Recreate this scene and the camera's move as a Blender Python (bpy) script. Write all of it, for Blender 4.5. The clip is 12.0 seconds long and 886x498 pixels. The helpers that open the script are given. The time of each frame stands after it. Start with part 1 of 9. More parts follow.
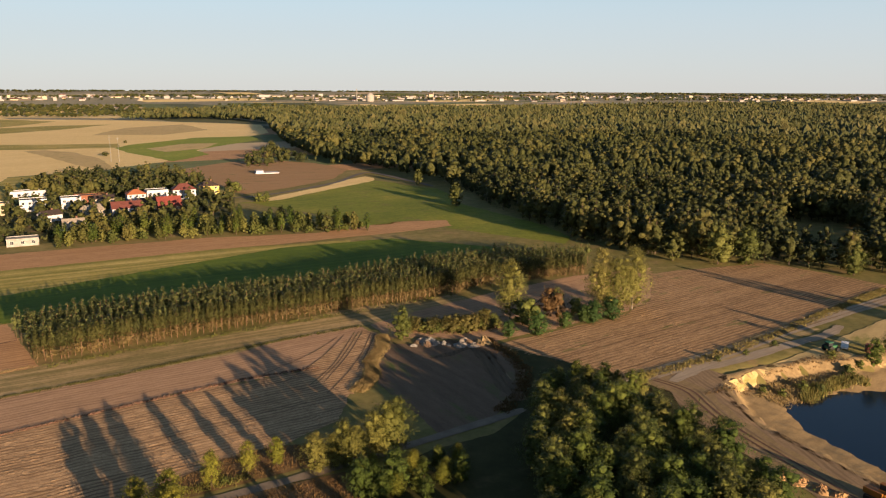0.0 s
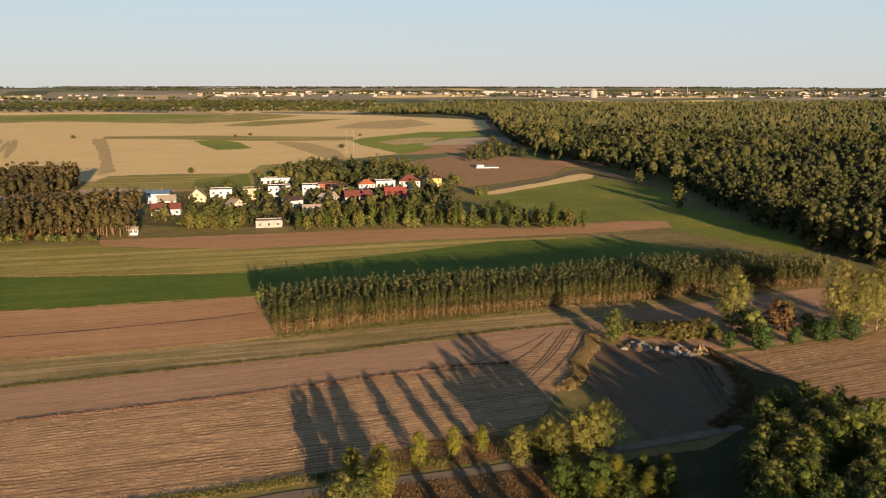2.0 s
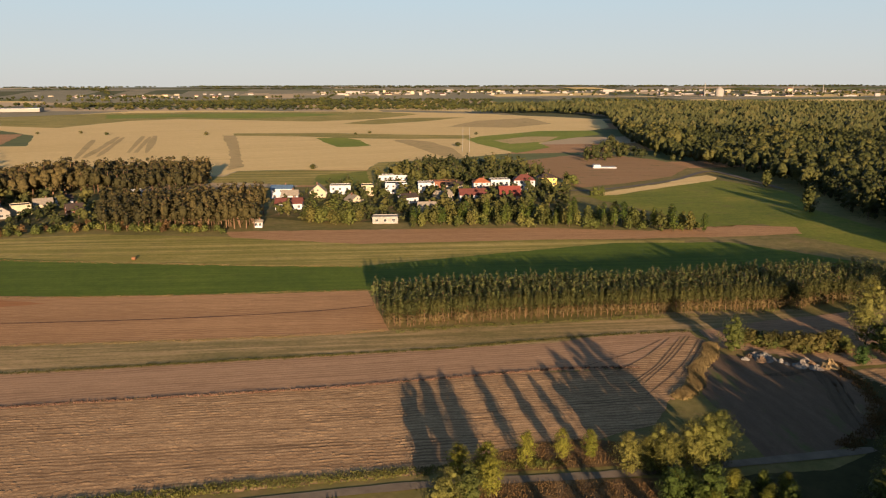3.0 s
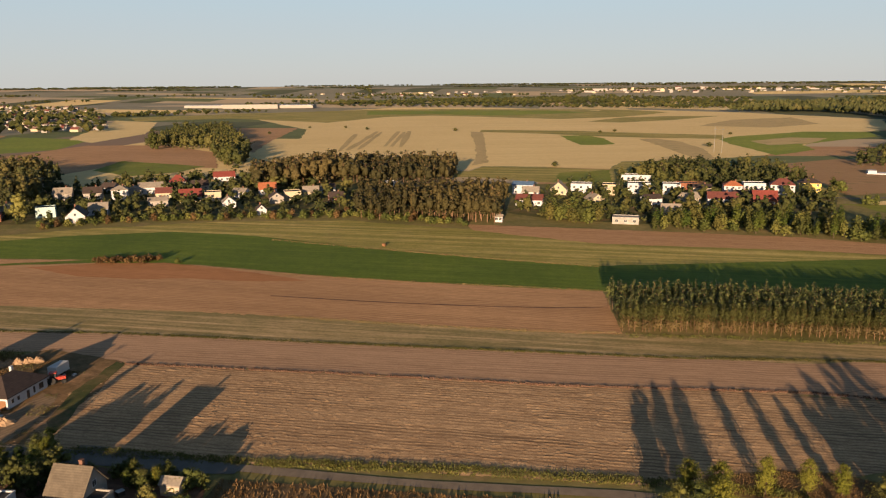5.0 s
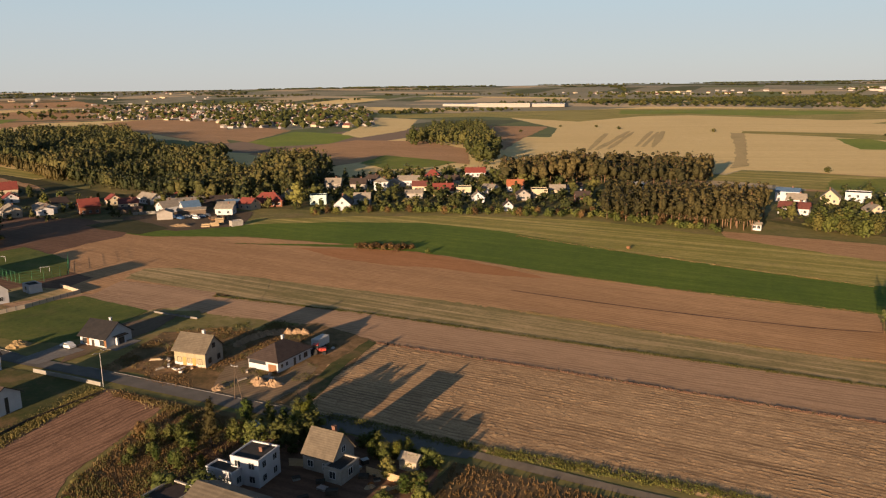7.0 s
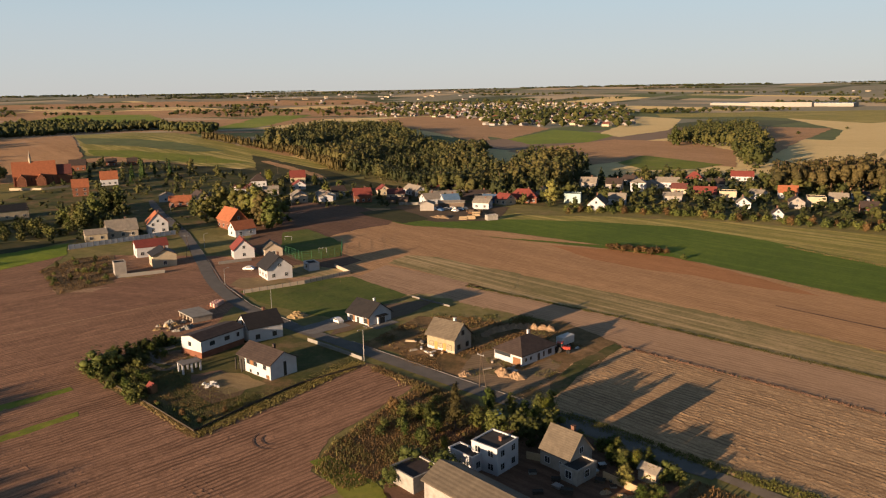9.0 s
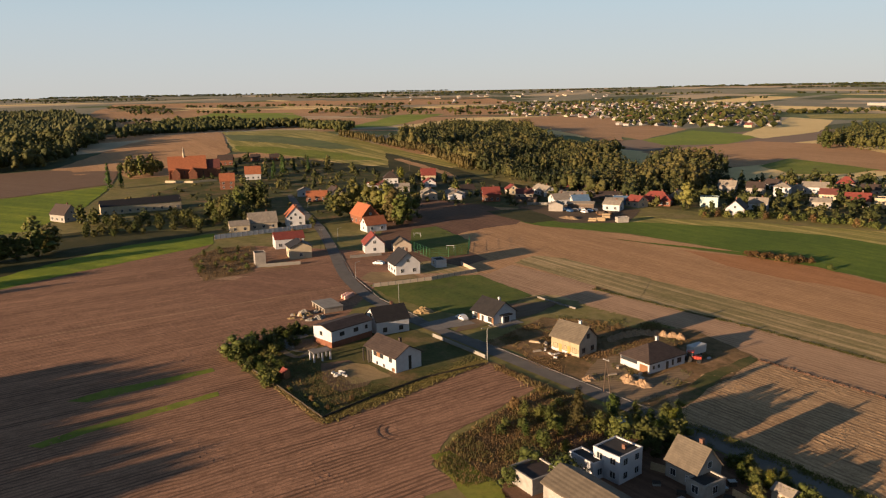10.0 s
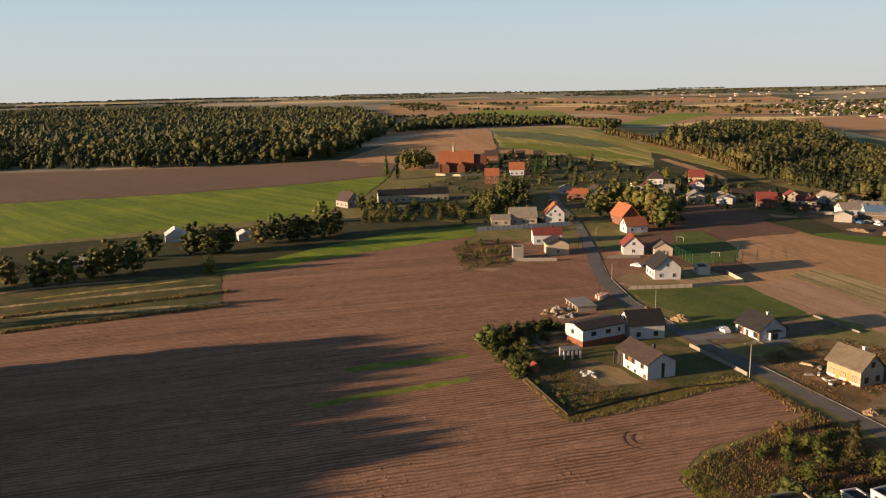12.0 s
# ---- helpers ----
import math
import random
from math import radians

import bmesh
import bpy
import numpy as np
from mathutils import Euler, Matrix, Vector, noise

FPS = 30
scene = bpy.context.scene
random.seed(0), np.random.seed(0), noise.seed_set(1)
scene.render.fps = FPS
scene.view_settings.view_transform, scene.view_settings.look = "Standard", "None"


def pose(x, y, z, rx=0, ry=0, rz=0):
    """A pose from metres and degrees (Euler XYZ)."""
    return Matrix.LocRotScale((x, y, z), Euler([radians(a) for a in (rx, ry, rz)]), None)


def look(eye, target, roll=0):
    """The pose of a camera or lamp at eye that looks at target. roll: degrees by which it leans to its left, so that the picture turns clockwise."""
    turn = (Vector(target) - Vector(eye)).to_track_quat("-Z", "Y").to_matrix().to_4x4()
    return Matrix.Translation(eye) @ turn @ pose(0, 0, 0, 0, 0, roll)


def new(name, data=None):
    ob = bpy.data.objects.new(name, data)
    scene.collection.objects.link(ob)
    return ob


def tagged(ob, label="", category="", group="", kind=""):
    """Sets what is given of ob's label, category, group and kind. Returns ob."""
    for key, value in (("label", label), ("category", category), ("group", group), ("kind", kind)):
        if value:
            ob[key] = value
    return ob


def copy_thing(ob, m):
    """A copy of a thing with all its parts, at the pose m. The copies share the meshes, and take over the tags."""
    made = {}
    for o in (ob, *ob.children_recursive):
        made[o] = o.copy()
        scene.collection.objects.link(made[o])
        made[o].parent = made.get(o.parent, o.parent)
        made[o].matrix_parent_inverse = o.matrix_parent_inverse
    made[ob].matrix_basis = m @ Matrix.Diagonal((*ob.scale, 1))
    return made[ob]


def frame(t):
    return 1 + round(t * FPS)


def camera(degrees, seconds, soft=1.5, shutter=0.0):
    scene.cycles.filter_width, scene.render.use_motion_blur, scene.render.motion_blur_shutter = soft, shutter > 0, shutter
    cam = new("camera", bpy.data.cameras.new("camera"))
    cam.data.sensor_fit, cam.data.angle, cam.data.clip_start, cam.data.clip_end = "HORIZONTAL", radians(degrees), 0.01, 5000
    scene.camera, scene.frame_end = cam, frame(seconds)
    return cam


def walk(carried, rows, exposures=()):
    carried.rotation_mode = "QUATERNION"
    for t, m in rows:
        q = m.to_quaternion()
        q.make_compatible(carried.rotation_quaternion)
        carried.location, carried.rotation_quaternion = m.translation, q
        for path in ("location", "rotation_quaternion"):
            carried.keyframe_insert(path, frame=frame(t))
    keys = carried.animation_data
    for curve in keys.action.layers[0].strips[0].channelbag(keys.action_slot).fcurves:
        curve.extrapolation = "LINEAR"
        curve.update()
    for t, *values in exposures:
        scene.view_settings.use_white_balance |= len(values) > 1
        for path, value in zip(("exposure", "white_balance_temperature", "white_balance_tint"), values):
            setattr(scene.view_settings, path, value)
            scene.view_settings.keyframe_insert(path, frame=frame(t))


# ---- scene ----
cam = camera(59.83, 12.0, soft=1.2)
EYE = 65.0
# seconds, yaw, pitch, lean to the right
PATH = [
    (0.0, 0.00, -11.76, -0.20),
    (0.5, 3.92, -11.85, -0.17),
    (1.0, 7.93, -11.93, -0.13),
    (1.5, 12.03, -12.01, -0.08),
    (2.0, 16.19, -12.07, -0.01),
    (2.5, 20.46, -12.13, 0.06),
    (3.0, 24.76, -12.15, 0.15),
    (5.0, 42.66, -12.23, 0.48),
    (5.5, 47.23, -12.22, 0.56),
    (6.0, 51.80, -12.20, 0.64),
    (6.5, 56.40, -12.17, 0.71),
    (7.0, 60.99, -12.12, 0.78),
    (9.0, 79.90, -11.95, 1.00),
    (9.5, 84.70, -11.89, 1.04),
    (10.0, 89.52, -11.83, 1.08),
    (10.5, 94.36, -11.78, 1.12),
    (11.0, 99.20, -11.75, 1.15),
    (11.5, 104.03, -11.69, 1.18),
    (12.0, 108.88, -11.62, 1.20),
]
walk(cam, [(t, pose(0, 0, EYE, 90 + pitch, 0, yaw) @ pose(0, 0, 0, 0, 0, -lean)) for t, yaw, pitch, lean in PATH], exposures=[(0.0, 1.60), (3.0, 1.47), (5.5, 1.36), (9.5, 1.42), (12.0, 1.46)])

# ---- light: low evening sun behind the first view ----
SUN_AZ, SUN_EL = -56.0, 7.8          # degrees from +x, degrees above the horizon
HAZE = 5.5
world = bpy.data.worlds.new("sky")
scene.world = world
world.use_nodes = True
wn = world.node_tree.nodes
wl = world.node_tree.links
sky = wn.new("ShaderNodeTexSky")
sky.sky_type = "NISHITA"
sky.sun_disc = False
sky.sun_elevation = radians(SUN_EL)
sky.sun_rotation = radians(90 - SUN_AZ)
sky.altitude = 150
sky.air_density, sky.dust_density, sky.ozone_density = 0.7, 0.5, 1.0
wn["Background"].inputs["Strength"].default_value = 0.05
# evening haze: pale light low over the land, all round, thinning out upwards
way_ = wn.new("ShaderNodeTexCoord")
up_ = wn.new("ShaderNodeSeparateXYZ")
wl.new(way_.outputs["Generated"], up_.inputs[0])
low = wn.new("ShaderNodeValToRGB")
for e, (p, c) in zip((low.color_ramp.elements[0], low.color_ramp.elements[1]), ((0.0, (0.81, 0.81, 0.80, 1)), (0.13, (0.69, 0.86, 0.97, 1)))):
    e.position, e.color = p, c
wl.new(up_.outputs["Z"], low.inputs[0])
bright = wn.new("ShaderNodeMix")
bright.data_type, bright.blend_type = "RGBA", "MULTIPLY"
bright.inputs[0].default_value = 1.0
bright.inputs[7].default_value = (HAZE, HAZE, HAZE, 1)
wl.new(low.outputs[0], bright.inputs[6])
thin = wn.new("ShaderNodeMapRange")
thin.interpolation_type = "SMOOTHSTEP"
thin.inputs[1].default_value, thin.inputs[2].default_value, thin.inputs[3].default_value, thin.inputs[4].default_value = 0.06, 0.3, 0.9, 0.0
wl.new(up_.outputs["Z"], thin.inputs[0])
air = wn.new("ShaderNodeMix")
air.data_type = "RGBA"
wl.new(thin.outputs[0], air.inputs[0])
wl.new(sky.outputs[0], air.inputs[6])
wl.new(bright.outputs[2], air.inputs[7])
wl.new(air.outputs[2], wn["Background"].inputs["Color"])
sun = new("sun", bpy.data.lights.new("sun", "SUN"))
sun.data.energy = 5.0
sun.data.angle = radians(0.6)
sun.data.color = (1.0, 0.68, 0.42)
sa, se = radians(SUN_AZ), radians(SUN_EL)
sun.matrix_world = look((0, 0, 200), (-math.cos(sa) * math.cos(se), -math.sin(sa) * math.cos(se), 200 - math.sin(se)))

# ---- materials ----
def tree_of(name):
    m = bpy.data.materials.new(name)
    m.use_nodes = True
    nt = m.node_tree
    return m, nt, nt.nodes["Principled BSDF"]


def noise_node(nt, co, scale, detail=4.0, rough=0.55):
    n = nt.nodes.new("ShaderNodeTexNoise")
    n.inputs["Scale"].default_value = scale
    n.inputs["Detail"].default_value = detail
    n.inputs["Roughness"].default_value = rough
    nt.links.new(co, n.inputs["Vector"])
    return n.outputs["Fac"]


def ramp(nt, fac, stops):
    r = nt.nodes.new("ShaderNodeValToRGB")
    e = r.color_ramp.elements
    while len(e) < len(stops):
        e.new(0.5)
    for k, (p, c) in zip(e, stops):
        k.position, k.color = p, (*c, 1)
    nt.links.new(fac, r.inputs[0])
    return r.outputs[0]


def mixc(nt, fac, a, b, kind="MIX"):
    n = nt.nodes.new("ShaderNodeMix")
    n.data_type, n.blend_type = "RGBA", kind
    for sock, val in ((n.inputs[0], fac), (n.inputs[6], a), (n.inputs[7], b)):
        if isinstance(val, (int, float)):
            sock.default_value = val
        elif isinstance(val, tuple):
            sock.default_value = (*val, 1)
        else:
            nt.links.new(val, sock)
    return n.outputs[2]


def mix3(a, b, u):
    return tuple(p + (q - p) * u for p, q in zip(a, b))


def coords(nt, angle=0.0, stretch=1.0):
    tc = nt.nodes.new("ShaderNodeTexCoord")
    mp = nt.nodes.new("ShaderNodeMapping")
    mp.vector_type = "TEXTURE"
    mp.inputs["Rotation"].default_value = (0, 0, radians(angle))
    mp.inputs["Scale"].default_value = (stretch, 1, 1)
    nt.links.new(tc.outputs["Object"], mp.inputs["Vector"])
    return mp.outputs[0], tc.outputs["Object"]


def bump_of(nt, bsdf, height, strength, dist):
    b = nt.nodes.new("ShaderNodeBump")
    b.inputs["Strength"].default_value = strength
    b.inputs["Distance"].default_value = dist
    nt.links.new(height, b.inputs["Height"])
    nt.links.new(b.outputs[0], bsdf.inputs["Normal"])


def soil(name, dark, light, angle=34.0, gap=0.75, rows=0.5, weeds=0.0, weed_c=(0.10, 0.13, 0.035), patch=0.012, relief=0.14):
    """Worked ground: uneven rows along angle (degrees), broken by clods, drifting in colour from place to place. Furrow
    shade is painted into the rows.
    """
    m, nt, bs = tree_of(name)
    lane, flat = coords(nt, angle, 14.0)
    long, _ = coords(nt, angle, 50.0)
    short, _ = coords(nt, angle, 3.0)
    big = noise_node(nt, flat, patch, 3)
    mid = noise_node(nt, short, 0.5, 5, 0.65)
    fine = noise_node(nt, flat, 2.2, 3, 0.7)
    line = noise_node(nt, lane, 0.7 / gap, 4, 0.7)
    straight = noise_node(nt, long, 0.7 / gap, 3, 0.7)
    broad = noise_node(nt, long, 0.09, 4, 0.65)
    clods = noise_node(nt, short, 1.5, 4, 0.75)
    rough = noise_node(nt, short, 0.12, 4, 0.6)
    col = ramp(nt, mid, [(0.3, mix3(dark, light, 0.4)), (0.7, light)])
    even, _ = coords(nt, angle, 1.0)
    wv = nt.nodes.new("ShaderNodeTexWave")
    wv.wave_type, wv.bands_direction, wv.wave_profile = "BANDS", "Y", "SIN"
    wv.inputs["Scale"].default_value = 0.314 / gap
    wv.inputs["Distortion"].default_value = 6.0
    wv.inputs["Detail"].default_value = 3.0
    wv.inputs["Detail Scale"].default_value = 0.4
    nt.links.new(even, wv.inputs["Vector"])
    drill = mixc(nt, ramp(nt, broad, [(0.35, (0.15,) * 3), (0.65, (0.85,) * 3)]), line, straight)
    drill = mixc(nt, 0.2, drill, wv.outputs["Fac"])
    broken = mixc(nt, 1.0, ramp(nt, drill, [(0.41, (rows,) * 3), (0.5, (0,) * 3)]), ramp(nt, rough, [(0.35, (0.5,) * 3), (0.6, (1,) * 3)]), "MULTIPLY")
    # rows go near black: low-sun shade in the furrows, painted as colour
    col = mixc(nt, broken, col, mixc(nt, 0.75, col, (0.02, 0.013, 0.009)))
    col = mixc(nt, ramp(nt, clods, [(0.4, (0.2 + 0.6 * rows,) * 3), (0.5, (0,) * 3)]), col, mixc(nt, 0.7, col, dark))
    col = mixc(nt, ramp(nt, broad, [(0.5, (0,) * 3), (0.68, (0.4,) * 3)]), col, light)
    col = mixc(nt, ramp(nt, broad, [(0.32, (0.3,) * 3), (0.48, (0,) * 3)]), col, dark)
    col = mixc(nt, ramp(nt, big, [(0.38, (0,) * 3), (0.68, (0.5,) * 3)]), col, mixc(nt, 0.5, col, dark))
    col = mixc(nt, ramp(nt, fine, [(0.35, (0.4,) * 3), (0.6, (0,) * 3)]), col, dark)
    if weeds:
        wn_ = noise_node(nt, short, 0.16, 5, 0.7)
        col = mixc(nt, ramp(nt, wn_, [(0.62 - 0.3 * weeds, (0,) * 3), (0.72 - 0.2 * weeds, (0.9,) * 3)]), col, weed_c)
    nt.links.new(col, bs.inputs["Base Color"])
    bs.inputs["Roughness"].default_value = 0.95
    bs.inputs["Specular IOR Level"].default_value = 0.15
    hgt = mixc(nt, 0.45 if rows > 0.3 else 0.9, drill, clods)
    bump_of(nt, bs, mixc(nt, 0.3, hgt, fine), 0.7, relief)
    return m


def grass(name, a, b, c, angle=34.0, stripes=0.25, patch=0.03, tuft=0.9, bare=0.35, earth=(0.20, 0.135, 0.075), run=10.0, often=0.12):
    """Grassland: three tones drifting over large and small patches, lanes along angle, and bare or withered spots."""
    m, nt, bs = tree_of(name)
    lane, flat = coords(nt, angle, run)
    big = noise_node(nt, flat, patch, 4)
    small = noise_node(nt, flat, 0.22, 6, 0.65)
    lanes = noise_node(nt, lane, often, 4, 0.65)
    fine = noise_node(nt, flat, tuft, 5, 0.7)
    col = ramp(nt, mixc(nt, 0.45, big, small), [(0.34, a), (0.52, b), (0.66, c)])
    col = mixc(nt, ramp(nt, lanes, [(0.35, (stripes,) * 3), (0.65, (0,) * 3)]), col, a)
    col = mixc(nt, ramp(nt, lanes, [(0.5, (0,) * 3), (0.75, (stripes,) * 3)]), col, c)
    spots = noise_node(nt, flat, 0.07, 6, 0.7)
    col = mixc(nt, ramp(nt, spots, [(0.54, (0,) * 3), (0.7, (bare,) * 3)]), col, earth)
    col = mixc(nt, ramp(nt, fine, [(0.3, (0.5,) * 3), (0.55, (0,) * 3)]), col, mixc(nt, 0.6, col, (0.01, 0.014, 0.004)))
    nt.links.new(col, bs.inputs["Base Color"])
    bs.inputs["Roughness"].default_value = 0.9
    bs.inputs["Specular IOR Level"].default_value = 0.15
    bump_of(nt, bs, mixc(nt, 0.4, fine, small), 0.4, 0.15)
    return m


def plain(name, colour, rough=0.8, vary=0.25, scale=1.2, metal=0.0, relief=0.02):
    """A painted, rendered or bare surface with faint stains and grain; each thing drifts a little in tone."""
    m, nt, bs = tree_of(name)
    _, flat = coords(nt)
    stain = noise_node(nt, flat, scale, 5, 0.6)
    grain = noise_node(nt, flat, scale * 14, 2, 0.6)
    dark = tuple(k * (1 - vary) for k in colour)
    col = ramp(nt, stain, [(0.3, dark), (0.65, colour)])
    col = mixc(nt, ramp(nt, grain, [(0.3, (0.3 * vary,) * 3), (0.6, (0,) * 3)]), col, dark)
    nt.links.new(col, bs.inputs["Base Color"])
    bs.inputs["Roughness"].default_value = rough
    bs.inputs["Metallic"].default_value = metal
    bs.inputs["Specular IOR Level"].default_value = 0.3
    bump_of(nt, bs, grain, 0.4, relief)
    return m


def roofing(name, a, b, rough=0.75, course=0.33):
    """Roof covering: courses across the slope, single tiles differing in tone."""
    m, nt, bs = tree_of(name)
    _, flat = coords(nt)
    sp = nt.nodes.new("ShaderNodeTexWave")
    sp.bands_direction = "Z"
    sp.inputs["Scale"].default_value = 0.314 / course
    sp.inputs["Distortion"].default_value = 0.3
    nt.links.new(flat, sp.inputs["Vector"])
    st = noise_node(nt, flat, 0.8, 5, 0.65)
    fi = noise_node(nt, flat, 5.0, 2)
    col = ramp(nt, st, [(0.3, a), (0.7, b)])
    col = mixc(nt, ramp(nt, fi, [(0.35, (0.45,) * 3), (0.6, (0,) * 3)]), col, a)
    nt.links.new(col, bs.inputs["Base Color"])
    bs.inputs["Roughness"].default_value = rough
    bs.inputs["Specular IOR Level"].default_value = 0.3
    bump_of(nt, bs, mixc(nt, 0.4, sp.outputs["Fac"], fi), 0.6, 0.05)
    return m


def leafage(name, a, b, c, gloss=0.6, through_=0.25, copies=True, grain=2.2):
    """Leaves: every tree has its own tone between three colours, every clump strays a little; some light passes
    through. Noise at scale grain paints the shade between leaves.
    """
    m, nt, bs = tree_of(name)
    g = nt.nodes.new("ShaderNodeNewGeometry")
    oi = nt.nodes.new("ShaderNodeObjectInfo")
    at = nt.nodes.new("ShaderNodeAttribute")
    at.attribute_name = "tone"
    fr = nt.nodes.new("ShaderNodeMath")
    fr.operation = "ADD"
    own = nt.nodes.new("ShaderNodeMath")
    own.operation = "MULTIPLY"
    own.inputs[1].default_value = 1.0 if copies else 0.0
    nt.links.new(oi.outputs["Random"], own.inputs[0])
    nt.links.new(at.outputs["Fac"], fr.inputs[0])
    nt.links.new(own.outputs[0], fr.inputs[1])
    mx_ = nt.nodes.new("ShaderNodeMix")
    mx_.inputs[0].default_value = 0.25 if copies else 0.15
    nt.links.new(fr.outputs[0], mx_.inputs[2])
    nt.links.new(g.outputs["Random Per Island"], mx_.inputs[3])
    col = ramp(nt, mx_.outputs[0], [(0.08, a), (0.5, b), (0.92, c)])
    # near-black spots put the shade of gaps between leaves into the colour
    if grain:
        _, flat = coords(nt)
        gap_shade = noise_node(nt, flat, grain, 4, 0.7)
        col = mixc(nt, ramp(nt, gap_shade, [(0.36, (0.8,) * 3), (0.54, (0,) * 3)]), col, mixc(nt, 0.8, col, (0.006, 0.007, 0.003)))
        bump_of(nt, bs, gap_shade, 1.0, 0.9 / grain)
    nt.links.new(col, bs.inputs["Base Color"])
    bs.inputs["Roughness"].default_value = gloss
    bs.inputs["Specular IOR Level"].default_value = 0.2
    tr = nt.nodes.new("ShaderNodeBsdfTranslucent")
    nt.links.new(col, tr.inputs["Color"])
    mx = nt.nodes.new("ShaderNodeMixShader")
    mx.inputs[0].default_value = through_
    nt.links.new(bs.outputs[0], mx.inputs[1])
    nt.links.new(tr.outputs[0], mx.inputs[2])
    nt.links.new(mx.outputs[0], nt.nodes["Material Output"].inputs["Surface"])
    return m


STUBBLE = soil("stubble", (0.18, 0.106, 0.056), (0.66, 0.44, 0.235), 32, 1.2, 0.8, relief=0.09)
STUBBLE2 = soil("stubble_brown", (0.15, 0.088, 0.045), (0.52, 0.345, 0.18), 36, 1.4, 0.8, 0.08, relief=0.11)
REDSOIL = soil("red_soil", (0.26, 0.115, 0.045), (0.48, 0.235, 0.10), 29, 1.6, 0.35, patch=0.03, relief=0.06)
RAKED = soil("raked", (0.25, 0.155, 0.09), (0.53, 0.345, 0.208), 34, 1.4, 0.5, relief=0.08)
TILLED = soil("tilled", (0.27, 0.15, 0.07), (0.60, 0.36, 0.18), 29, 1.6, 0.45, relief=0.07)
PLOUGH = soil("ploughed", (0.135, 0.073, 0.043), (0.45, 0.252, 0.152), 124, 1.2, 0.95, relief=0.13)
# soil darkened so that its colour stands in for shade
SHADE_SOIL = soil("dark_soil", (0.085, 0.048, 0.030), (0.235, 0.135, 0.085), 34, 2.2, 0.5, relief=0.08)
PLOUGHR = soil("ploughed_red", (0.125, 0.066, 0.040), (0.40, 0.220, 0.135), 63, 1.3, 0.6, relief=0.1)
PLOUGHD = soil("ploughed_dark", (0.087, 0.049, 0.034), (0.190, 0.114, 0.080), 123, 1.4, 0.3, relief=0.16)
BROWN = soil("brown_soil", (0.120, 0.075, 0.050), (0.208, 0.139, 0.090), 63, 2.5, 0.1, relief=0.05)
FALLOW = soil("fallow", (0.253, 0.149, 0.071), (0.391, 0.247, 0.121), 20, 2.5, 0.1, 0.15)
GOLD = soil("golden_stubble", (0.53, 0.375, 0.150), (0.87, 0.68, 0.325), 50, 6.0, 0.10, patch=0.006, relief=0.03)
RUBBLE = soil("rubble", (0.13, 0.115, 0.10), (0.30, 0.27, 0.235), 40, 0.8, 0.12, patch=0.15, relief=0.2)
SANDY = soil("building_sand", (0.20, 0.132, 0.078), (0.36, 0.252, 0.158), 40, 1.6, 0.12, patch=0.08, relief=0.14)
SAND = soil("sand", (0.17, 0.120, 0.060), (0.34, 0.25, 0.128), 50, 1.6, 0.12, patch=0.08, relief=0.14)
YARD = soil("yard_earth", (0.105, 0.072, 0.047), (0.225, 0.155, 0.10), 120, 3.0, 0.2, 0.2)
WEEDS = grass("dry_weeds", (0.19, 0.165, 0.062), (0.42, 0.30, 0.145), (0.56, 0.41, 0.215), 31, 0.9, 0.03, 0.9, 0.2, run=28.0, often=0.45)
MOWN = grass("mown_grass", (0.200, 0.194, 0.040), (0.42, 0.335, 0.094), (0.61, 0.47, 0.17), 30, 0.9, 0.02, run=40.0, often=0.2)
CROP = grass("winter_crop", (0.066, 0.110, 0.011), (0.111, 0.163, 0.016), (0.165, 0.211, 0.025), 30, 0.5, 0.015, 0.9, 0.06, run=40.0, often=0.4)
CROPL = grass("green_field", (0.149, 0.2069, 0.0248), (0.2274, 0.2751, 0.0344), (0.3494, 0.336, 0.0576), 40, 0.3, 0.008, 0.2)
MEADOW = grass("meadow", (0.1127, 0.1491, 0.0192), (0.1863, 0.2142, 0.028), (0.2898, 0.2646, 0.0464), 40, 0.3, 0.02, 0.5, run=20.0)
# darker copy of the meadow: shade on lawn and pitch is in the colour
SHADE_TURF = grass("shaded_turf", (0.060, 0.088, 0.017), (0.105, 0.130, 0.026), (0.17, 0.165, 0.042), 40, 0.3, 0.05, 0.8, 0.3)
# grass darkened to carry the shade of trees and slopes in its colour
MEADOW_SHADE = grass("dark_grass", (0.035, 0.037, 0.011), (0.056, 0.055, 0.018), (0.086, 0.074, 0.027), 40, 0.3, 0.03, 0.5)
BRIGHT = grass("lush_grass", (0.10, 0.150, 0.014), (0.20, 0.255, 0.020), (0.32, 0.34, 0.032), 63, 0.6, 0.02, 0.6, 0.15, run=20.0, often=0.15)
LAWN = grass("garden_grass", (0.045, 0.062, 0.016), (0.10, 0.095, 0.03), (0.20, 0.14, 0.068), 63, 0.2, 0.09, 0.9, 0.85, (0.24, 0.14, 0.075))
PLOT = grass("plot_weeds", (0.07, 0.060, 0.024), (0.20, 0.122, 0.055), (0.33, 0.20, 0.098), 63, 0.3, 0.10, 0.8, 0.85, (0.44, 0.265, 0.145))
RUSTY = grass("rusty_weeds", (0.08, 0.066, 0.026), (0.20, 0.122, 0.054), (0.31, 0.20, 0.095), 63, 0.3, 0.12, 0.7, 0.7, (0.28, 0.155, 0.078))
DRYLANE = soil("worn_stubble", (0.38, 0.29, 0.13), (0.58, 0.43, 0.20), 50, 6.0, 0.2, 0.25, (0.20, 0.20, 0.06), patch=0.01, relief=0.03)
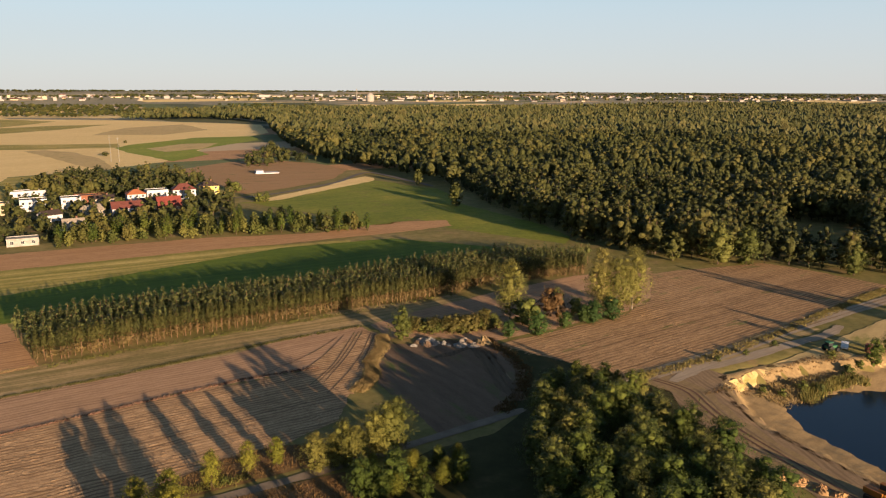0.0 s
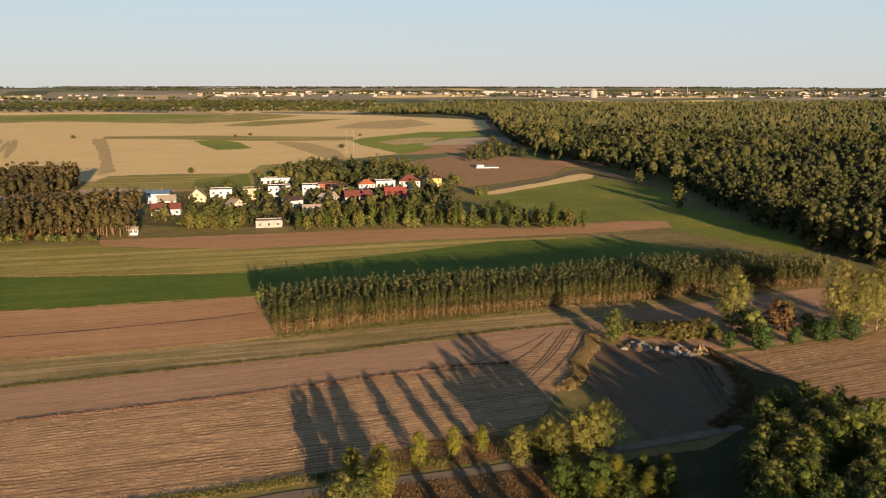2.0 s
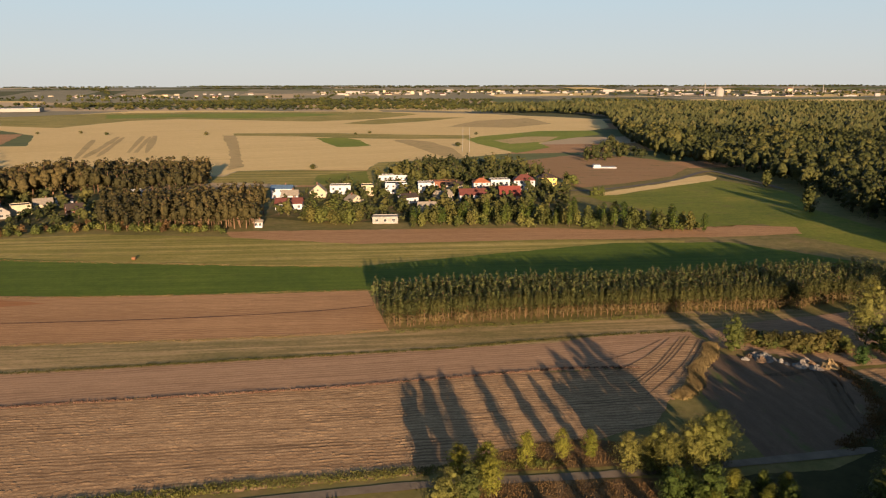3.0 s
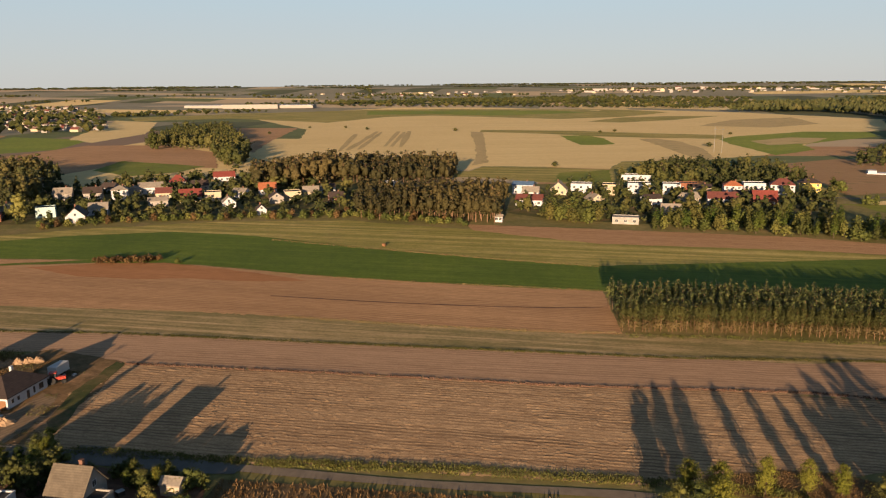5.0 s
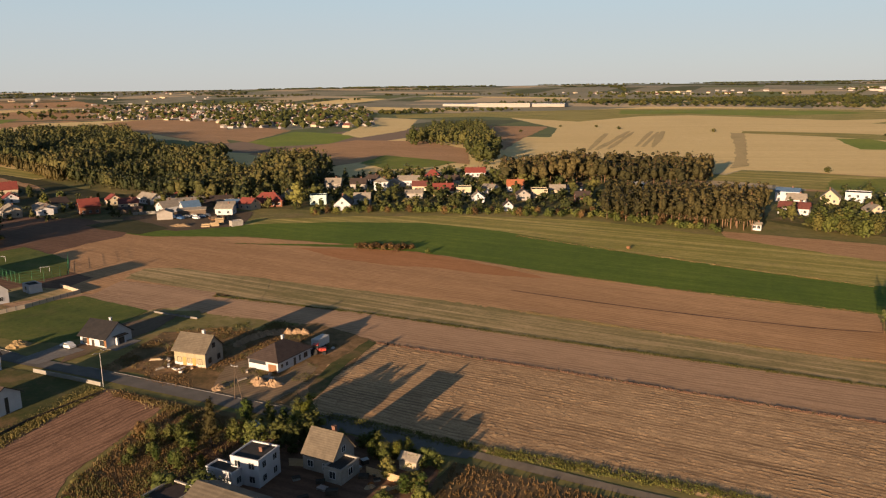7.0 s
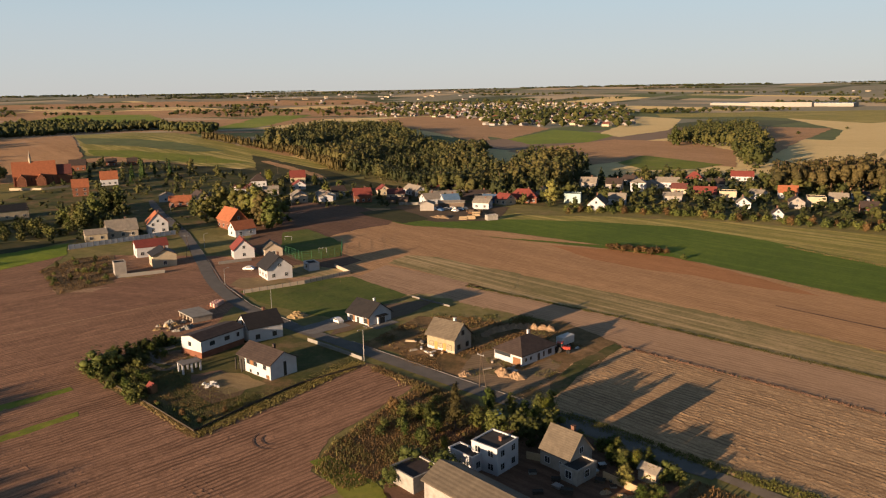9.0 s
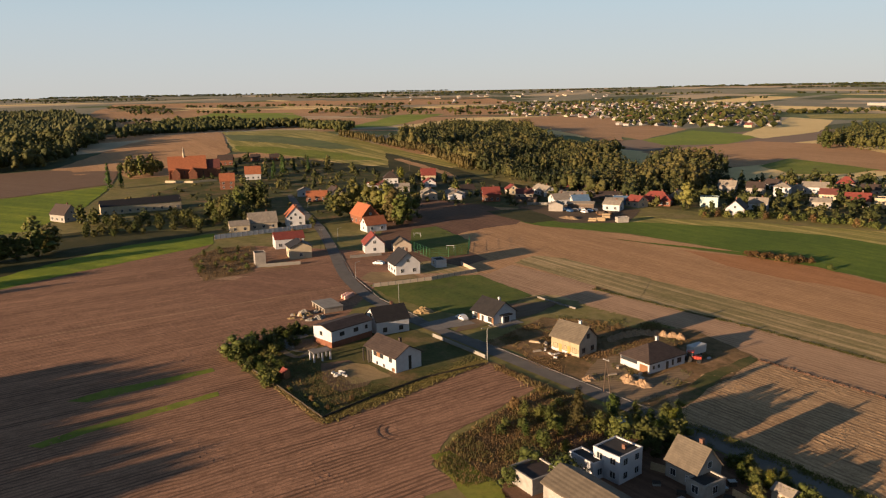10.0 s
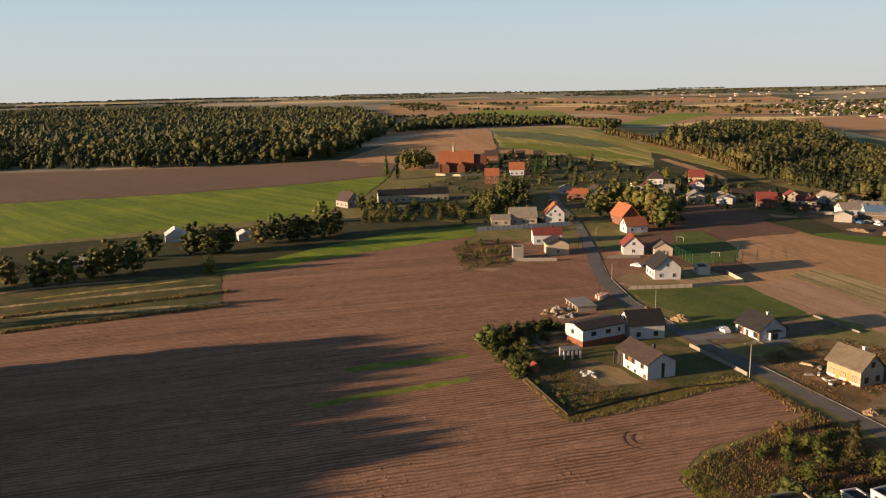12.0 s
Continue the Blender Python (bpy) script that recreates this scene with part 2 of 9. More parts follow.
# far fields paled: distance haze is mixed into these base colours
HAZE_A = soil("hazy_stubble", (0.40, 0.31, 0.19), (0.52, 0.41, 0.265), 20, 40, 0.0, patch=0.003)
HAZE_B = soil("hazy_plough", (0.20, 0.14, 0.095), (0.27, 0.195, 0.135), 70, 40, 0.0, patch=0.003)
HAZE_C = grass("hazy_grass", (0.10, 0.13, 0.05), (0.14, 0.165, 0.062), (0.19, 0.20, 0.085), 40, 0.2, 0.004, 0.05)
HAZE_E = grass("hazy_far_land", (0.205, 0.195, 0.135), (0.26, 0.242, 0.165), (0.32, 0.292, 0.20), 40, 0.2, 0.004, 0.05)
HAZE_D = grass("hazy_scrub", (0.07, 0.085, 0.042), (0.095, 0.108, 0.05), (0.13, 0.13, 0.065), 40, 0.2, 0.004, 0.05)
GROUND = grass("rough_grass", (0.121, 0.124, 0.038), (0.216, 0.182, 0.060), (0.324, 0.247, 0.108), 40, 0.3, 0.02, 0.35, 0.7, (0.284, 0.182, 0.096))
ASPHALT = plain("asphalt", (0.142, 0.128, 0.110), 0.85, 0.3, 0.3)
LANE = plain("pale_gravel", (0.225, 0.180, 0.128), 0.95, 0.35, 0.3)
KERB = plain("concrete_kerb", (0.193, 0.179, 0.163), 0.85, 0.3, 1.0)
WHITE = plain("white_render", (0.43, 0.44, 0.46), 0.85, 0.18, 0.5)
CREAM = plain("cream_render", (0.40, 0.34, 0.24), 0.85, 0.2, 0.5)
OLDW = plain("old_plaster", (0.30, 0.285, 0.26), 0.9, 0.4, 0.7)
GREYW = plain("grey_render", (0.27, 0.25, 0.225), 0.85, 0.25, 0.5)
BLOCK = plain("bare_block", (0.384, 0.327, 0.258), 0.9, 0.25, 0.8)
YELLOW = plain("yellow_render", (0.541, 0.410, 0.115), 0.8, 0.15, 0.5)
TEAL = plain("pale_teal_render", (0.369, 0.476, 0.459), 0.8, 0.15, 0.5)
INSUL = plain("insulation_board", (0.29, 0.25, 0.16), 0.85, 0.3, 0.8)
BRICK = roofing("red_brick", (0.13, 0.052, 0.03), (0.21, 0.088, 0.05), 0.85, 0.16)
ORANGE = plain("insulation_orange", (0.42, 0.225, 0.075), 0.8, 0.2, 0.8)
R_RED = roofing("red_roof", (0.125, 0.030, 0.024), (0.20, 0.048, 0.036))
R_ORANGE = roofing("orange_tiles", (0.22, 0.075, 0.034), (0.34, 0.12, 0.055))
R_BROWN = roofing("brown_tiles", (0.032, 0.023, 0.020), (0.062, 0.045, 0.038))
R_DARK = roofing("anthracite_tiles", (0.014, 0.014, 0.014), (0.031, 0.027, 0.026), 0.6)
R_GREY = roofing("fibre_cement", (0.160, 0.144, 0.120), (0.288, 0.248, 0.200), 0.9, 0.9)
R_TAN = roofing("tan_tiles", (0.075, 0.062, 0.046), (0.125, 0.105, 0.078))
R_DRED = roofing("dark_red_tiles", (0.090, 0.030, 0.025), (0.145, 0.050, 0.040))
R_BLUE = roofing("blue_sheet", (0.056, 0.104, 0.176), (0.104, 0.168, 0.264), 0.5)
FELT = plain("roofing_felt", (0.041, 0.039, 0.038), 0.9, 0.35, 0.6)
FRAME = plain("white_frame", (0.42, 0.43, 0.44), 0.5, 0.1, 2.0)
DFRAME = plain("dark_frame", (0.041, 0.037, 0.033), 0.5, 0.2, 2.0)
BOARDS = plain("weathered_boards", (0.13, 0.098, 0.073), 0.85, 0.35, 1.5)
WOOD = plain("brown_wood", (0.197, 0.098, 0.045), 0.7, 0.35, 2.5)
DARKW = plain("weathered_board", (0.06, 0.05, 0.038), 0.9, 0.4, 2.0)
PALE_WOOD = plain("pale_wood", (0.377, 0.279, 0.164), 0.8, 0.3, 2.5)
CHIM = plain("sooty_brick", (0.156, 0.082, 0.057), 0.9, 0.3, 1.5)
BARK = plain("bark", (0.098, 0.070, 0.049), 0.9, 0.4, 2.0)
PINE_BARK = plain("pine_bark", (0.17, 0.10, 0.06), 0.9, 0.35, 2.0)
BIRCH_BARK = plain("birch_bark", (0.22, 0.19, 0.15), 0.85, 0.4, 1.5)
STEEL = plain("galvanised_steel", (0.369, 0.369, 0.361), 0.45, 0.2, 3.0, 0.7)
CONCRETE = plain("concrete", (0.246, 0.234, 0.209), 0.9, 0.3, 0.6)
TARP = plain("white_canvas", (0.473, 0.467, 0.455), 0.6, 0.1, 0.5)
CARPAINT = plain("white_car_paint", (0.615, 0.615, 0.607), 0.25, 0.05, 2.0)
TYRE = plain("tyre_rubber", (0.021, 0.021, 0.021), 0.9, 0.2, 3.0)
RED_P = plain("red_paint", (0.369, 0.041, 0.025), 0.45, 0.2, 2.0)
BLUE_P = plain("blue_paint", (0.049, 0.115, 0.246), 0.45, 0.2, 2.0)
GREEN_P = plain("green_paint", (0.033, 0.131, 0.057), 0.5, 0.2, 2.0)
ORANGE_P = plain("orange_paint", (0.236, 0.094, 0.015), 0.5, 0.25, 2.0)
RUT = soil("rutted_sand", (0.18, 0.124, 0.072), (0.33, 0.238, 0.143), 100, 1.2, 0.5, patch=0.1, relief=0.14)
WORN = soil("worn_earth", (0.075, 0.054, 0.034), (0.16, 0.115, 0.072), 100, 1.2, 0.5, patch=0.1, relief=0.12)
PALE = soil("pale_track", (0.24, 0.195, 0.14), (0.42, 0.345, 0.255), 37, 1.0, 0.3, patch=0.08, relief=0.06)
GLASS, _gn, _gb = tree_of("window_glass")
_gb.inputs["Base Color"].default_value = (0.03, 0.035, 0.04, 1)
_gb.inputs["Roughness"].default_value = 0.08
_gb.inputs["Specular IOR Level"].default_value = 0.8
WATER, _gn, _gb = tree_of("lake_water")
_gb.inputs["Base Color"].default_value = (0.004, 0.012, 0.028, 1)
_gb.inputs["Roughness"].default_value = 0.15
_gb.inputs["Specular IOR Level"].default_value = 0.22
_gc, _gf = coords(_gn)
bump_of(_gn, _gb, noise_node(_gn, _gf, 1.5, 3), 0.15, 0.03)
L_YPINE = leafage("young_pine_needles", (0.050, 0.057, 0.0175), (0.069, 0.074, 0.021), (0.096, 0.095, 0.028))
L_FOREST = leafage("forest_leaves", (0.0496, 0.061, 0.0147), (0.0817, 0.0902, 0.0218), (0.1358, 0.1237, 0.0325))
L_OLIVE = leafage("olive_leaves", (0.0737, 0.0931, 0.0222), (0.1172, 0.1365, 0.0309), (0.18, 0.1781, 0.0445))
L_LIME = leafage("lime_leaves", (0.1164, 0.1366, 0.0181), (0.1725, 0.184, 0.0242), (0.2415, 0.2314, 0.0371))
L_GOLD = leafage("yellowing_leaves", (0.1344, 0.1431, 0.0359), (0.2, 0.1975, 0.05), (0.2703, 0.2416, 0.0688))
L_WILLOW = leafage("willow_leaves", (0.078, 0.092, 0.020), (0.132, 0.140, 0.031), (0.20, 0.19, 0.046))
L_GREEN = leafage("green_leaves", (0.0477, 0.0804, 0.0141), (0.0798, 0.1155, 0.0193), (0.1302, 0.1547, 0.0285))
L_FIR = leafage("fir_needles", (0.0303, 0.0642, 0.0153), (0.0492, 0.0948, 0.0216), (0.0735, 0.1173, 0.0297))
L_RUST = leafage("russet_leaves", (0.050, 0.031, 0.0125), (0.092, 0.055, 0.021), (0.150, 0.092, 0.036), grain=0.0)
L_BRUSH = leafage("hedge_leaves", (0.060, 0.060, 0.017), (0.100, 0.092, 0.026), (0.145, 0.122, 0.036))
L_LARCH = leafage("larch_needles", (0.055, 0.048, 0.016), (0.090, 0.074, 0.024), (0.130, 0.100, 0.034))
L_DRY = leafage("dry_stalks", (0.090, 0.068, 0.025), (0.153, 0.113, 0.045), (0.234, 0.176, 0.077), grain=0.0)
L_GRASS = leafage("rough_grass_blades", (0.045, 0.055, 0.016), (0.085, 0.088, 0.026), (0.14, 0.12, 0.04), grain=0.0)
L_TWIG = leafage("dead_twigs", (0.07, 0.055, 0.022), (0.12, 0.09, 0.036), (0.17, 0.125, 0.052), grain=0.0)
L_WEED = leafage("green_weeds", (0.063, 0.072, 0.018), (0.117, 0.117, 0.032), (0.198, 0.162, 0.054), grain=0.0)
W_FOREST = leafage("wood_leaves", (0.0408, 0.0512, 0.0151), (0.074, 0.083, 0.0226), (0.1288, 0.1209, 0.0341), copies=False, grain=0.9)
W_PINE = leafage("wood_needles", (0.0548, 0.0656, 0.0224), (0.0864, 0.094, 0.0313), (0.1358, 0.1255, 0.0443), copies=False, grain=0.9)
# lighter than the front row's needles: light on the canopy top, painted in
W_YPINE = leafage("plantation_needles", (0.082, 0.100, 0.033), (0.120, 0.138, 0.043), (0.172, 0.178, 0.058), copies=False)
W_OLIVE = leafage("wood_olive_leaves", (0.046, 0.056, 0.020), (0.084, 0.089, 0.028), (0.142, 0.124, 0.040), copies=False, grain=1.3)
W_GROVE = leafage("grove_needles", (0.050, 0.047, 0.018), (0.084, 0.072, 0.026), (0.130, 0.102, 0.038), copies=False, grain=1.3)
# walls and roofs of far houses, muted so the colour carries the haze
HAZE_WALL = plain("hazy_render", (0.279, 0.267, 0.254), 0.9, 0.2, 0.02)
HAZE_ROOF = plain("hazy_roof", (0.197, 0.131, 0.107), 0.9, 0.3, 0.02)

# ---- tools ----
def ease(a, b, x):
    u = min(1.0, max(0.0, (x - a) / (b - a)))
    return u * u * (3 - 2 * u)


PIT = [(111.3, 183.9), (99.1, 178.9), (90.7, 178.8), (83.8, 175.6), (74.1, 171.7), (65.8, 166.6), (64.1, 157.3), (63.6, 150.6), (64.4, 143.4), (66.5, 136.6), (69.5, 130.7), (72.5, 123.9), (75.5, 116.9), (80.0, 107.0), (95.0, 99.0), (125.0, 98.0), (150.0, 110.0), (160.0, 135.0), (154.0, 165.0), (135.0, 182.0)]


def into_pit(x, y):
    """Metres inside the upper edge of the dug lake (minus: outside it)."""
    if not (45 < x < 180 and 80 < y < 205):
        return -20.0
    best, odd = 1e9, False
    for (ax, ay), (bx, by) in zip(PIT, PIT[1:] + PIT[:1]):
        dx, dy = bx - ax, by - ay
        u = min(1.0, max(0.0, ((x - ax) * dx + (y - ay) * dy) / (dx * dx + dy * dy)))
        best = min(best, math.hypot(x - ax - u * dx, y - ay - u * dy))
        if (ay > y) != (by > y) and x < dx * (y - ay) / dy + ax:
            odd = not odd
    best += 0.8 * math.sin(x * 0.9 + 1.7 * math.sin(y * 0.6)) * math.cos(y * 0.75)
    return best if odd else -best


def pit_depth(d):
    return 2.3 * ease(-0.4, 1.7, d) + 2.0 * ease(1.7, 18, d)


def land(x, y):
    """Height of the ground: level fields, a low church hill, a dug lake, and a rise that fits the far edge to the
    camera's horizon.
    """
    z = 46 * ease(1500, 4900, math.hypot(x, y))
    c, s = math.cos(0.3), math.sin(0.3)
    u, v = ((x + 930) * c + (y + 260) * s) / 260, (-(x + 930) * s + (y + 260) * c) / 330
    z += 15 * math.exp(-u * u - v * v)
    z -= pit_depth(into_pit(x, y))
    r = math.hypot(x, y)
    if r > 1500:
        z += 3.2 * math.sin(r / 118 + 2.2 * math.sin(math.atan2(y, x) * 3)) * ease(1500, 2100, r) * (1 - ease(4300, 4800, r))
    return z


def mesh_of(name, verts, faces, mats=(), index=None, smooth=False):
    me = bpy.data.meshes.new(name)
    me.from_pydata([tuple(v) for v in verts], [], faces)
    for m in mats:
        me.materials.append(m)
    if index is not None:
        me.polygons.foreach_set("material_index", index)
    if smooth:
        me.polygons.foreach_set("use_smooth", [True] * len(me.polygons))
    me.update()
    return me


def tri_mesh(name, verts, mats, index=None, tone=None):
    """A mesh of loose triangles from an (n, 3, 3) array; tone: each triangle's share of its tree's colour."""
    n = len(verts)
    me = bpy.data.meshes.new(name)
    me.vertices.add(n * 3)
    me.vertices.foreach_set("co", np.ascontiguousarray(verts, dtype=np.float32).ravel())
    me.loops.add(n * 3)
    me.loops.foreach_set("vertex_index", np.arange(n * 3, dtype=np.int32))
    me.polygons.add(n)
    me.polygons.foreach_set("loop_start", np.arange(0, n * 3, 3, dtype=np.int32))
    for m in mats:
        me.materials.append(m)
    if index is not None:
        me.polygons.foreach_set("material_index", np.ascontiguousarray(index, dtype=np.int32))
    me.update(calc_edges=True)
    if tone is not None:
        at = me.attributes.new("tone", "FLOAT", "FACE")
        at.data.foreach_set("value", np.ascontiguousarray(tone, dtype=np.float32))
    return me


def leafy_mesh(name, knobs, tris, mats, knob_mat=None, tri_mat=None, tone=None):
    """One mesh of foliage clumps (n, 12, 3) and loose triangles (m, 3, 3)."""
    n, m = len(knobs), len(tris)
    kf = SPIKE_F if knobs.shape[1] == 6 else KNOB_F
    nv, nf = knobs.shape[1], len(kf)
    co = np.concatenate([np.reshape(knobs, (-1, 3)), np.reshape(tris, (-1, 3))])
    vi = np.concatenate([(kf[None] + nv * np.arange(n)[:, None, None]).ravel(), nv * n + np.arange(3 * m)])
    f = nf * n + m
    me = bpy.data.meshes.new(name)
    me.vertices.add(len(co))
    me.vertices.foreach_set("co", np.ascontiguousarray(co, dtype=np.float32).ravel())
    me.loops.add(3 * f)
    me.loops.foreach_set("vertex_index", np.ascontiguousarray(vi, dtype=np.int32))
    me.polygons.add(f)
    me.polygons.foreach_set("loop_start", np.arange(0, 3 * f, 3, dtype=np.int32))
    for mt in mats:
        me.materials.append(mt)
    idx = np.zeros(f, dtype=np.int32)
    if knob_mat is not None:
        idx[:nf * n] = np.repeat(knob_mat, nf)
    if tri_mat is not None:
        idx[nf * n:] = tri_mat
    me.polygons.foreach_set("material_index", idx)
    me.polygons.foreach_set("use_smooth", (np.arange(f) < nf * n) & (nf > 8))
    me.update(calc_edges=True)
    if tone is not None:
        at = me.attributes.new("tone", "FLOAT", "FACE")
        at.data.foreach_set("value", np.concatenate([np.repeat(tone[0], nf), tone[1]]).astype(np.float32))
    return me


def box(x0, x1, y0, y1, z0, z1):
    v = [(x, y, z) for z in (z0, z1) for x, y in ((x0, y0), (x1, y0), (x1, y1), (x0, y1))]
    return v, [(3, 2, 1, 0), (4, 5, 6, 7), (0, 1, 5, 4), (1, 2, 6, 5), (2, 3, 7, 6), (3, 0, 4, 7)]


def join(*geos):
    v, fc = [], []
    for a, b in geos:
        k = len(v)
        v += a
        fc += [tuple(i + k for i in q) for q in b]
    return v, fc


def part(name, geo, material, parent, label="", at=None):
    me = geo if isinstance(geo, bpy.types.Mesh) else mesh_of(name, geo[0], geo[1], (material,))
    ob = new(name, me)
    ob.parent = parent
    if at is not None:
        ob.matrix_basis = at
    return tagged(ob, label) if label else ob


def thing(name, label, category, m, group="", kind=""):
    ob = new(name)
    ob.empty_display_size = 0.3
    ob.matrix_basis = m
    return tagged(ob, label, category, group, kind)


def stand(x, y, yaw=0.0, dz=0.0):
    return pose(x, y, land(x, y) + dz, 0, 0, yaw)


def tube(p, q, r0, r1, sides=7):
    p, q = Vector(p), Vector(q)
    d = (q - p).normalized()
    a = d.orthogonal().normalized()
    b = d.cross(a)
    v, fc = [], []
    for c, r in ((p, r0), (q, r1)):
        v += [tuple(c + (a * math.cos(2 * math.pi * k / sides) + b * math.sin(2 * math.pi * k / sides)) * r) for k in range(sides)]
    fc = [(k, (k + 1) % sides, sides + (k + 1) % sides, sides + k) for k in range(sides)]
    return v, fc + [tuple(range(sides))[::-1], tuple(range(sides, 2 * sides))]


def inside(pts, poly):
    x, y = pts[:, 0], pts[:, 1]
    hit = np.zeros(len(pts), bool)
    for (x0, y0), (x1, y1) in zip(poly, poly[1:] + poly[:1]):
        if y0 != y1:
            hit ^= ((y0 > y) != (y1 > y)) & (x < (x1 - x0) * (y - y0) / (y1 - y0) + x0)
    return hit


# ---- the ground: one sheet to the horizon ----
def build_ground():
    sectors = 270
    radii = [0.0, 30.0, 60.0] + [75 + 2.4 * k for k in range(45)] + [183 * (4960 / 183) ** (k / 125) for k in range(1, 126)]
    rings = len(radii) - 1
    v = [(0, 0, land(0, 0))]
    for r in radii[1:]:
        for k in range(sectors):
            a = 2 * math.pi * k / sectors
            x, y = r * math.cos(a), r * math.sin(a)
            v.append((x, y, land(x, y) - 1.6 * ease(-1.2, 1.0, into_pit(x, y)) - 0.5 * ease(900, 1500, r)))
    fc = [(0, 1 + k, 1 + (k + 1) % sectors) for k in range(sectors)]
    for i in range(rings - 1):
        b = 1 + i * sectors
        for k in range(sectors):
            n = (k + 1) % sectors
            fc.append((b + k, b + sectors + k, b + sectors + n, b + n))
    tagged(new("ground", mesh_of("ground", v, fc, (GROUND,), smooth=True)), "rough grassland reaching to the horizon", "ground", "", "structure")


build_ground()


def sheet(poly, layer, wobble=1.0, seed=0, fine=6.0):
    """A piece of land cut to an outline and draped on the ground, a few centimetres above it."""
    from mathutils.geometry import delaunay_2d_cdt
    rng = random.Random(seed)
    line = []
    for (x0, y0), (x1, y1) in zip(poly, poly[1:] + poly[:1]):
        d = math.hypot(x1 - x0, y1 - y0)
        r = math.hypot((x0 + x1) / 2, (y0 + y1) / 2)
        n = max(1, min(60, int(d / max(1.5, r * 0.012))))
        for k in range(n):
            u = k / n
            j = (rng.random() - 0.5) * wobble * r * 0.0032 if k else 0
            line.append(Vector((x0 + (x1 - x0) * u - (y1 - y0) / max(d, 1) * j, y0 + (y1 - y0) * u + (x1 - x0) / max(d, 1) * j)))
    xs, ys = [p[0] for p in poly], [p[1] for p in poly]
    rm = math.hypot(sum(xs) / len(xs), sum(ys) / len(ys))
    step = max(fine, rm * 0.045) if fine >= 6 else fine
    gx, gy = np.meshgrid(np.arange(min(xs), max(xs), step), np.arange(min(ys), max(ys), step))
    grid = np.stack([gx.ravel(), gy.ravel()], 1) + 0.37
    grid = grid[inside(grid, [tuple(p) for p in line])]
    pts = line + [Vector(p) for p in grid]
    n = len(line)
    vs, _, fs, _, _, _ = delaunay_2d_cdt(pts, [(k, (k + 1) % n) for k in range(n)], [], 0, 1e-4)
    mid = np.array([[sum(vs[i][0] for i in q) / 3, sum(vs[i][1] for i in q) / 3] for q in fs])
    keep = inside(mid, [tuple(p) for p in line])
    return [(p[0], p[1], land(p[0], p[1]) + 0.012 * layer * (1 + math.hypot(p[0], p[1]) / 250) + 0.2 * ease(420, 700, math.hypot(p[0], p[1]))) for p in vs], [tuple(q) for q, k in zip(fs, keep) if k]


def field(name, label, material, layer, poly, fine=6.0):
    v, fc = sheet(poly, layer, 1.0, len(label) + layer, fine)
    return tagged(new(name, mesh_of(name, v, fc, (material,), smooth=True)), label, "field", "", "structure")


def smooth_line(line, n=4):
    """A rounded line through the given points."""
    out = []
    for k in range(len(line) - 1):
        a, b, c, d = (Vector(line[max(0, min(len(line) - 1, j))]) for j in (k - 1, k, k + 1, k + 2))
        for i in range(n):
            u = i / n
            out.append(0.5 * (2 * b + (c - a) * u + (2 * a - 5 * b + 4 * c - d) * u * u + (3 * b - a - 3 * c + d) * u ** 3))
    return [tuple(p) for p in out] + [tuple(line[-1])]


def way(name, label, material, layer, line, width, category="road", ragged=0.0, fine=6.0):
    """A road along a rounded line; ragged: how far its edges stray."""
    pts = [Vector(p) for p in smooth_line(line)]
    left, right = [], []
    for k, p in enumerate(pts):
        d = (pts[min(k + 1, len(pts) - 1)] - pts[max(k - 1, 0)]).normalized()
        end = min(k, len(pts) - 1 - k)
        w = width / 2 * (1 + ragged * math.sin(p.x * 0.7 + p.y * 0.45) * math.cos(p.y * 0.31)) * (0.55, 0.85, 1.0)[min(end, 2)]
        nrm = Vector((-d.y, d.x)) * w
        left.append(tuple(p + nrm))
        right.append(tuple(p - nrm))
    v, fc = sheet(left + right[::-1], layer, 0.25, 3, fine)
    return tagged(new(name, mesh_of(name, v, fc, (material,), smooth=True)), label, category, "", "structure")



# ---- fields, tracks and roads ----
STUBBLE_FIELD = [(-173.5, 76.3), (-131.8, 104.9), (-88.2, 133.5), (-46.3, 165.1), (-50.3, 160.1), (-29.9, 172.9), (-22.4, 177.6), (-19.7, 199.8), (-16.3, 197.9), (-18.3, 177.7), (-19.3, 159.7), (-25.2, 143.5), (-29.6, 132.3), (-35.3, 122.0), (-44.2, 114.0), (-49.7, 110.0), (-66.7, 98.1), (-84.8, 86.0), (-81.3, 90.0), (-110.1, 67.8), (-120.8, 60.2), (-137.6, 49.3), (-148.6, 39.6), (-156.7, 49.3), (-171.7, 69.8)]
field("stubble_field", "harvested stubble field with long parallel furrows", STUBBLE, 2, STUBBLE_FIELD)
PLOUGHED_BAND = [(-242.4, 50.6), (-198.4, 84.8), (-132.2, 129.0), (-52.0, 182.8), (-42.2, 193.8), (-22.7, 206.3), (-19.8, 200.8), (-22.5, 178.4), (-30.0, 173.7), (-50.5, 160.8), (-46.5, 165.7), (-88.5, 134.0), (-132.4, 105.3), (-174.2, 76.7), (-198.1, 66.2), (-221.5, 45.6), (-228.1, 42.8), (-267.4, 15.3), (-270.8, -109.9)]
field("field_corner", "trodden stubble at the corner of the field", STUBBLE, 3, [(-38.3, 156.6), (-22.3, 202.4), (-17.7, 200.0), (-19.3, 174.0), (-20.2, 156.7), (-20.7, 143.6), (-26.3, 137.2), (-29.6, 132.3), (-35.4, 130.1)])
field("ploughed_band", "narrow band of raked bare soil", RAKED, 2, PLOUGHED_BAND)
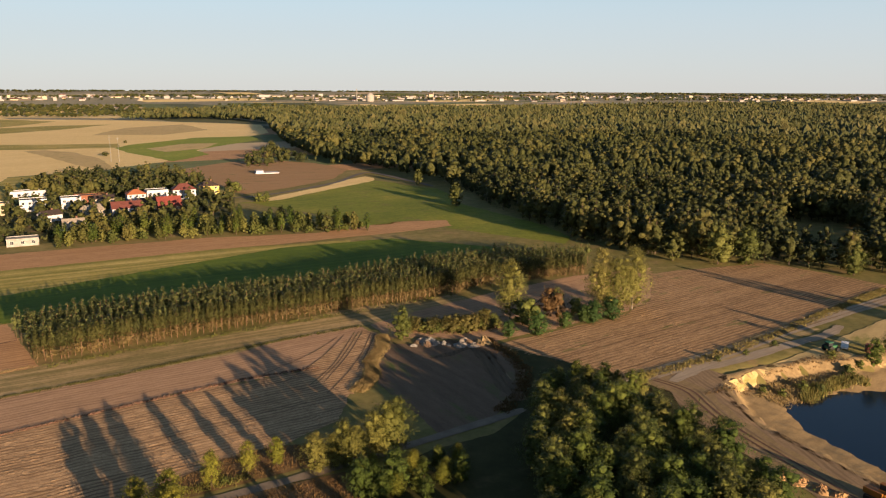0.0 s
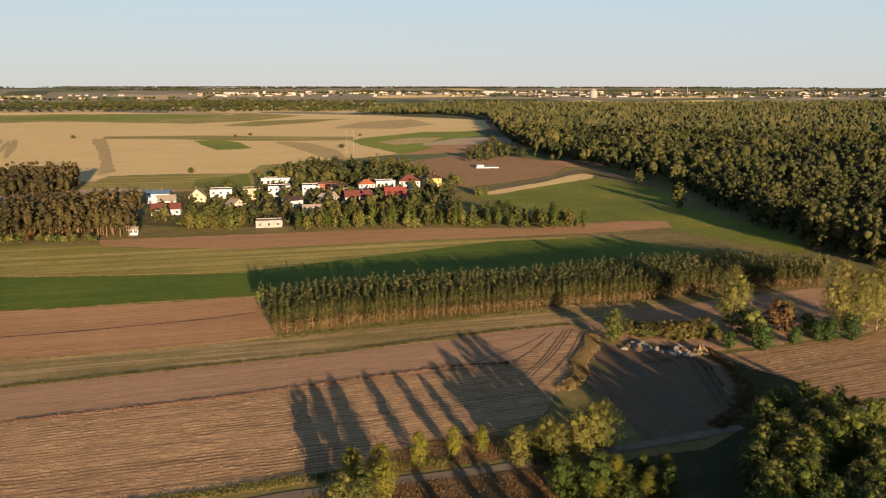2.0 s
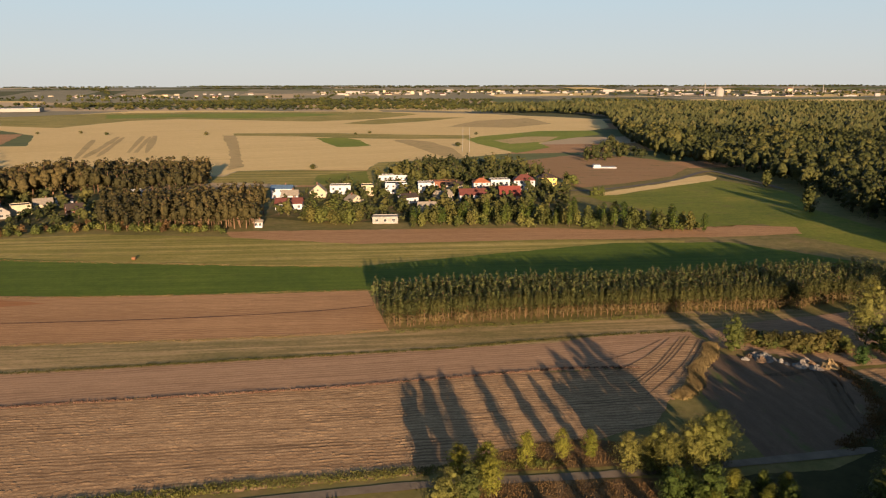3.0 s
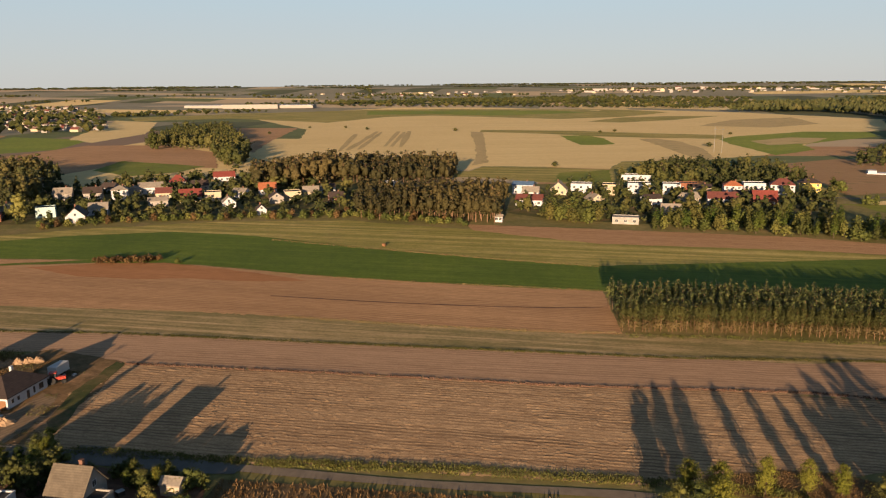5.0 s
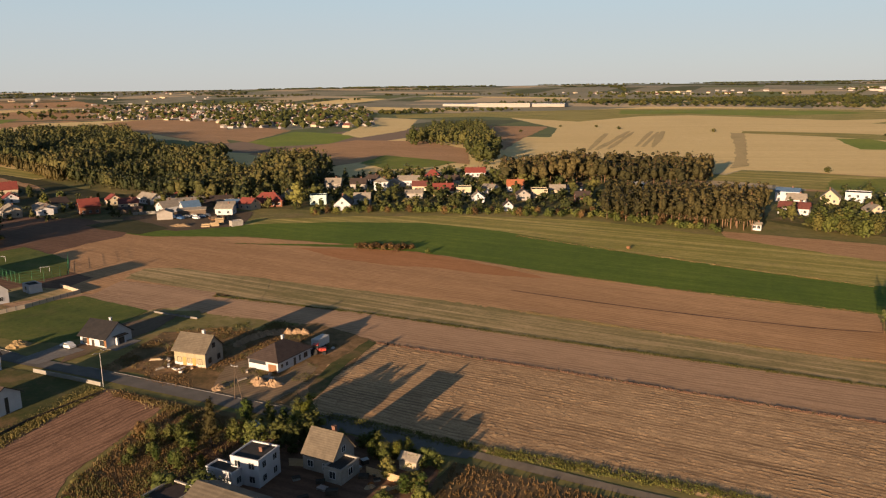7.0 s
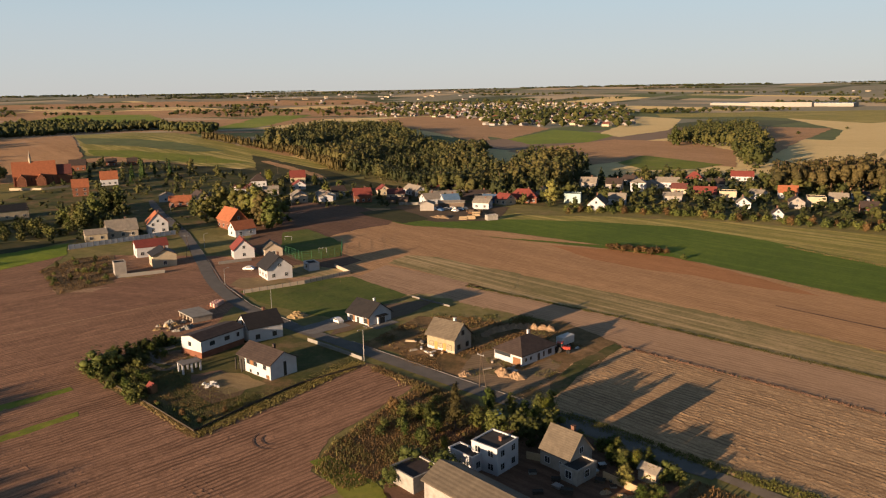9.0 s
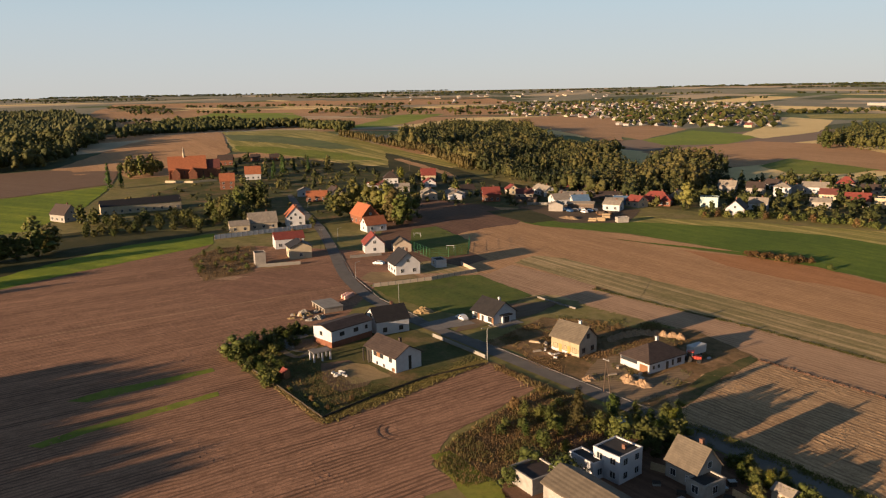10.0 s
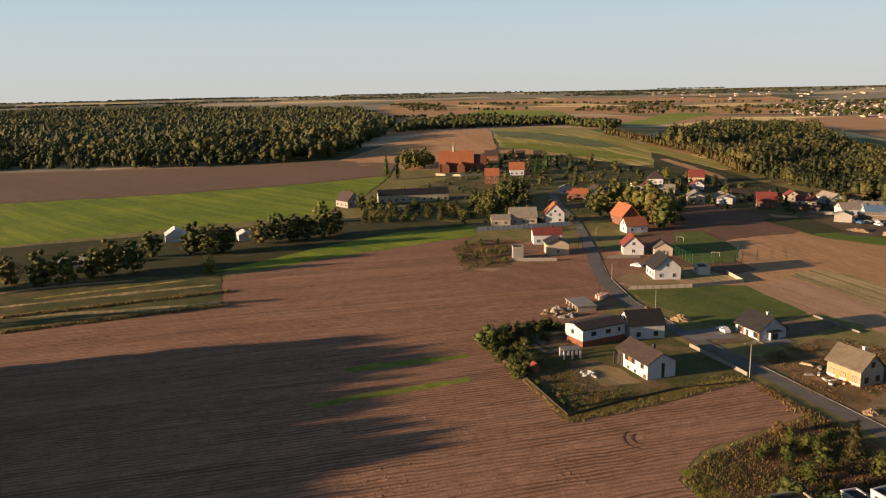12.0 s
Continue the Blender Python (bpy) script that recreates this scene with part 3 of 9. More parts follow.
field("weed_strip", "strip of dry weeds and rough grass", WEEDS, 1, [(-273.6, 58.1), (-197.3, 112.4), (-105.4, 166.3), (-96.8, 173.8), (-86.2, 180.2), (-64.8, 194.4), (-31.0, 221.3), (3.0, 241.2), (13.2, 228.1), (-22.7, 206.3), (-42.2, 193.8), (-52.0, 182.8), (-132.2, 129.0), (-198.4, 84.8), (-242.4, 50.6), (-228.1, 42.8), (-293.3, -91.0), (-292.2, 28.4), (-281.2, 50.9)])
ORANGE_FIELD = [(-327.2, 71.0), (-284.0, 119.2), (-251.5, 142.0), (-200.2, 162.8), (-148.5, 190.5), (-122.0, 206.6), (-95.9, 173.4), (-105.2, 165.9), (-196.7, 112.1), (-272.8, 57.9), (-284.0, 45.0), (-300.2, 13.3), (-337.0, 7.6), (-370.8, 22.4), (-361.9, 43.6), (-333.0, 86.0), (-292.0, 119.4)]
field("orange_field", "freshly tilled orange-brown field", TILLED, 2, ORANGE_FIELD)
field("red_band", "rust-red band of fresh soil along the crop", REDSOIL, 3, [(-298.2, 98.1), (-283.2, 119.7), (-265.7, 135.2), (-244.9, 143.1), (-218.5, 150.5), (-202.9, 153.7), (-219.5, 139.2), (-237.1, 129.2), (-250.7, 116.1), (-269.6, 104.9)])
field("green_crop", "strip of young dark green winter crop", CROP, 2, [(-122.4, 207.2), (-148.9, 191.0), (-200.8, 163.3), (-252.3, 142.5), (-285.0, 119.6), (-328.3, 71.2), (-292.0, 119.4), (-334.4, 86.4), (-363.4, 43.8), (-395.1, 29.9), (-388.1, 64.4), (-368.0, 94.9), (-370.5, 81.4), (-346.8, 133.5), (-321.4, 168.0), (-284.6, 186.8), (-219.3, 204.7), (-172.3, 220.6), (-140.6, 236.0), (-67.2, 313.3), (-23.1, 334.6), (24.3, 315.9), (25.9, 297.2), (-17.8, 281.6)])
field("mown_meadow", "pale mown meadow with swathes", MOWN, 1, [(-378.3, 97.0), (-355.8, 150.8), (-327.4, 195.6), (-283.3, 238.2), (-221.8, 259.1), (-161.9, 268.7), (-93.4, 311.9), (-89.7, 311.7), (-40.6, 330.8), (-38.4, 312.6), (-93.2, 254.7), (-131.5, 220.1), (-140.6, 236.0), (-172.3, 220.6), (-219.3, 204.7), (-284.6, 186.8), (-321.4, 168.0), (-346.8, 133.5), (-370.5, 81.4), (-364.9, 77.3), (-372.8, 96.2), (-381.2, 116.1)])
field("brown_strip", "ploughed brown strip beside the village gardens", TILLED, 3, [(-231.9, 266.9), (-193.9, 288.2), (-101.2, 336.1), (-101.2, 334.9), (-58.0, 346.6), (-23.7, 377.9), (1.6, 383.5), (4.3, 367.2), (-21.9, 348.7), (-68.4, 321.5), (-92.7, 309.9), (-161.9, 268.7), (-219.2, 258.0)])
field("green_meadow", "smooth green meadow at the edge of the wood", MEADOW, 2, [(-100.1, 444.3), (-53.0, 556.1), (-33.6, 539.6), (11.6, 438.0), (48.6, 371.3), (57.2, 339.2), (52.3, 323.7), (4.2, 359.5), (-12.7, 386.6), (-38.6, 358.7), (-68.1, 409.3)])
field("dirt_track", "pale harvested strip beside the wood road", GOLD, 5, [(-109.3, 451.9), (-97.5, 479.9), (-81.1, 514.9), (-67.4, 561.1), (-58.6, 577.5), (-51.3, 567.4), (-50.4, 549.5), (-65.9, 517.3), (-83.3, 482.2), (-95.8, 454.0), (-104.3, 445.3)])
field("green_meadow", "smooth green meadow below the wood road", MEADOW, 3, [(-122.9, 437.6), (-95.8, 454.0), (-49.3, 546.2), (-4.8, 508.7), (6.0, 474.9), (8.4, 409.2), (-11.8, 387.9), (-32.5, 363.3), (-39.1, 401.9), (-62.8, 398.2), (-84.4, 414.8), (-109.8, 439.7)])
EAST_FIELD = [(12.4, 189.8), (29.8, 178.2), (42.6, 167.8), (53.4, 173.8), (75.4, 189.6), (109.9, 219.6), (145.8, 245.3), (150.9, 254.3), (135.9, 274.8), (122.5, 287.7), (74.7, 270.4), (65.8, 235.2), (54.6, 219.5), (35.6, 205.5)]
field("east_field", "harvested field with brown furrows beside the sand track", STUBBLE2, 2, EAST_FIELD)
BACK_STRIP = [(-20.4, 207.4), (-4.1, 224.7), (21.8, 247.2), (47.5, 266.5), (77.0, 279.4), (66.5, 237.9), (55.2, 221.8), (36.1, 208.1), (12.5, 192.5), (-3.6, 197.0), (-14.0, 195.0)]
field("back_strip", "worked strip behind the birch hedge", RAKED, 2, BACK_STRIP)
field("gravel_yard", "bare dark trodden yard with wheel tracks", YARD, 2, [(-13.7, 190.4), (11.5, 195.3), (19.6, 172.3), (16.8, 156.9), (9.9, 145.1), (-0.3, 137.3), (-7.4, 150.6), (-14.4, 163.1), (-16.9, 177.7)])
field("plateau", "pale golden stubble land on the plateau", GOLD, 1, [(-563.6, 406.5), (-471.4, 410.4), (-376.7, 438.3), (-386.3, 465.9), (-345.4, 492.7), (-299.1, 509.5), (-320.1, 564.0), (-276.9, 610.7), (-248.6, 691.0), (-268.7, 960.7), (-259.9, 1155.5), (-329.7, 1407.3), (-435.7, 1473.3), (-607.5, 1546.5), (-885.8, 1556.2), (-1245.4, 1559.1), (-1445.9, 1391.8), (-1447.7, 1171.3), (-1516.0, 960.8), (-1176.1, 805.6), (-893.1, 685.5)])
field("far_green", "broad dull green field across the plateau", MOWN, 2, [(-741.3, 1493.4), (-723.7, 1270.5), (-771.4, 1140.9), (-909.3, 1136.4), (-1063.9, 1125.6), (-1096.2, 1028.4), (-1022.5, 827.1), (-1299.3, 823.2), (-1360.1, 660.1), (-1517.0, 723.7), (-1516.0, 960.8), (-1426.4, 1280.1), (-1283.3, 1447.3), (-1056.9, 1520.2), (-877.7, 1541.9)])
field("far_green", "green band in the broad field", CROPL, 3, [(-962.0, 1186.6), (-1112.6, 1177.5), (-1200.8, 1076.2), (-1365.6, 1225.0), (-1210.4, 1364.5), (-995.6, 1431.8), (-872.0, 1392.0)])
field("green_lane", "grassy lane between stubble fields", MOWN, 3, [(-658.0, 788.1), (-571.8, 807.7), (-490.9, 806.3), (-422.6, 820.0), (-356.9, 852.9), (-380.6, 909.8), (-473.9, 888.4), (-568.4, 877.9), (-687.3, 823.5)])
field("green_patch", "dull green patch in the stubble", CROPL, 4, [(-534.0, 790.3), (-484.2, 733.5), (-438.0, 685.7), (-419.5, 699.4), (-414.7, 716.5), (-469.9, 784.0), (-508.5, 809.5)])
field("weedy_lane", "weedy lane with wheel tracks between stubble fields", DRYLANE, 3, [(-671.2, 783.2), (-654.7, 789.4), (-504.1, 612.6), (-400.2, 489.5), (-396.9, 466.2), (-455.6, 540.6), (-552.8, 652.2)], 2.5)
field("worn_patch", "worn olive patch with wheel tracks in the stubble", DRYLANE, 3, [(-432.6, 796.8), (-364.3, 719.2), (-306.8, 651.5), (-269.9, 613.0), (-268.1, 629.9), (-317.4, 714.1), (-378.3, 788.9), (-418.2, 811.5)])
field("green_field", "bright green field before the wood", CROPL, 3, [(-358.5, 843.0), (-362.2, 893.1), (-344.3, 957.3), (-328.1, 1027.8), (-261.1, 1064.8), (-234.0, 985.2), (-251.9, 900.7), (-262.0, 821.1), (-232.5, 767.1), (-242.5, 693.2), (-287.4, 747.3), (-319.8, 783.4)])
field("pale_strip", "pale stubble strip in the green field", DRYLANE, 4, [(-321.7, 836.5), (-306.3, 913.7), (-269.9, 926.3), (-261.1, 839.2), (-286.1, 795.3)])
field("olive_band", "olive fallow band on the plateau", DRYLANE, 2, [(-487.3, 1076.5), (-520.9, 1271.5), (-472.0, 1407.2), (-369.3, 1223.3), (-393.1, 1092.8)])
field("olive_band", "olive fallow band on the plateau", MOWN, 2, [(-685.2, 1092.6), (-712.2, 1250.2), (-665.4, 1340.2), (-593.2, 1390.6), (-596.8, 1223.6), (-624.8, 1096.2)])
field("dry_meadow", "sunlit yellow-green meadow between village and stubble", MOWN, 3, [(-467.9, 401.4), (-371.9, 432.8), (-383.7, 462.7), (-343.1, 489.3), (-297.0, 505.9), (-317.9, 560.1), (-274.7, 605.8), (-215.9, 449.0), (-247.6, 431.6), (-295.3, 414.1), (-336.9, 410.9), (-401.8, 376.5)])
field("dry_meadow", "lush sunlit meadow behind the houses", MEADOW, 4, [(-314.9, 465.7), (-295.3, 503.0), (-255.9, 440.2), (-288.2, 422.6)])
field("fallow_field", "reddish fallow field with a pale slab", FALLOW, 2, [(-215.8, 617.1), (-206.3, 647.0), (-191.7, 686.5), (-166.5, 714.4), (-113.1, 680.8), (-77.2, 628.3), (-80.6, 561.6), (-102.7, 509.0), (-125.2, 476.3), (-147.6, 512.3), (-182.9, 559.6)])
field("dry_slope", "dry grassy slope beside the fallow field", MOWN, 2, [(-229.6, 597.0), (-220.6, 630.7), (-182.1, 559.8), (-146.9, 512.6), (-125.0, 464.7), (-143.8, 463.3), (-189.2, 526.0)])
for line in [[(-582.3, 484.6), (-760.6, 661.5)], [(-583.0, 494.6), (-680.2, 605.8), (-777.3, 714.1)], [(-579.9, 506.3), (-762.6, 708.6)], [(-588.0, 550.2), (-754.7, 732.7)], [(-580.7, 552.5), (-737.9, 727.5)], [(-570.8, 556.2), (-747.1, 745.6)]]:
    way("wheel_track", "worn wheel track across the stubble", DRYLANE, 4, line, 7.0, "track", 0.4)
field("gold_f", "pale golden stubble field in the distance", GOLD, 2, [(-1183.8, 1764.6), (-907.8, 1999.0), (-726.7, 1870.1), (-647.5, 1614.9), (-1092.0, 1671.7)])
field("tawny_field", "tawny tilled field", TILLED, 2, [(-1060.9, 622.8), (-934.4, 701.4), (-739.4, 514.0), (-629.4, 417.3), (-762.5, 494.6)])
field("tawny_field", "tawny tilled field on a low rise", TILLED, 2, [(-741.2, 197.3), (-855.8, 357.5), (-787.4, 418.4), (-667.9, 400.0), (-541.3, 326.1), (-576.9, 305.2), (-621.5, 282.3), (-583.4, 207.6), (-635.8, 209.3)])
field("hill_green", "dull green field on a low rise", MEADOW, 3, [(-601.1, 253.9), (-655.8, 303.4), (-559.9, 326.7), (-539.1, 289.7), (-543.6, 255.0)])
field("hill_green", "dull green field", CROPL, 2, [(-894.7, 239.6), (-1074.8, 358.4), (-942.9, 401.6), (-823.4, 313.3), (-815.1, 243.3)])
field("tawny_field", "tawny tilled field", TILLED, 2, [(-1172.9, 274.2), (-1243.6, 351.2), (-1107.2, 361.9), (-894.7, 239.6), (-973.5, 226.4)])
field("tawny_field", "tawny tilled field", GOLD, 2, [(-965.0, 382.2), (-1419.7, 651.8), (-1292.5, 667.5), (-999.7, 498.2), (-894.5, 380.7)])
field("west_headland", "ploughed headland between gardens and street", PLOUGH, 1, [(-301.0, -99.0), (-325.0, -78.0), (-306.0, -18.0), (-262.0, -19.0), (-217.0, -27.0), (-188.0, -55.0), (-145.0, -25.0), (-118.0, -3.0), (-130.0, -99.0), (-251.0, -93.0)])
WEST_FIELD = [(-160.1, -190.1), (-218.7, -156.1), (-233.6, -163.9), (-274.5, -138.4), (-329.9, -97.5), (-301.0, -98.9), (-262.7, -82.1), (-251.0, -93.3), (-229.1, -75.6), (-300.9, -49.1), (-292.6, -39.0), (-257.6, -32.3), (-236.0, -29.4), (-233.8, -37.9), (-210.9, -52.3), (-200.3, -49.7), (-188.5, -55.3), (-144.3, -23.7), (-176.7, 12.2), (-171.4, 15.3), (-161.2, 23.1), (-136.9, 1.7), (-125.1, -1.8), (-117.3, 3.5), (-72.8, -92.7)]
field("west_field", "broad ploughed reddish-brown field", PLOUGH, 2, WEST_FIELD)
field("green_streak", "strip of green weeds in the ploughed field", MEADOW, 3, [(-157.3, -80.7), (-163.8, -74.8), (-169.4, -65.0), (-176.1, -54.7), (-173.9, -53.2), (-167.5, -61.4), (-161.6, -69.4), (-156.6, -76.0)], 3.0)
field("green_streak", "strip of green weeds in the ploughed field", MEADOW, 3, [(-135.9, -78.2), (-143.6, -71.3), (-150.0, -63.2), (-156.6, -54.8), (-161.1, -49.1), (-158.8, -48.2), (-153.7, -53.8), (-146.9, -62.0), (-140.5, -69.8), (-134.9, -75.0)], 3.0)
field("dark_plot", "darker ploughed plot beside the street", PLOUGHR, 4, [(-250.1, -78.3), (-267.6, -69.6), (-302.4, -22.4), (-306.0, -18.1), (-280.8, -14.5), (-262.8, -19.5), (-232.7, -64.6)])
field("green_slope", "bright green sunlit slope behind the trees", BRIGHT, 2, [(-368.2, -422.0), (-426.9, -338.9), (-497.1, -265.8), (-544.8, -228.1), (-437.3, -202.7), (-371.4, -199.7), (-259.8, -301.2), (-227.8, -363.1), (-321.8, -506.1)])
field("brown_slope", "smooth brown field below the wood", BROWN, 2, [(-424.1, -661.5), (-521.1, -592.4), (-575.7, -424.4), (-634.4, -320.7), (-620.6, -254.1), (-551.2, -230.7), (-500.0, -267.4), (-429.3, -340.8), (-370.3, -424.3), (-323.6, -508.7)])
field("crop_strip", "green strip of crop under the tree row", BRIGHT, 2, [(-238.8, -172.4), (-287.9, -155.7), (-330.1, -136.3), (-355.7, -103.6), (-329.9, -97.5), (-275.5, -138.9), (-249.8, -154.8)])
field("hill_brown", "brown field rising to the brow behind the church", TILLED, 2, [(-634.7, -315.2), (-826.4, -323.4), (-1024.4, -283.2), (-743.5, -195.3), (-687.2, -196.7), (-639.2, -261.6), (-599.2, -276.6)])
field("hill_field", "grey-green field over the brow of the hill", MOWN, 2, [(-1021.0, -279.1), (-1274.0, -257.2), (-894.9, -102.9), (-697.9, 1.2), (-631.0, 30.0), (-625.5, 1.4), (-650.8, -65.1), (-735.2, -164.9), (-743.9, -192.5)])
field("hill_band", "pale blue-green band of crop over the hill", HAZE_C, 3, [(-919.0, -247.0), (-900.1, -181.7), (-845.3, -121.1), (-771.9, -72.2), (-768.2, -104.4), (-815.2, -164.5), (-840.2, -217.4)])
field("hill_band", "dull green band on the hill", MEADOW, 3, [(-791.3, -204.8), (-779.4, -157.3), (-731.3, -83.7), (-679.2, -44.4), (-682.9, -87.8), (-725.7, -146.4), (-745.0, -187.0)])
field("hill_band", "dark green band at the foot of the hill", MEADOW_SHADE, 3, [(-703.9, -174.0), (-688.8, -118.5), (-651.3, -65.1), (-595.5, -6.4), (-578.7, -25.6), (-605.5, -69.0), (-646.8, -130.4)])
# slope turned from the sun: its shade is painted as dark grass
field("hill_dark", "dark grassy slope under the wood", MEADOW_SHADE, 4, [(-740.0, -48.0), (-660.0, -6.0), (-604.0, 20.0), (-552.0, 36.1), (-517.6, 54.1), (-461.4, 75.9), (-440.0, 84.0), (-438.0, 58.0), (-460.7, 34.0), (-493.7, 2.3), (-540.0, -24.0), (-600.0, -36.0), (-660.0, -40.0)])
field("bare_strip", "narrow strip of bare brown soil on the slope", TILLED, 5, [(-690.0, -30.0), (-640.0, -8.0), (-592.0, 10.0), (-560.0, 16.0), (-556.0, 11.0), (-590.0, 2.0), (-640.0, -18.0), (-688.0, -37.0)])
# shaded end of the crop, darkness put into the colour
field("crop_tail", "dark end of the green crop beside the yard", MEADOW_SHADE, 4, [(-366.0, 46.0), (-374.8, 41.1), (-388.9, 32.4), (-405.4, 26.7), (-408.7, 34.1), (-410.5, 48.9), (-392.1, 56.0), (-374.0, 60.0)])
field("lawn", "green lawn in front of a new house", SHADE_TURF, 3, [(-252.7, -23.1), (-260.1, -12.1), (-264.7, 14.5), (-235.4, 29.9), (-227.8, 23.6), (-215.5, 5.8), (-224.1, -4.1), (-237.4, -15.7)])
field("garden_plot", "fenced garden with grass and bare soil", LAWN, 3, [(-188.7, -54.6), (-206.3, -37.3), (-217.6, -27.0), (-212.5, -13.9), (-179.0, 11.1), (-162.2, -5.5), (-145.5, -23.5), (-173.0, -45.8)])
field("building_plot", "weedy building plot with bare earth", PLOT, 3, [(-189.3, 11.4), (-211.7, 30.1), (-200.4, 50.6), (-197.5, 68.9), (-175.3, 76.5), (-161.4, 64.7), (-146.4, 44.3), (-155.3, 35.6), (-183.8, 18.9)])
field("sand_heap_yard", "trodden sandy building yard", RUT, 4, [(-163.4, 31.6), (-176.1, 38.2), (-179.2, 44.6), (-166.3, 43.5), (-163.2, 48.0), (-170.1, 56.2), (-164.5, 57.0), (-153.7, 47.8), (-148.0, 38.8), (-153.9, 35.3)])
field("weed_patch", "overgrown patch of rusty weeds and grass", RUSTY, 3, [(-126.2, -1.4), (-136.3, 3.6), (-159.7, 22.9), (-170.7, 13.0), (-176.7, 12.2), (-148.5, 33.6), (-125.0, 29.1), (-117.3, 3.5)])
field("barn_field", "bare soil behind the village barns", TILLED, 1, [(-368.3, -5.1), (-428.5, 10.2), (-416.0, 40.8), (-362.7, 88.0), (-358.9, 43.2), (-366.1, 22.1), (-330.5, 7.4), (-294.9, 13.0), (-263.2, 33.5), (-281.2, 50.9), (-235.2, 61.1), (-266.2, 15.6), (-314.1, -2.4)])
field("vegetable_plot", "vegetable garden with dry stalks", RUSTY, 3, [(-301.0, -98.9), (-321.4, -92.4), (-324.7, -77.9), (-275.8, -67.2), (-262.7, -82.1)])
field("allotment", "rough garden with stakes", LAWN, 3, [(-205.7, -240.9), (-236.2, -168.1), (-200.1, -142.3), (-158.0, -187.8), (-141.1, -231.3), (-177.7, -287.0)])
way("weed_row", "row of pale dry grass between garden beds", WEEDS, 5, [(-170.5, -201.7), (-179.5, -182.1), (-189.5, -162.9), (-201.8, -144.5)], 4.0, "verge", 0.5)
way("weed_row", "row of pale dry grass between garden beds", WEEDS, 5, [(-179.1, -211.2), (-192.0, -196.4), (-206.8, -179.4), (-222.0, -159.6)], 3.0, "verge", 0.5)
way("weed_row", "row of pale dry grass between garden beds", MOWN, 5, [(-190.1, -208.8), (-205.1, -194.5), (-224.8, -174.6)], 2.5, "verge", 0.5)
way("weed_row", "row of pale dry grass between garden beds", TILLED, 5, [(-193.0, -226.7), (-205.7, -214.8), (-220.3, -193.1)], 3.0, "verge", 0.5)
# the tree row's long shadow, painted into the bank's colour
field("dark_bank", "dark grassy bank under the tree row", MEADOW_SHADE, 1, [(-255.6, -296.6), (-367.7, -170.9), (-363.7, -104.5), (-236.5, -170.8), (-202.4, -237.2)])
field("far_bright", "bright green field in the distance", CROPL, 2, [(-1250.6, -161.7), (-1344.6, -80.7), (-1968.1, 36.3), (-1990.8, -67.2), (-1530.1, -133.9)])
field("far_tawny", "wide tawny field in the distance", TILLED, 1, [(-1917.9, -878.9), (-3006.5, -1221.9), (-3233.6, 158.3), (-2206.6, 422.2), (-1047.2, 203.5), (-1500.1, 47.6), (-1350.6, -136.7), (-1810.7, -447.4), (-1425.9, -581.1)])
field("far_tawny", "wide dry field before the far village", GOLD, 2, [(-1316.6, -79.0), (-1662.2, 52.3), (-1694.3, 326.0), (-940.3, 183.2), (-1090.5, 129.9), (-1262.0, -0.2)])
field("far_tawny", "brown tilled field behind the valley wood", TILLED, 4, [(-1585.1, 150.7), (-1664.6, 232.9), (-1658.7, 326.5), (-1502.5, 361.0), (-887.1, 215.6), (-891.7, 190.7), (-1035.2, 179.6), (-1240.0, 159.1)])
field("far_bright", "green field in the distance", CROPL, 3, [(-1828.0, -594.3), (-2239.7, -639.6), (-2205.8, -397.0), (-1765.5, -291.9), (-1645.6, -406.6)])
field("strip_base", "tilled soil between plots and village", TILLED, 2.2, [(-275.2, 12.2), (-321.4, -10.0), (-397.9, -6.0), (-421.1, 19.6), (-374.0, 39.0), (-331.5, 68.2), (-234.9, 49.9), (-236.0, 29.9)])
field("weed_strip", "tapering end of the dry weed strip", WEEDS, 2.9, [(-286.8, 31.2), (-294.0, 38.0), (-288.0, 49.0), (-273.6, 58.1), (-253.0, 72.8), (-228.0, 62.0), (-246.0, 52.3), (-265.8, 39.5)])
# long shadow over the farm's field, painted as darker soil
field("dark_field", "dark freshly worked soil beside the farm", SHADE_SOIL, 2.45, [(-452.6, -24.3), (-449.1, 6.0), (-426.5, 28.3), (-385.8, 45.1), (-364.3, 38.4), (-355.6, 22.5), (-344.0, 11.1), (-330.2, 4.4), (-305.5, 12.8), (-289.3, 19.8), (-278.0, 9.3), (-288.6, -2.1), (-285.6, -13.6), (-329.3, -25.2)])
field("raked_strip", "raked strip running towards the village", RAKED, 2.4, [(-264.3, 16.4), (-279.2, 28.3), (-246.7, 52.2), (-234.9, 49.9), (-236.0, 29.9)])
field("weed_strip", "strip of dry weeds running towards the village", WEEDS, 2.6, [(-281.9, 29.0), (-292.6, 37.1), (-261.0, 54.9), (-248.0, 52.4)])
# ground beside and under the thicket, its shade painted dark
field("thicket_edge", "dark rank grass between yard and field", MEADOW_SHADE, 3, [(11.5, 195.3), (19.6, 172.3), (16.8, 156.9), (12.0, 148.0), (24.0, 148.0), (50.0, 147.0), (50.0, 160.0), (42.6, 167.8), (29.8, 178.2), (14.0, 190.5)])
field("thicket_floor", "dark rank grass under the thicket", MEADOW_SHADE, 2, [(-20.0, 112.0), (-2.0, 131.0), (10.0, 138.0), (17.0, 149.0), (30.0, 150.0), (52.0, 146.0), (56.0, 130.0), (54.0, 100.0), (8.0, 92.0), (-16.0, 90.0)])
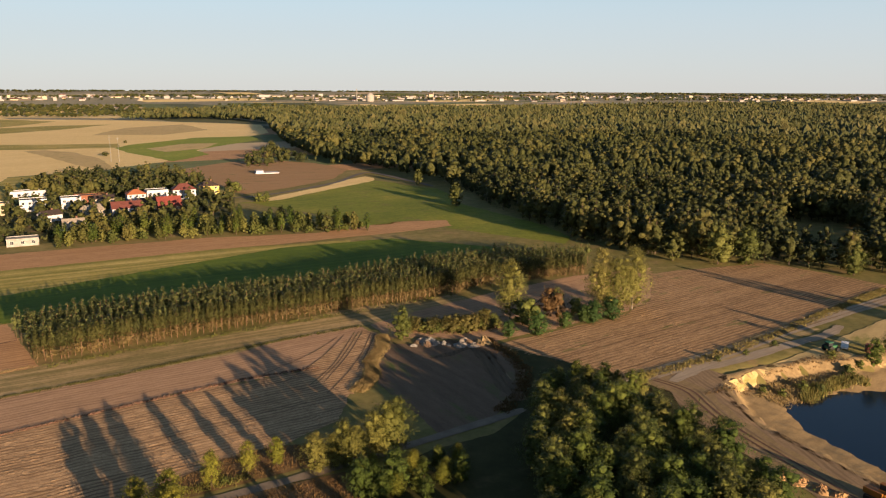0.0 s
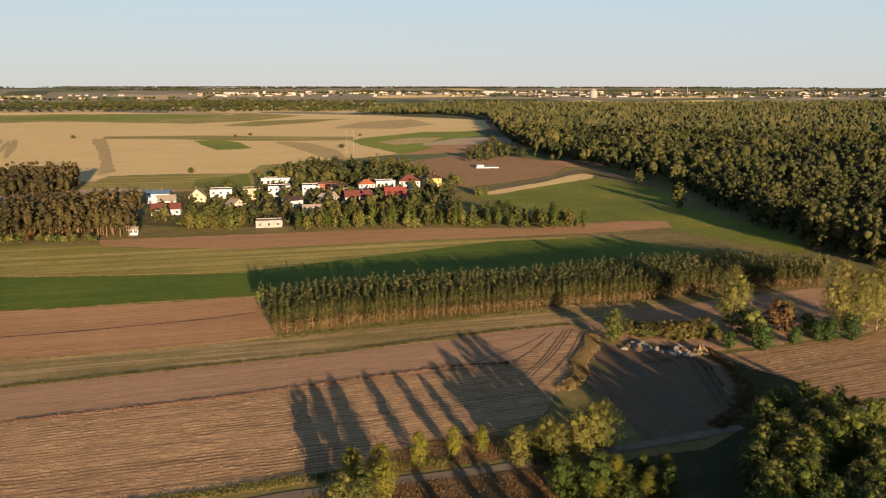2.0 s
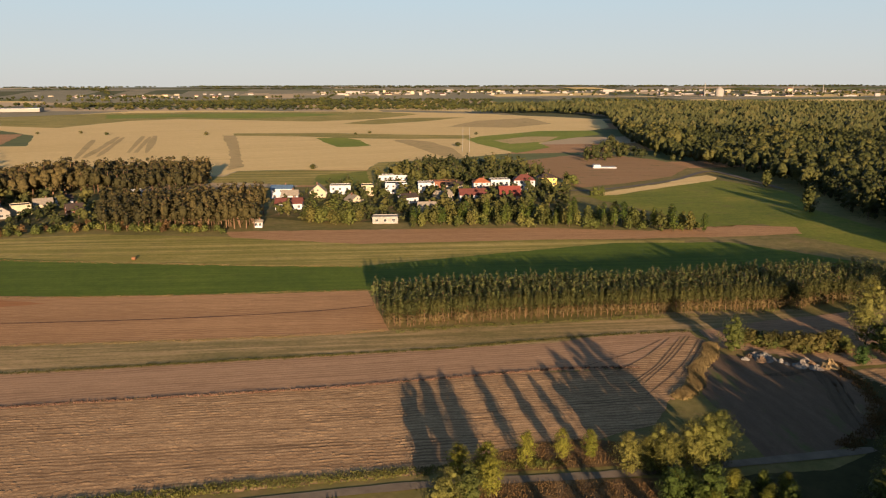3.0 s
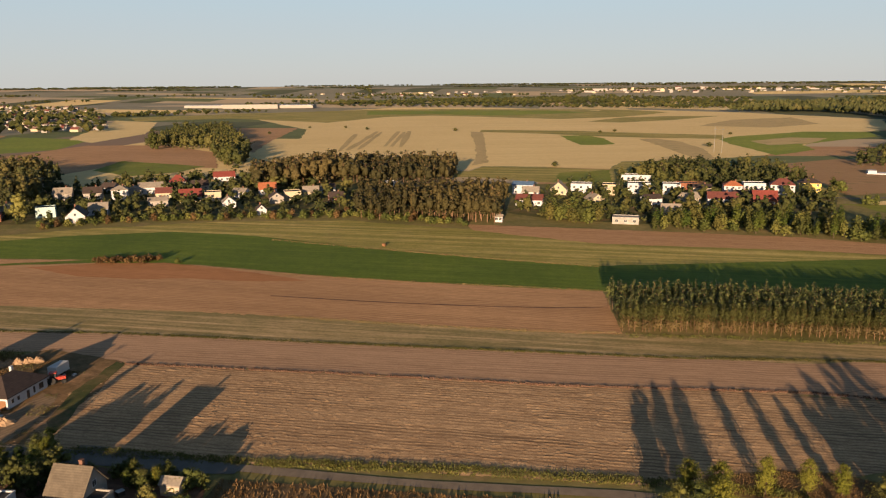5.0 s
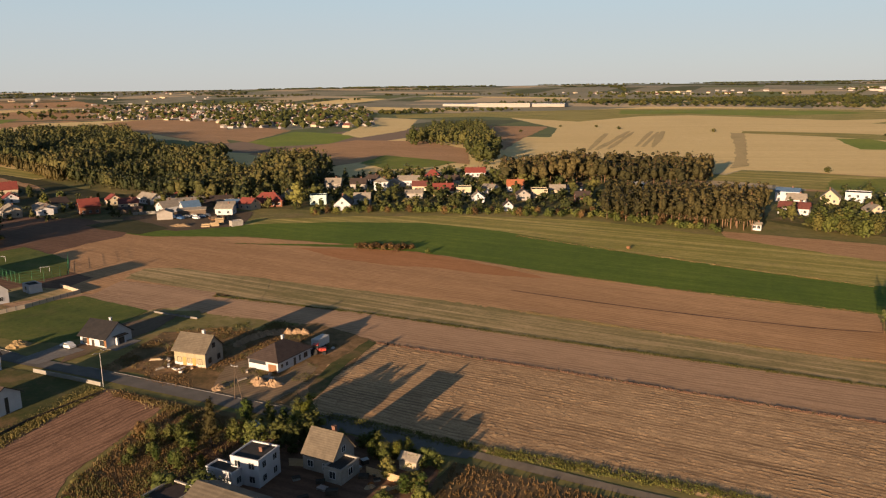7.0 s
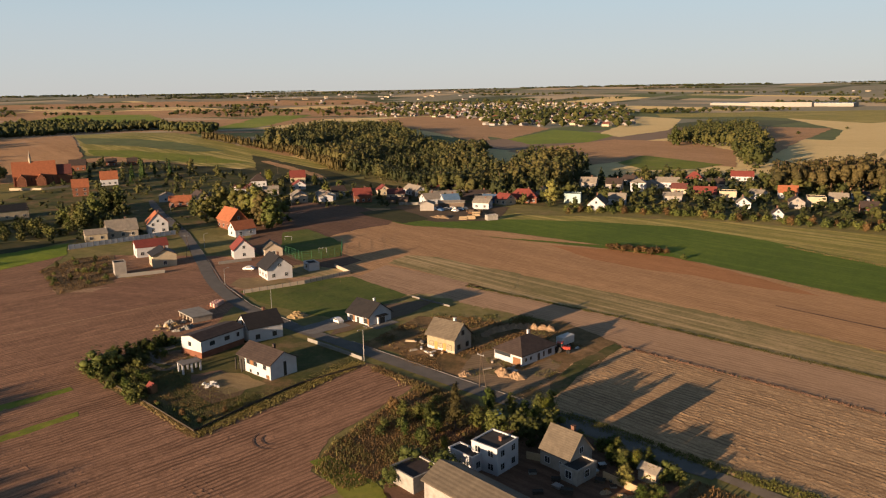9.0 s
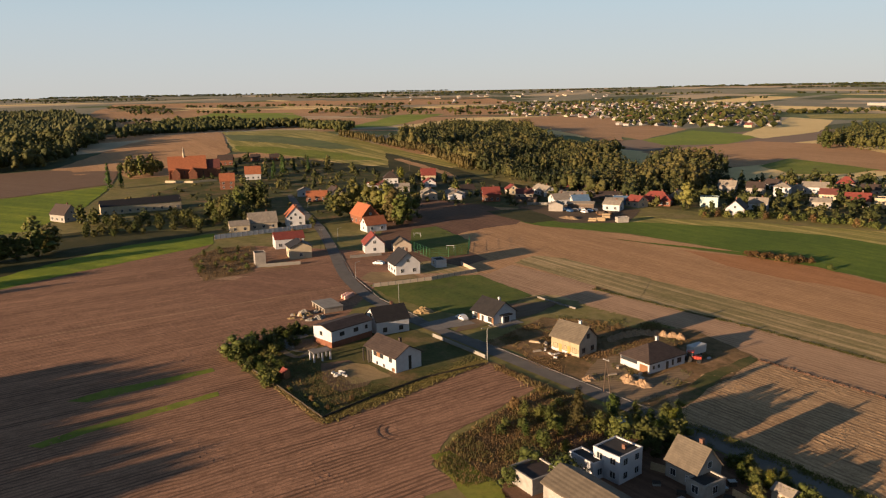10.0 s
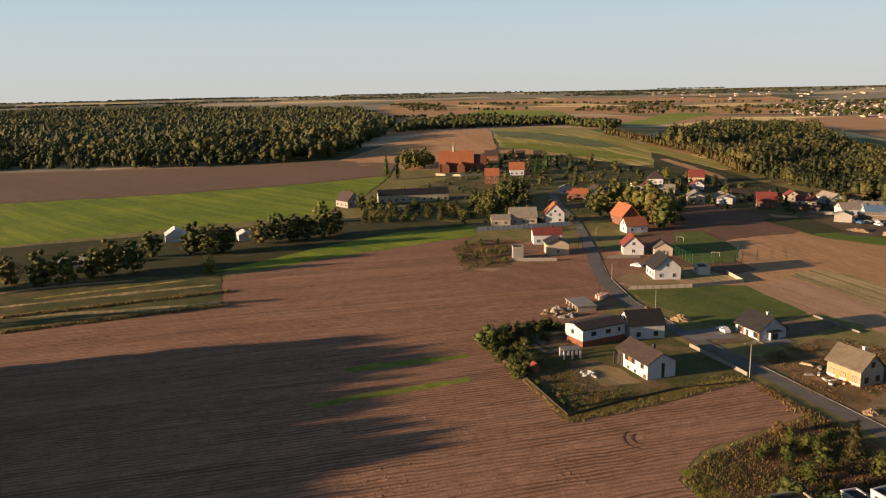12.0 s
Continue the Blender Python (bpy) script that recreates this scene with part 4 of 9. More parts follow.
STREET = [(-482.9, -91.8), (-426.2, -76.2), (-365.7, -56.5), (-308.2, -42.2), (-266.0, -32.4), (-234.9, -20.7), (-210.8, -6.3), (-191.9, 7.8), (-174.4, 20.1), (-130.8, 50.7), (-108.4, 65.1)]
LANE_LINE = [(-138.1, 50.6), (-122.2, 58.7), (-108.0, 66.4), (-81.4, 83.1), (-62.9, 96.5), (-48.2, 106.5), (-31.5, 116.3), (-18.5, 124.3), (9.3, 143.7), (17.0, 149.5)]
way("road", "grey asphalt village street", ASPHALT, 6, STREET, 4.5)
way("road", "narrow grey road bending into the wood", ASPHALT, 6, [(-129.5, 461.5), (-116.3, 466.2), (-102.2, 484.8), (-88.2, 510.7), (-73.8, 545.0), (-66.2, 588.1), (-58.0, 604.0), (-44.4, 587.6), (-25.5, 553.5), (-6.9, 520.4)], 4.0)
way("lane", "pale gravel lane between field and thicket", LANE, 5, LANE_LINE, 2.4, "road", 0.15)
water = [(x + (113 - x) * 0.06, y + (139 - y) * 0.06, -3.4) for x, y in PIT]
tagged(new("water", mesh_of("water", water, [tuple(range(len(water)))[::-1]], (WATER,))), "still dark blue water of a gravel-pit lake", "lake", "", "structure")
field("sand_shore", "eroded sandy bank round the gravel-pit lake", SAND, 3, [(x - (113 - x) * 0.05, y - (139 - y) * 0.05) for x, y in PIT], 1.1)
for line, w, m in (
        ([(-19.5, 200.3), (-20.3, 183.8), (-22.2, 170.0), (-25.0, 157.7)], 0.3, YARD), ([(-21.9, 201.8), (-23.6, 182.5), (-26.7, 164.1)], 0.3, YARD),
        ([(-24.0, 200.8), (-26.3, 175.7), (-29.8, 161.7)], 0.3, YARD), ([(-26.5, 198.0), (-30.0, 180.0), (-36.0, 163.0)], 0.25, YARD), ([(-28.0, 196.5), (-33.0, 183.0), (-42.0, 168.0)], 0.25, YARD), ([(-22.9, 201.3), (-25.0, 179.0), (-28.3, 163.0)], 0.25, YARD), ([(-18.4, 199.0), (-18.9, 186.0), (-20.0, 172.0)], 0.4, YARD),
        ([(1.0, 194.2), (6.5, 190.0), (10.2, 184.1), (12.0, 174.1), (14.0, 163.4), (17.1, 153.9)], 3.6, WORN), ([(3.0, 193.2), (7.5, 189.0), (10.8, 183.1), (12.4, 174.1), (14.4, 163.4), (17.3, 154.9)], 0.5, RUT),
        ([(5.0, 194.0), (9.6, 189.0), (12.2, 183.4), (13.9, 174.4), (16.0, 163.8)], 0.4, RUT), ([(-3.0, 180.0), (3.0, 184.0), (8.0, 190.0)], 2.0, WORN),
        ([(-154.0, -183.3), (-178.6, -146.0), (-206.5, -104.9), (-235.7, -58.4), (-246.3, -40.0)], 0.6, RAKED)):
    way("wheel_track", "wheel track pressed into the field", m, 5, line, w, "track", 0.45)
for k in range(2):
    r0 = 2.2 + 1.6 * k
    way("wheel_track", "curved wheel track of a turning machine", PLOUGHD, 5, [(-139.5 + r0 * math.cos(0.4 * j - 2.2) * 1.2, -8.5 + r0 * math.sin(0.4 * j - 2.2)) for j in range(7 + k)], 0.3, "track", 0.3)
field("plot_verge", "green grass strip beside the bungalow plot", LAWN, 5, [(-153.8, 50.8), (-165.6, 60.8), (-176.3, 75.4), (-172.9, 75.9), (-163.3, 64.0), (-149.7, 52.7), (-146.6, 48.8)])
field("weed_verge", "green grass strip beside the weedy plot", MEADOW, 5, [(-128.6, -1.9), (-130.3, 1.7), (-119.0, 9.0), (-112.8, 11.2), (-104.0, 14.0), (-104.0, 9.0), (-113.5, 4.0)])
way("drill_line", "dark furrow along the tilled field", PLOUGHD, 4, [(-197.6, 134.4), (-171.0, 149.3), (-147.7, 163.9), (-124.1, 180.7), (-111.6, 192.7)], 0.6, "track", 0.4)
SAND_LINE = [(162.5, 250.7), (140.0, 234.9), (116.1, 218.5), (92.0, 201.0), (74.4, 186.9), (56.3, 174.6), (41.1, 164.3)]
way("sand_track", "wide pale sandy track beside the field", PALE, 6, SAND_LINE, 5.2, "track", 0.18)
way("lake_track", "rutted sandy track along the lake", SAND, 4, [(47.0, 168.0), (54.5, 160.0), (55.4, 150.9), (57.1, 141.0), (60.2, 131.9), (63.4, 122.9), (67.8, 112.2), (72.0, 103.0)], 8.0, "track", 0.2)
way("lake_track", "narrow sandy track above the lake", PALE, 5, [(52.0, 164.8), (60.2, 172.8), (71.3, 178.6), (90.8, 191.5), (104.2, 199.8), (112.0, 208.0)], 3.2, "track", 0.25)
field("sand_fork", "trodden sandy ground between thicket and lake", RUT, 3, [(41.0, 161.0), (50.0, 170.5), (62.0, 174.0), (66.0, 169.0), (64.0, 157.0), (63.6, 150.0), (66.0, 137.0), (71.0, 124.0), (78.0, 108.0), (86.0, 96.0), (74.0, 92.0), (64.0, 108.0), (58.0, 122.0), (53.0, 136.0), (50.0, 147.0), (49.0, 157.0)], 3.0)
for a in (-2.2, -0.9, 0.7, 2.0):
    way("wheel_track", "wheel rut in the sandy track", RUT if a * a > 1 else PLOUGHD, 6, [(46.0 + a * 0.4, 168.6 + a * 0.5), (53.8 + a, 160.4 + a * 0.2), (55.4 + a, 150.9), (57.1 + a, 141.0 + a * 0.1), (60.2 + a, 131.9), (63.4 + a, 122.9), (67.0 + a, 113.2)], 0.55, "track", 0.3)
for a in (-1.0, 0.9):
    way("wheel_track", "wheel rut in the sandy track", RUT, 7, [(x - 0.6 * a, y + 0.8 * a) for x, y in SAND_LINE], 0.5, "track", 0.3)
field("track_verge", "dry brown verge beside the sandy track", DRYLANE, 3, [(54.9, 155.7), (67.1, 167.2), (82.5, 178.8), (99.8, 191.8), (128.5, 214.7), (149.8, 229.9), (120.3, 181.4), (105.9, 181.1), (91.2, 179.7), (79.1, 174.2), (63.4, 160.6)])
TRACK_EDGE = [(42.9, 166.5), (56.1, 173.9), (72.7, 186.2), (92.0, 201.2), (116.3, 222.2), (147.8, 249.1)]
way("lane_verge", "rough grass verge between sand tracks", WEEDS, 4, [(58.0, 174.0), (72.0, 182.5), (90.0, 195.5), (104.0, 205.5)], 3.4, "verge", 0.4)

# ---- the far plain: a patchwork of narrow fields ----
def far_plain():
    rng = random.Random(7)
    kinds = (HAZE_A, HAZE_A, GOLD, HAZE_B, HAZE_C, HAZE_C, TILLED, HAZE_D, HAZE_E)
    picks = {}
    c, s, step = math.cos(0.62), math.sin(0.62), 50.0
    v, fc, idx, at = [], [], [], {}

    def corner(i, j):
        if (i, j) not in at:
            x, y = c * i * step - s * j * step, s * i * step + c * j * step
            at[i, j] = len(v)
            v.append((x, y, land(x, y) + 0.1 + math.hypot(x, y) / 16000))
        return at[i, j]

    for i in range(-98, 98):
        for j in range(-98, 98):
            x, y = c * (i + 0.5) * step - s * (j + 0.5) * step, s * (i + 0.5) * step + c * (j + 0.5) * step
            r, az = math.hypot(x, y), math.degrees(math.atan2(-x, y))
            if not ((520 if 12 < az < 75 else 640) < r < 4840) or not (-36 < az < 146):
                continue
            block = (i // 26, j // 26)
            a, b = (i, j) if (block[0] + block[1]) % 2 else (j, i)
            wide = 2 + (block[0] * 7 + a // 6) % 2
            key = (block, a // wide, (b + 3 * ((a // wide) % 3)) // 9)
            if key not in picks:
                # past 2500 m mostly pale land, its colour standing in for haze
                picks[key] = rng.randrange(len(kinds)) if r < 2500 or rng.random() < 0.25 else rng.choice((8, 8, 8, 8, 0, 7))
            # past 1400 m brown fields become paler ones, again painted haze
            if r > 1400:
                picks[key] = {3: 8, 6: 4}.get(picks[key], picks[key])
            fc.append((corner(i, j), corner(i + 1, j), corner(i + 1, j + 1), corner(i, j + 1)))
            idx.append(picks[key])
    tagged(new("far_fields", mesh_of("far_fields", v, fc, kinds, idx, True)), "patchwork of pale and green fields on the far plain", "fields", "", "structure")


far_plain()

for q in ([(-39.5, 126.6), (-31.1, 132.1), (-21.6, 133.4), (-19.0, 126.7), (-28.4, 121.4), (-36.3, 116.6), (-44.0, 112.0), (-48.0, 116.0)], [(-44.0, 108.0), (-35.5, 113.7), (-16.9, 122.6), (-12.0, 116.0), (-15.6, 111.0), (-33.5, 104.0), (-42.0, 102.0)]):
    field("lane_verge", "dark brown weedy verge beside the lane", RUSTY, 4, q, 2.0)

# ---- trees ----
def profile(kind, u):
    if kind == "pine":
        return np.clip(1.05 * (1 - u) ** 0.6, 0, 1) * np.clip(u * 9, 0.75, 1)
    if kind == "fir":
        return (1 - u) * 0.95 + 0.03
    if kind == "poplar":
        return np.sin(np.pi * np.clip(u * 0.93 + 0.05, 0, 1)) ** 0.6
    if kind == "bush":
        return np.sqrt(np.clip(1 - u ** 2, 0.02, 1))
    return np.sin(np.pi * np.clip(u * 0.9 + 0.08, 0, 1)) ** 0.75


def leaves(rng, kind, height, base, radius, clumps, per, size, stray=0.4, shell=0.25):
    """Leaf clumps of a crown between base and height, as loose triangles (n, 3, 3)."""
    u = rng.random(clumps) ** (1.15 if kind == "pine" else 0.85)
    a = rng.random(clumps) * 2 * np.pi
    lobes = 1 + 0.28 * np.sin(3 * a + rng.random() * 6) * np.cos(5 * u + rng.random() * 6) + 0.14 * rng.normal(size=clumps)
    rho = radius * profile(kind, u) * np.sqrt(shell + (1 - shell) * rng.random(clumps)) * lobes
    c = np.stack([rho * np.cos(a), rho * np.sin(a), base + (height - base) * u], 1)
    own = np.repeat(c, per, 0)
    spread = max(size * (0.35 + 0.09 * per), 0.12 * radius) if per > 1 else size * 0.3
    p = own + rng.normal(size=own.shape) * spread * np.array([1, 1, 0.75])
    mid = np.array([0, 0, base + 0.35 * (height - base)])
    out = p - mid
    out /= np.linalg.norm(out, axis=1)[:, None] + 1e-6
    nrm = out * 1.2 + rng.normal(size=p.shape) * stray + np.array([0, 0, 0.2])
    nrm /= np.linalg.norm(nrm, axis=1)[:, None]
    t = np.cross(nrm, rng.normal(size=p.shape))
    t /= np.linalg.norm(t, axis=1)[:, None] + 1e-6
    b = np.cross(nrm, t)
    s = size * (0.6 + 0.8 * rng.random(len(p)))[:, None]
    return np.stack([p + t * s, p - t * s * 0.6 + b * s * 0.85, p - t * s * 0.55 - b * s * 0.8], 1)


PHI = (1 + 5 ** 0.5) / 2
KNOB = np.array([(-1, PHI, 0), (1, PHI, 0), (-1, -PHI, 0), (1, -PHI, 0), (0, -1, PHI), (0, 1, PHI), (0, -1, -PHI), (0, 1, -PHI), (PHI, 0, -1), (PHI, 0, 1), (-PHI, 0, -1), (-PHI, 0, 1)]) / math.hypot(1, PHI)
KNOB_F = np.array([(0, 11, 5), (0, 5, 1), (0, 1, 7), (0, 7, 10), (0, 10, 11), (1, 5, 9), (5, 11, 4), (11, 10, 2), (10, 7, 6), (7, 1, 8), (3, 9, 4), (3, 4, 2), (3, 2, 6), (3, 6, 8), (3, 8, 9), (4, 9, 5), (2, 4, 11), (6, 2, 10), (8, 6, 7), (9, 8, 1)])


SPIKE = np.array([(1, 0, 0), (0, 1, 0), (-1, 0, 0), (0, -1, 0), (0, 0, 1), (0, 0, -1)], dtype=float)
SPIKE_F = np.array([(0, 1, 4), (1, 2, 4), (2, 3, 4), (3, 0, 4), (1, 0, 5), (2, 1, 5), (3, 2, 5), (0, 3, 5)])


def knob(rng, at, size, rough=0.2):
    """One uneven clump of foliage: twelve corners pushed in and out."""
    q = Matrix.Rotation(rng.random() * 6.28, 3, "Z") @ Matrix.Rotation(rng.random() * 3.1, 3, "X")
    return (KNOB * (1 + rough * rng.normal(size=(12, 1)))) @ np.array(q) * np.array(size) + np.array(at)


def lone_knob(rng, height, base, radius):
    """The crown of a far tree: eight uneven faces."""
    c = SPIKE * (1 + 0.2 * rng.normal(size=(6, 1))) * np.array((radius * 1.1, radius * 1.1, (height - base) * 0.4))
    return (c + np.array((0, 0, base + (height - base) * 0.5)))[None]


def lumps(rng, kind, height, base, radius, count, size, inner=0.6):
    """Clumps of foliage over a crown round a dense middle, as corners (n, 12, 3)."""
    mid = base + (height - base) * (0.42 if kind in ("pine", "fir", "bush") else 0.5)
    out = [knob(rng, (0, 0, mid), (radius * inner, radius * inner, (height - base) * 0.5 * (inner + 0.1)), 0.15)]
    turn = rng.random() * 6.28
    for k in range(count):
        u = np.clip((k + 0.5 + 0.7 * (rng.random() - 0.5)) / count, 0.02, 0.97)
        a = turn + 2.4 * k + 0.5 * rng.normal()
        rho = radius * profile(kind, np.array([u]))[0] * (0.62 + 0.3 * rng.random())
        r = size * (0.7 + 0.6 * rng.random()) * (0.75 if u > 0.85 else 1.0)
        out.append(knob(rng, (rho * math.cos(a), rho * math.sin(a), base + (height - base) * u), (r, r, r * 0.8)))
    return np.array(out)


def stem(height, r, sides=3, taper=0.45):
    """A plain trunk for trees deep in a wood, as triangles."""
    a = np.arange(sides) * 2 * np.pi / sides
    lo = np.stack([r * np.cos(a), r * np.sin(a), np.full(sides, -0.4)], 1)
    hi = np.stack([taper * r * np.cos(a), taper * r * np.sin(a), np.full(sides, height)], 1)
    tri = []
    for k in range(sides):
        n = (k + 1) % sides
        tri += [[lo[k], lo[n], hi[n]], [lo[k], hi[n], hi[k]]]
    return np.array(tri)


def scatter(poly, gap, seed, jitter=0.42):
    rng = np.random.default_rng(seed)
    xs, ys = [p[0] for p in poly], [p[1] for p in poly]
    gx, gy = np.meshgrid(np.arange(min(xs), max(xs), gap), np.arange(min(ys), max(ys), gap))
    p = np.stack([gx.ravel(), gy.ravel()], 1).astype(float)
    p[:, 0] += (np.arange(len(p)) // gx.shape[1] % 2) * gap * 0.5
    p += (rng.random(p.shape) - 0.5) * 2 * jitter * gap
    return p[inside(p, poly)]


def wood(name, label, spots, kind, size, mats, seed, clumps=0, per=1, leaf=0.4, crown=0.45, girth=0.14, spread=0.2, vary=0.22, slim=0.2, thin=0.0, knobs=0, knob_size=1.0, inner=0.6, drift_=0.35):
    """A stand of trees too many to count: one object. size: mean height; knobs: foliage clumps a tree; clumps * per: loose leaves a tree."""
    rng = np.random.default_rng(seed)
    spots = spots[np.array([noise.noise((x / 30, y / 30, seed + 9)) for x, y in spots]) > -thin] if thin else spots
    kinds = kind if isinstance(kind, tuple) else (kind,)
    temps = []
    for k in range(6):
        kk = kinds[k % len(kinds)]
        base = size * (1 - crown) if kk != "bush" else 0.1
        rad = size * spread * (0.85 + 0.3 * rng.random())
        kn = lumps(rng, kk, size, base, rad, knobs, knob_size, inner) if knobs else lone_knob(rng, size, base, rad)
        cr = leaves(rng, kk, 1.0 * size, base, rad * 1.08, clumps, per, leaf, 0.35, 0.6) if clumps else np.zeros((0, 3, 3))
        st = stem(size * 0.9, girth) if girth else np.zeros((0, 3, 3))
        temps.append((kn, np.concatenate([cr, st]), np.concatenate([np.zeros(len(cr)), np.ones(len(st))])))
    kk_, tris, idx, ktone, ttone = [], [], [], [], []
    pick = rng.integers(0, len(temps), len(spots))
    for k, (kn, t, m) in enumerate(temps):
        sel = spots[pick == k]
        n = len(sel)
        if not n:
            continue
        drift = np.array([noise.noise((x / 55, y / 55, seed)) for x, y in sel])
        s = (1 + vary * (rng.random(n) * 2 - 1)) * (1 + drift_ * drift)
        w = s * (1 + slim * (rng.random(n) * 2 - 1))
        a = rng.random(n) * 2 * np.pi
        z = np.array([land(x, y) for x, y in sel])
        c, sn = np.cos(a)[:, None, None], np.sin(a)[:, None, None]
        tone = np.clip(0.42 + 0.75 * drift + 0.2 * rng.normal(size=n), 0.0, 0.999)
        for src, dst, tn in ((kn, kk_, ktone), (t, tris, ttone)):
            if not len(src):
                continue
            T = np.repeat(src[None], n, 0)
            X = (T[..., 0] * c - T[..., 1] * sn) * w[:, None, None] + sel[:, 0][:, None, None]
            Y = (T[..., 0] * sn + T[..., 1] * c) * w[:, None, None] + sel[:, 1][:, None, None]
            Z = T[..., 2] * s[:, None, None] + z[:, None, None]
            dst.append(np.stack([X, Y, Z], -1).reshape(-1, src.shape[1], 3))
            tn.append(np.repeat(tone, len(src)))
        idx.append(np.tile(m, n))
    kk_ = np.concatenate(kk_) if kk_ else np.zeros((0, 12, 3))
    tris = np.concatenate(tris) if tris else np.zeros((0, 3, 3))
    tn = (np.concatenate(ktone) if ktone else np.zeros(0), np.concatenate(ttone) if ttone else np.zeros(0))
    ob = new(name, leafy_mesh(name, kk_, tris, mats, None, np.concatenate(idx), tn))
    return tagged(ob, label, "trees", "", "stuff")


TREES = {}


def tree_model(key, name, label, kind, height, base, radius, clumps, per, leaf, leafm, bark, girth, limbs=6, seed=1, dead=False, knobs=-1, knob_size=1.0, inner=0.55, tight=0.72):
    """One tree with trunk, limbs and crown, at the world's origin; copies are planted from it."""
    rng = np.random.default_rng(seed)
    root = thing(name, label, "bush" if kind == "bush" else "tree", Matrix.Translation((0, 0, -60)))
    geos = []
    top = height * (0.9 if kind in ("pine", "fir", "poplar") else 0.6)
    bend = Vector((rng.normal() * 0.02 * height, rng.normal() * 0.02 * height, 0))
    geos.append(tube((0, 0, -0.3), bend + Vector((0, 0, top * 0.5)), girth, girth * 0.7))
    geos.append(tube(bend + Vector((0, 0, top * 0.5)), (0, 0, top), girth * 0.7, girth * 0.2))
    for k in range(limbs):
        a = k * 2.4 + rng.random()
        z = base * 0.8 + (top - base * 0.8) * (k + 0.5) / limbs
        ln = radius * (0.75 if kind != "poplar" else 0.6) * (1 - 0.5 * k / limbs)
        geos.append(tube((0, 0, z), (ln * math.cos(a), ln * math.sin(a), z + ln * (0.6 if kind != "pine" else 0.15)), girth * 0.35, girth * 0.08, 5))
    part("trunk", join(*geos), bark, root)
    crown = leaves(rng, kind, height, base, radius, clumps, per, leaf)
    idx = np.zeros(len(crown))
    if dead:
        twigs = leaves(rng, "poplar", base + 1.4, 0.5, radius * 0.95, 90, 3, 0.17)
        crown, idx = np.concatenate([crown, twigs]), np.concatenate([idx, np.ones(len(twigs))])
    kn = lumps(rng, kind, height * 0.97, base + 0.03 * height, radius * tight, knobs, knob_size, inner) if knobs >= 0 else np.zeros((0, 12, 3))
    part("crown", leafy_mesh("crown", kn, crown, (leafm, L_TWIG) if dead else (leafm,), None, idx), leafm, root)
    TREES[key] = root
    return root


def plant(key, x, y, scale=1.0, turn=None, group="", wide=1.0):
    src = TREES[key]
    turn = (x * 37.7 + y * 91.3) % 360 if turn is None else turn
    ob = copy_thing(src, stand(x, y, turn))
    ob.scale = (scale * wide, scale * wide, scale)
    if group:
        tagged(ob, "", "", group)
    return ob


for k in range(3):
    tree_model(f"lime{k}", "young_tree", "young roadside tree with lime-green leaves", "oval", 6.0, 0.6, 2.0, 260, 11, 0.12, L_LIME, BARK, 0.09, seed=10 + k, knobs=8, knob_size=0.45)
    tree_model(f"olive{k}", "broadleaf_tree", "bushy broadleaf tree with olive autumn leaves", "oval", 9.0, 0.3, 3.3, 180, 10, 0.16, L_OLIVE, BARK, 0.17, seed=20 + k, knobs=15, knob_size=0.8)
    tree_model(f"green{k}", "broadleaf_tree", "dense broadleaf tree with green leaves", "oval", 9.0, 0.3, 3.4, 180, 10, 0.16, L_GREEN, BARK, 0.17, seed=30 + k, knobs=15, knob_size=0.8)
    tree_model(f"dark{k}", "garden_tree", "dark garden tree with a rounded crown", "oval", 9.0, 0.4, 3.5, 90, 4, 0.26, L_FOREST, BARK, 0.18, seed=40 + k, knobs=20, knob_size=0.85, tight=0.85)
    tree_model(f"village{k}", "garden_tree", "village tree with olive-green leaves", "oval", 9.0, 0.4, 3.6, 90, 4, 0.26, L_OLIVE, BARK, 0.18, seed=50 + k, knobs=20, knob_size=0.85, tight=0.85)
    tree_model(f"pine{k}", "pine_tree", "slender plantation pine with a bare lower trunk", "pine", 8.0, 3.3, 1.35, 150, 6, 0.15, L_YPINE, PINE_BARK, 0.085, 5, seed=60 + k, dead=True, knobs=7, knob_size=0.36, inner=0.5)
    tree_model(f"bush{k}", "bush", "low rounded bush with olive leaves", "bush", 3.0, 0.1, 2.2, 75, 6, 0.15, L_OLIVE, BARK, 0.06, 4, seed=70 + k, knobs=8, knob_size=0.6)
for k in range(3):
    tree_model(f"willow{k}", "broadleaf_tree", "bushy roadside tree with yellow-green leaves", "oval", 9.0, 0.2, 3.2, 230, 12, 0.14, L_WILLOW, BARK, 0.15, seed=25 + k, knobs=14, knob_size=0.75)
tree_model("birch0", "birch_tree", "tall birch with yellowing autumn leaves", "oval", 16.5, 1.2, 4.4, 620, 11, 0.17, L_GOLD, BIRCH_BARK, 0.2, 9, seed=80, knobs=22, knob_size=0.8, inner=0.4)
tree_model("birch1", "birch_tree", "tall birch with yellowing autumn leaves", "oval", 17.0, 1.2, 4.9, 680, 11, 0.17, L_GOLD, BIRCH_BARK, 0.22, 9, seed=81, knobs=24, knob_size=0.85, inner=0.4)
tree_model("fir0", "evergreen_shrub", "dense dark green evergreen shrub", "oval", 5.0, 0.1, 2.6, 200, 9, 0.14, L_FIR, BARK, 0.09, 6, seed=82, knobs=10, knob_size=0.6)
tree_model("rust0", "bush", "russet autumn bush in the hedge", "bush", 4.0, 0.2, 2.2, 80, 6, 0.18, L_RUST, BARK, 0.07, 4, seed=83, knobs=8, knob_size=0.7)
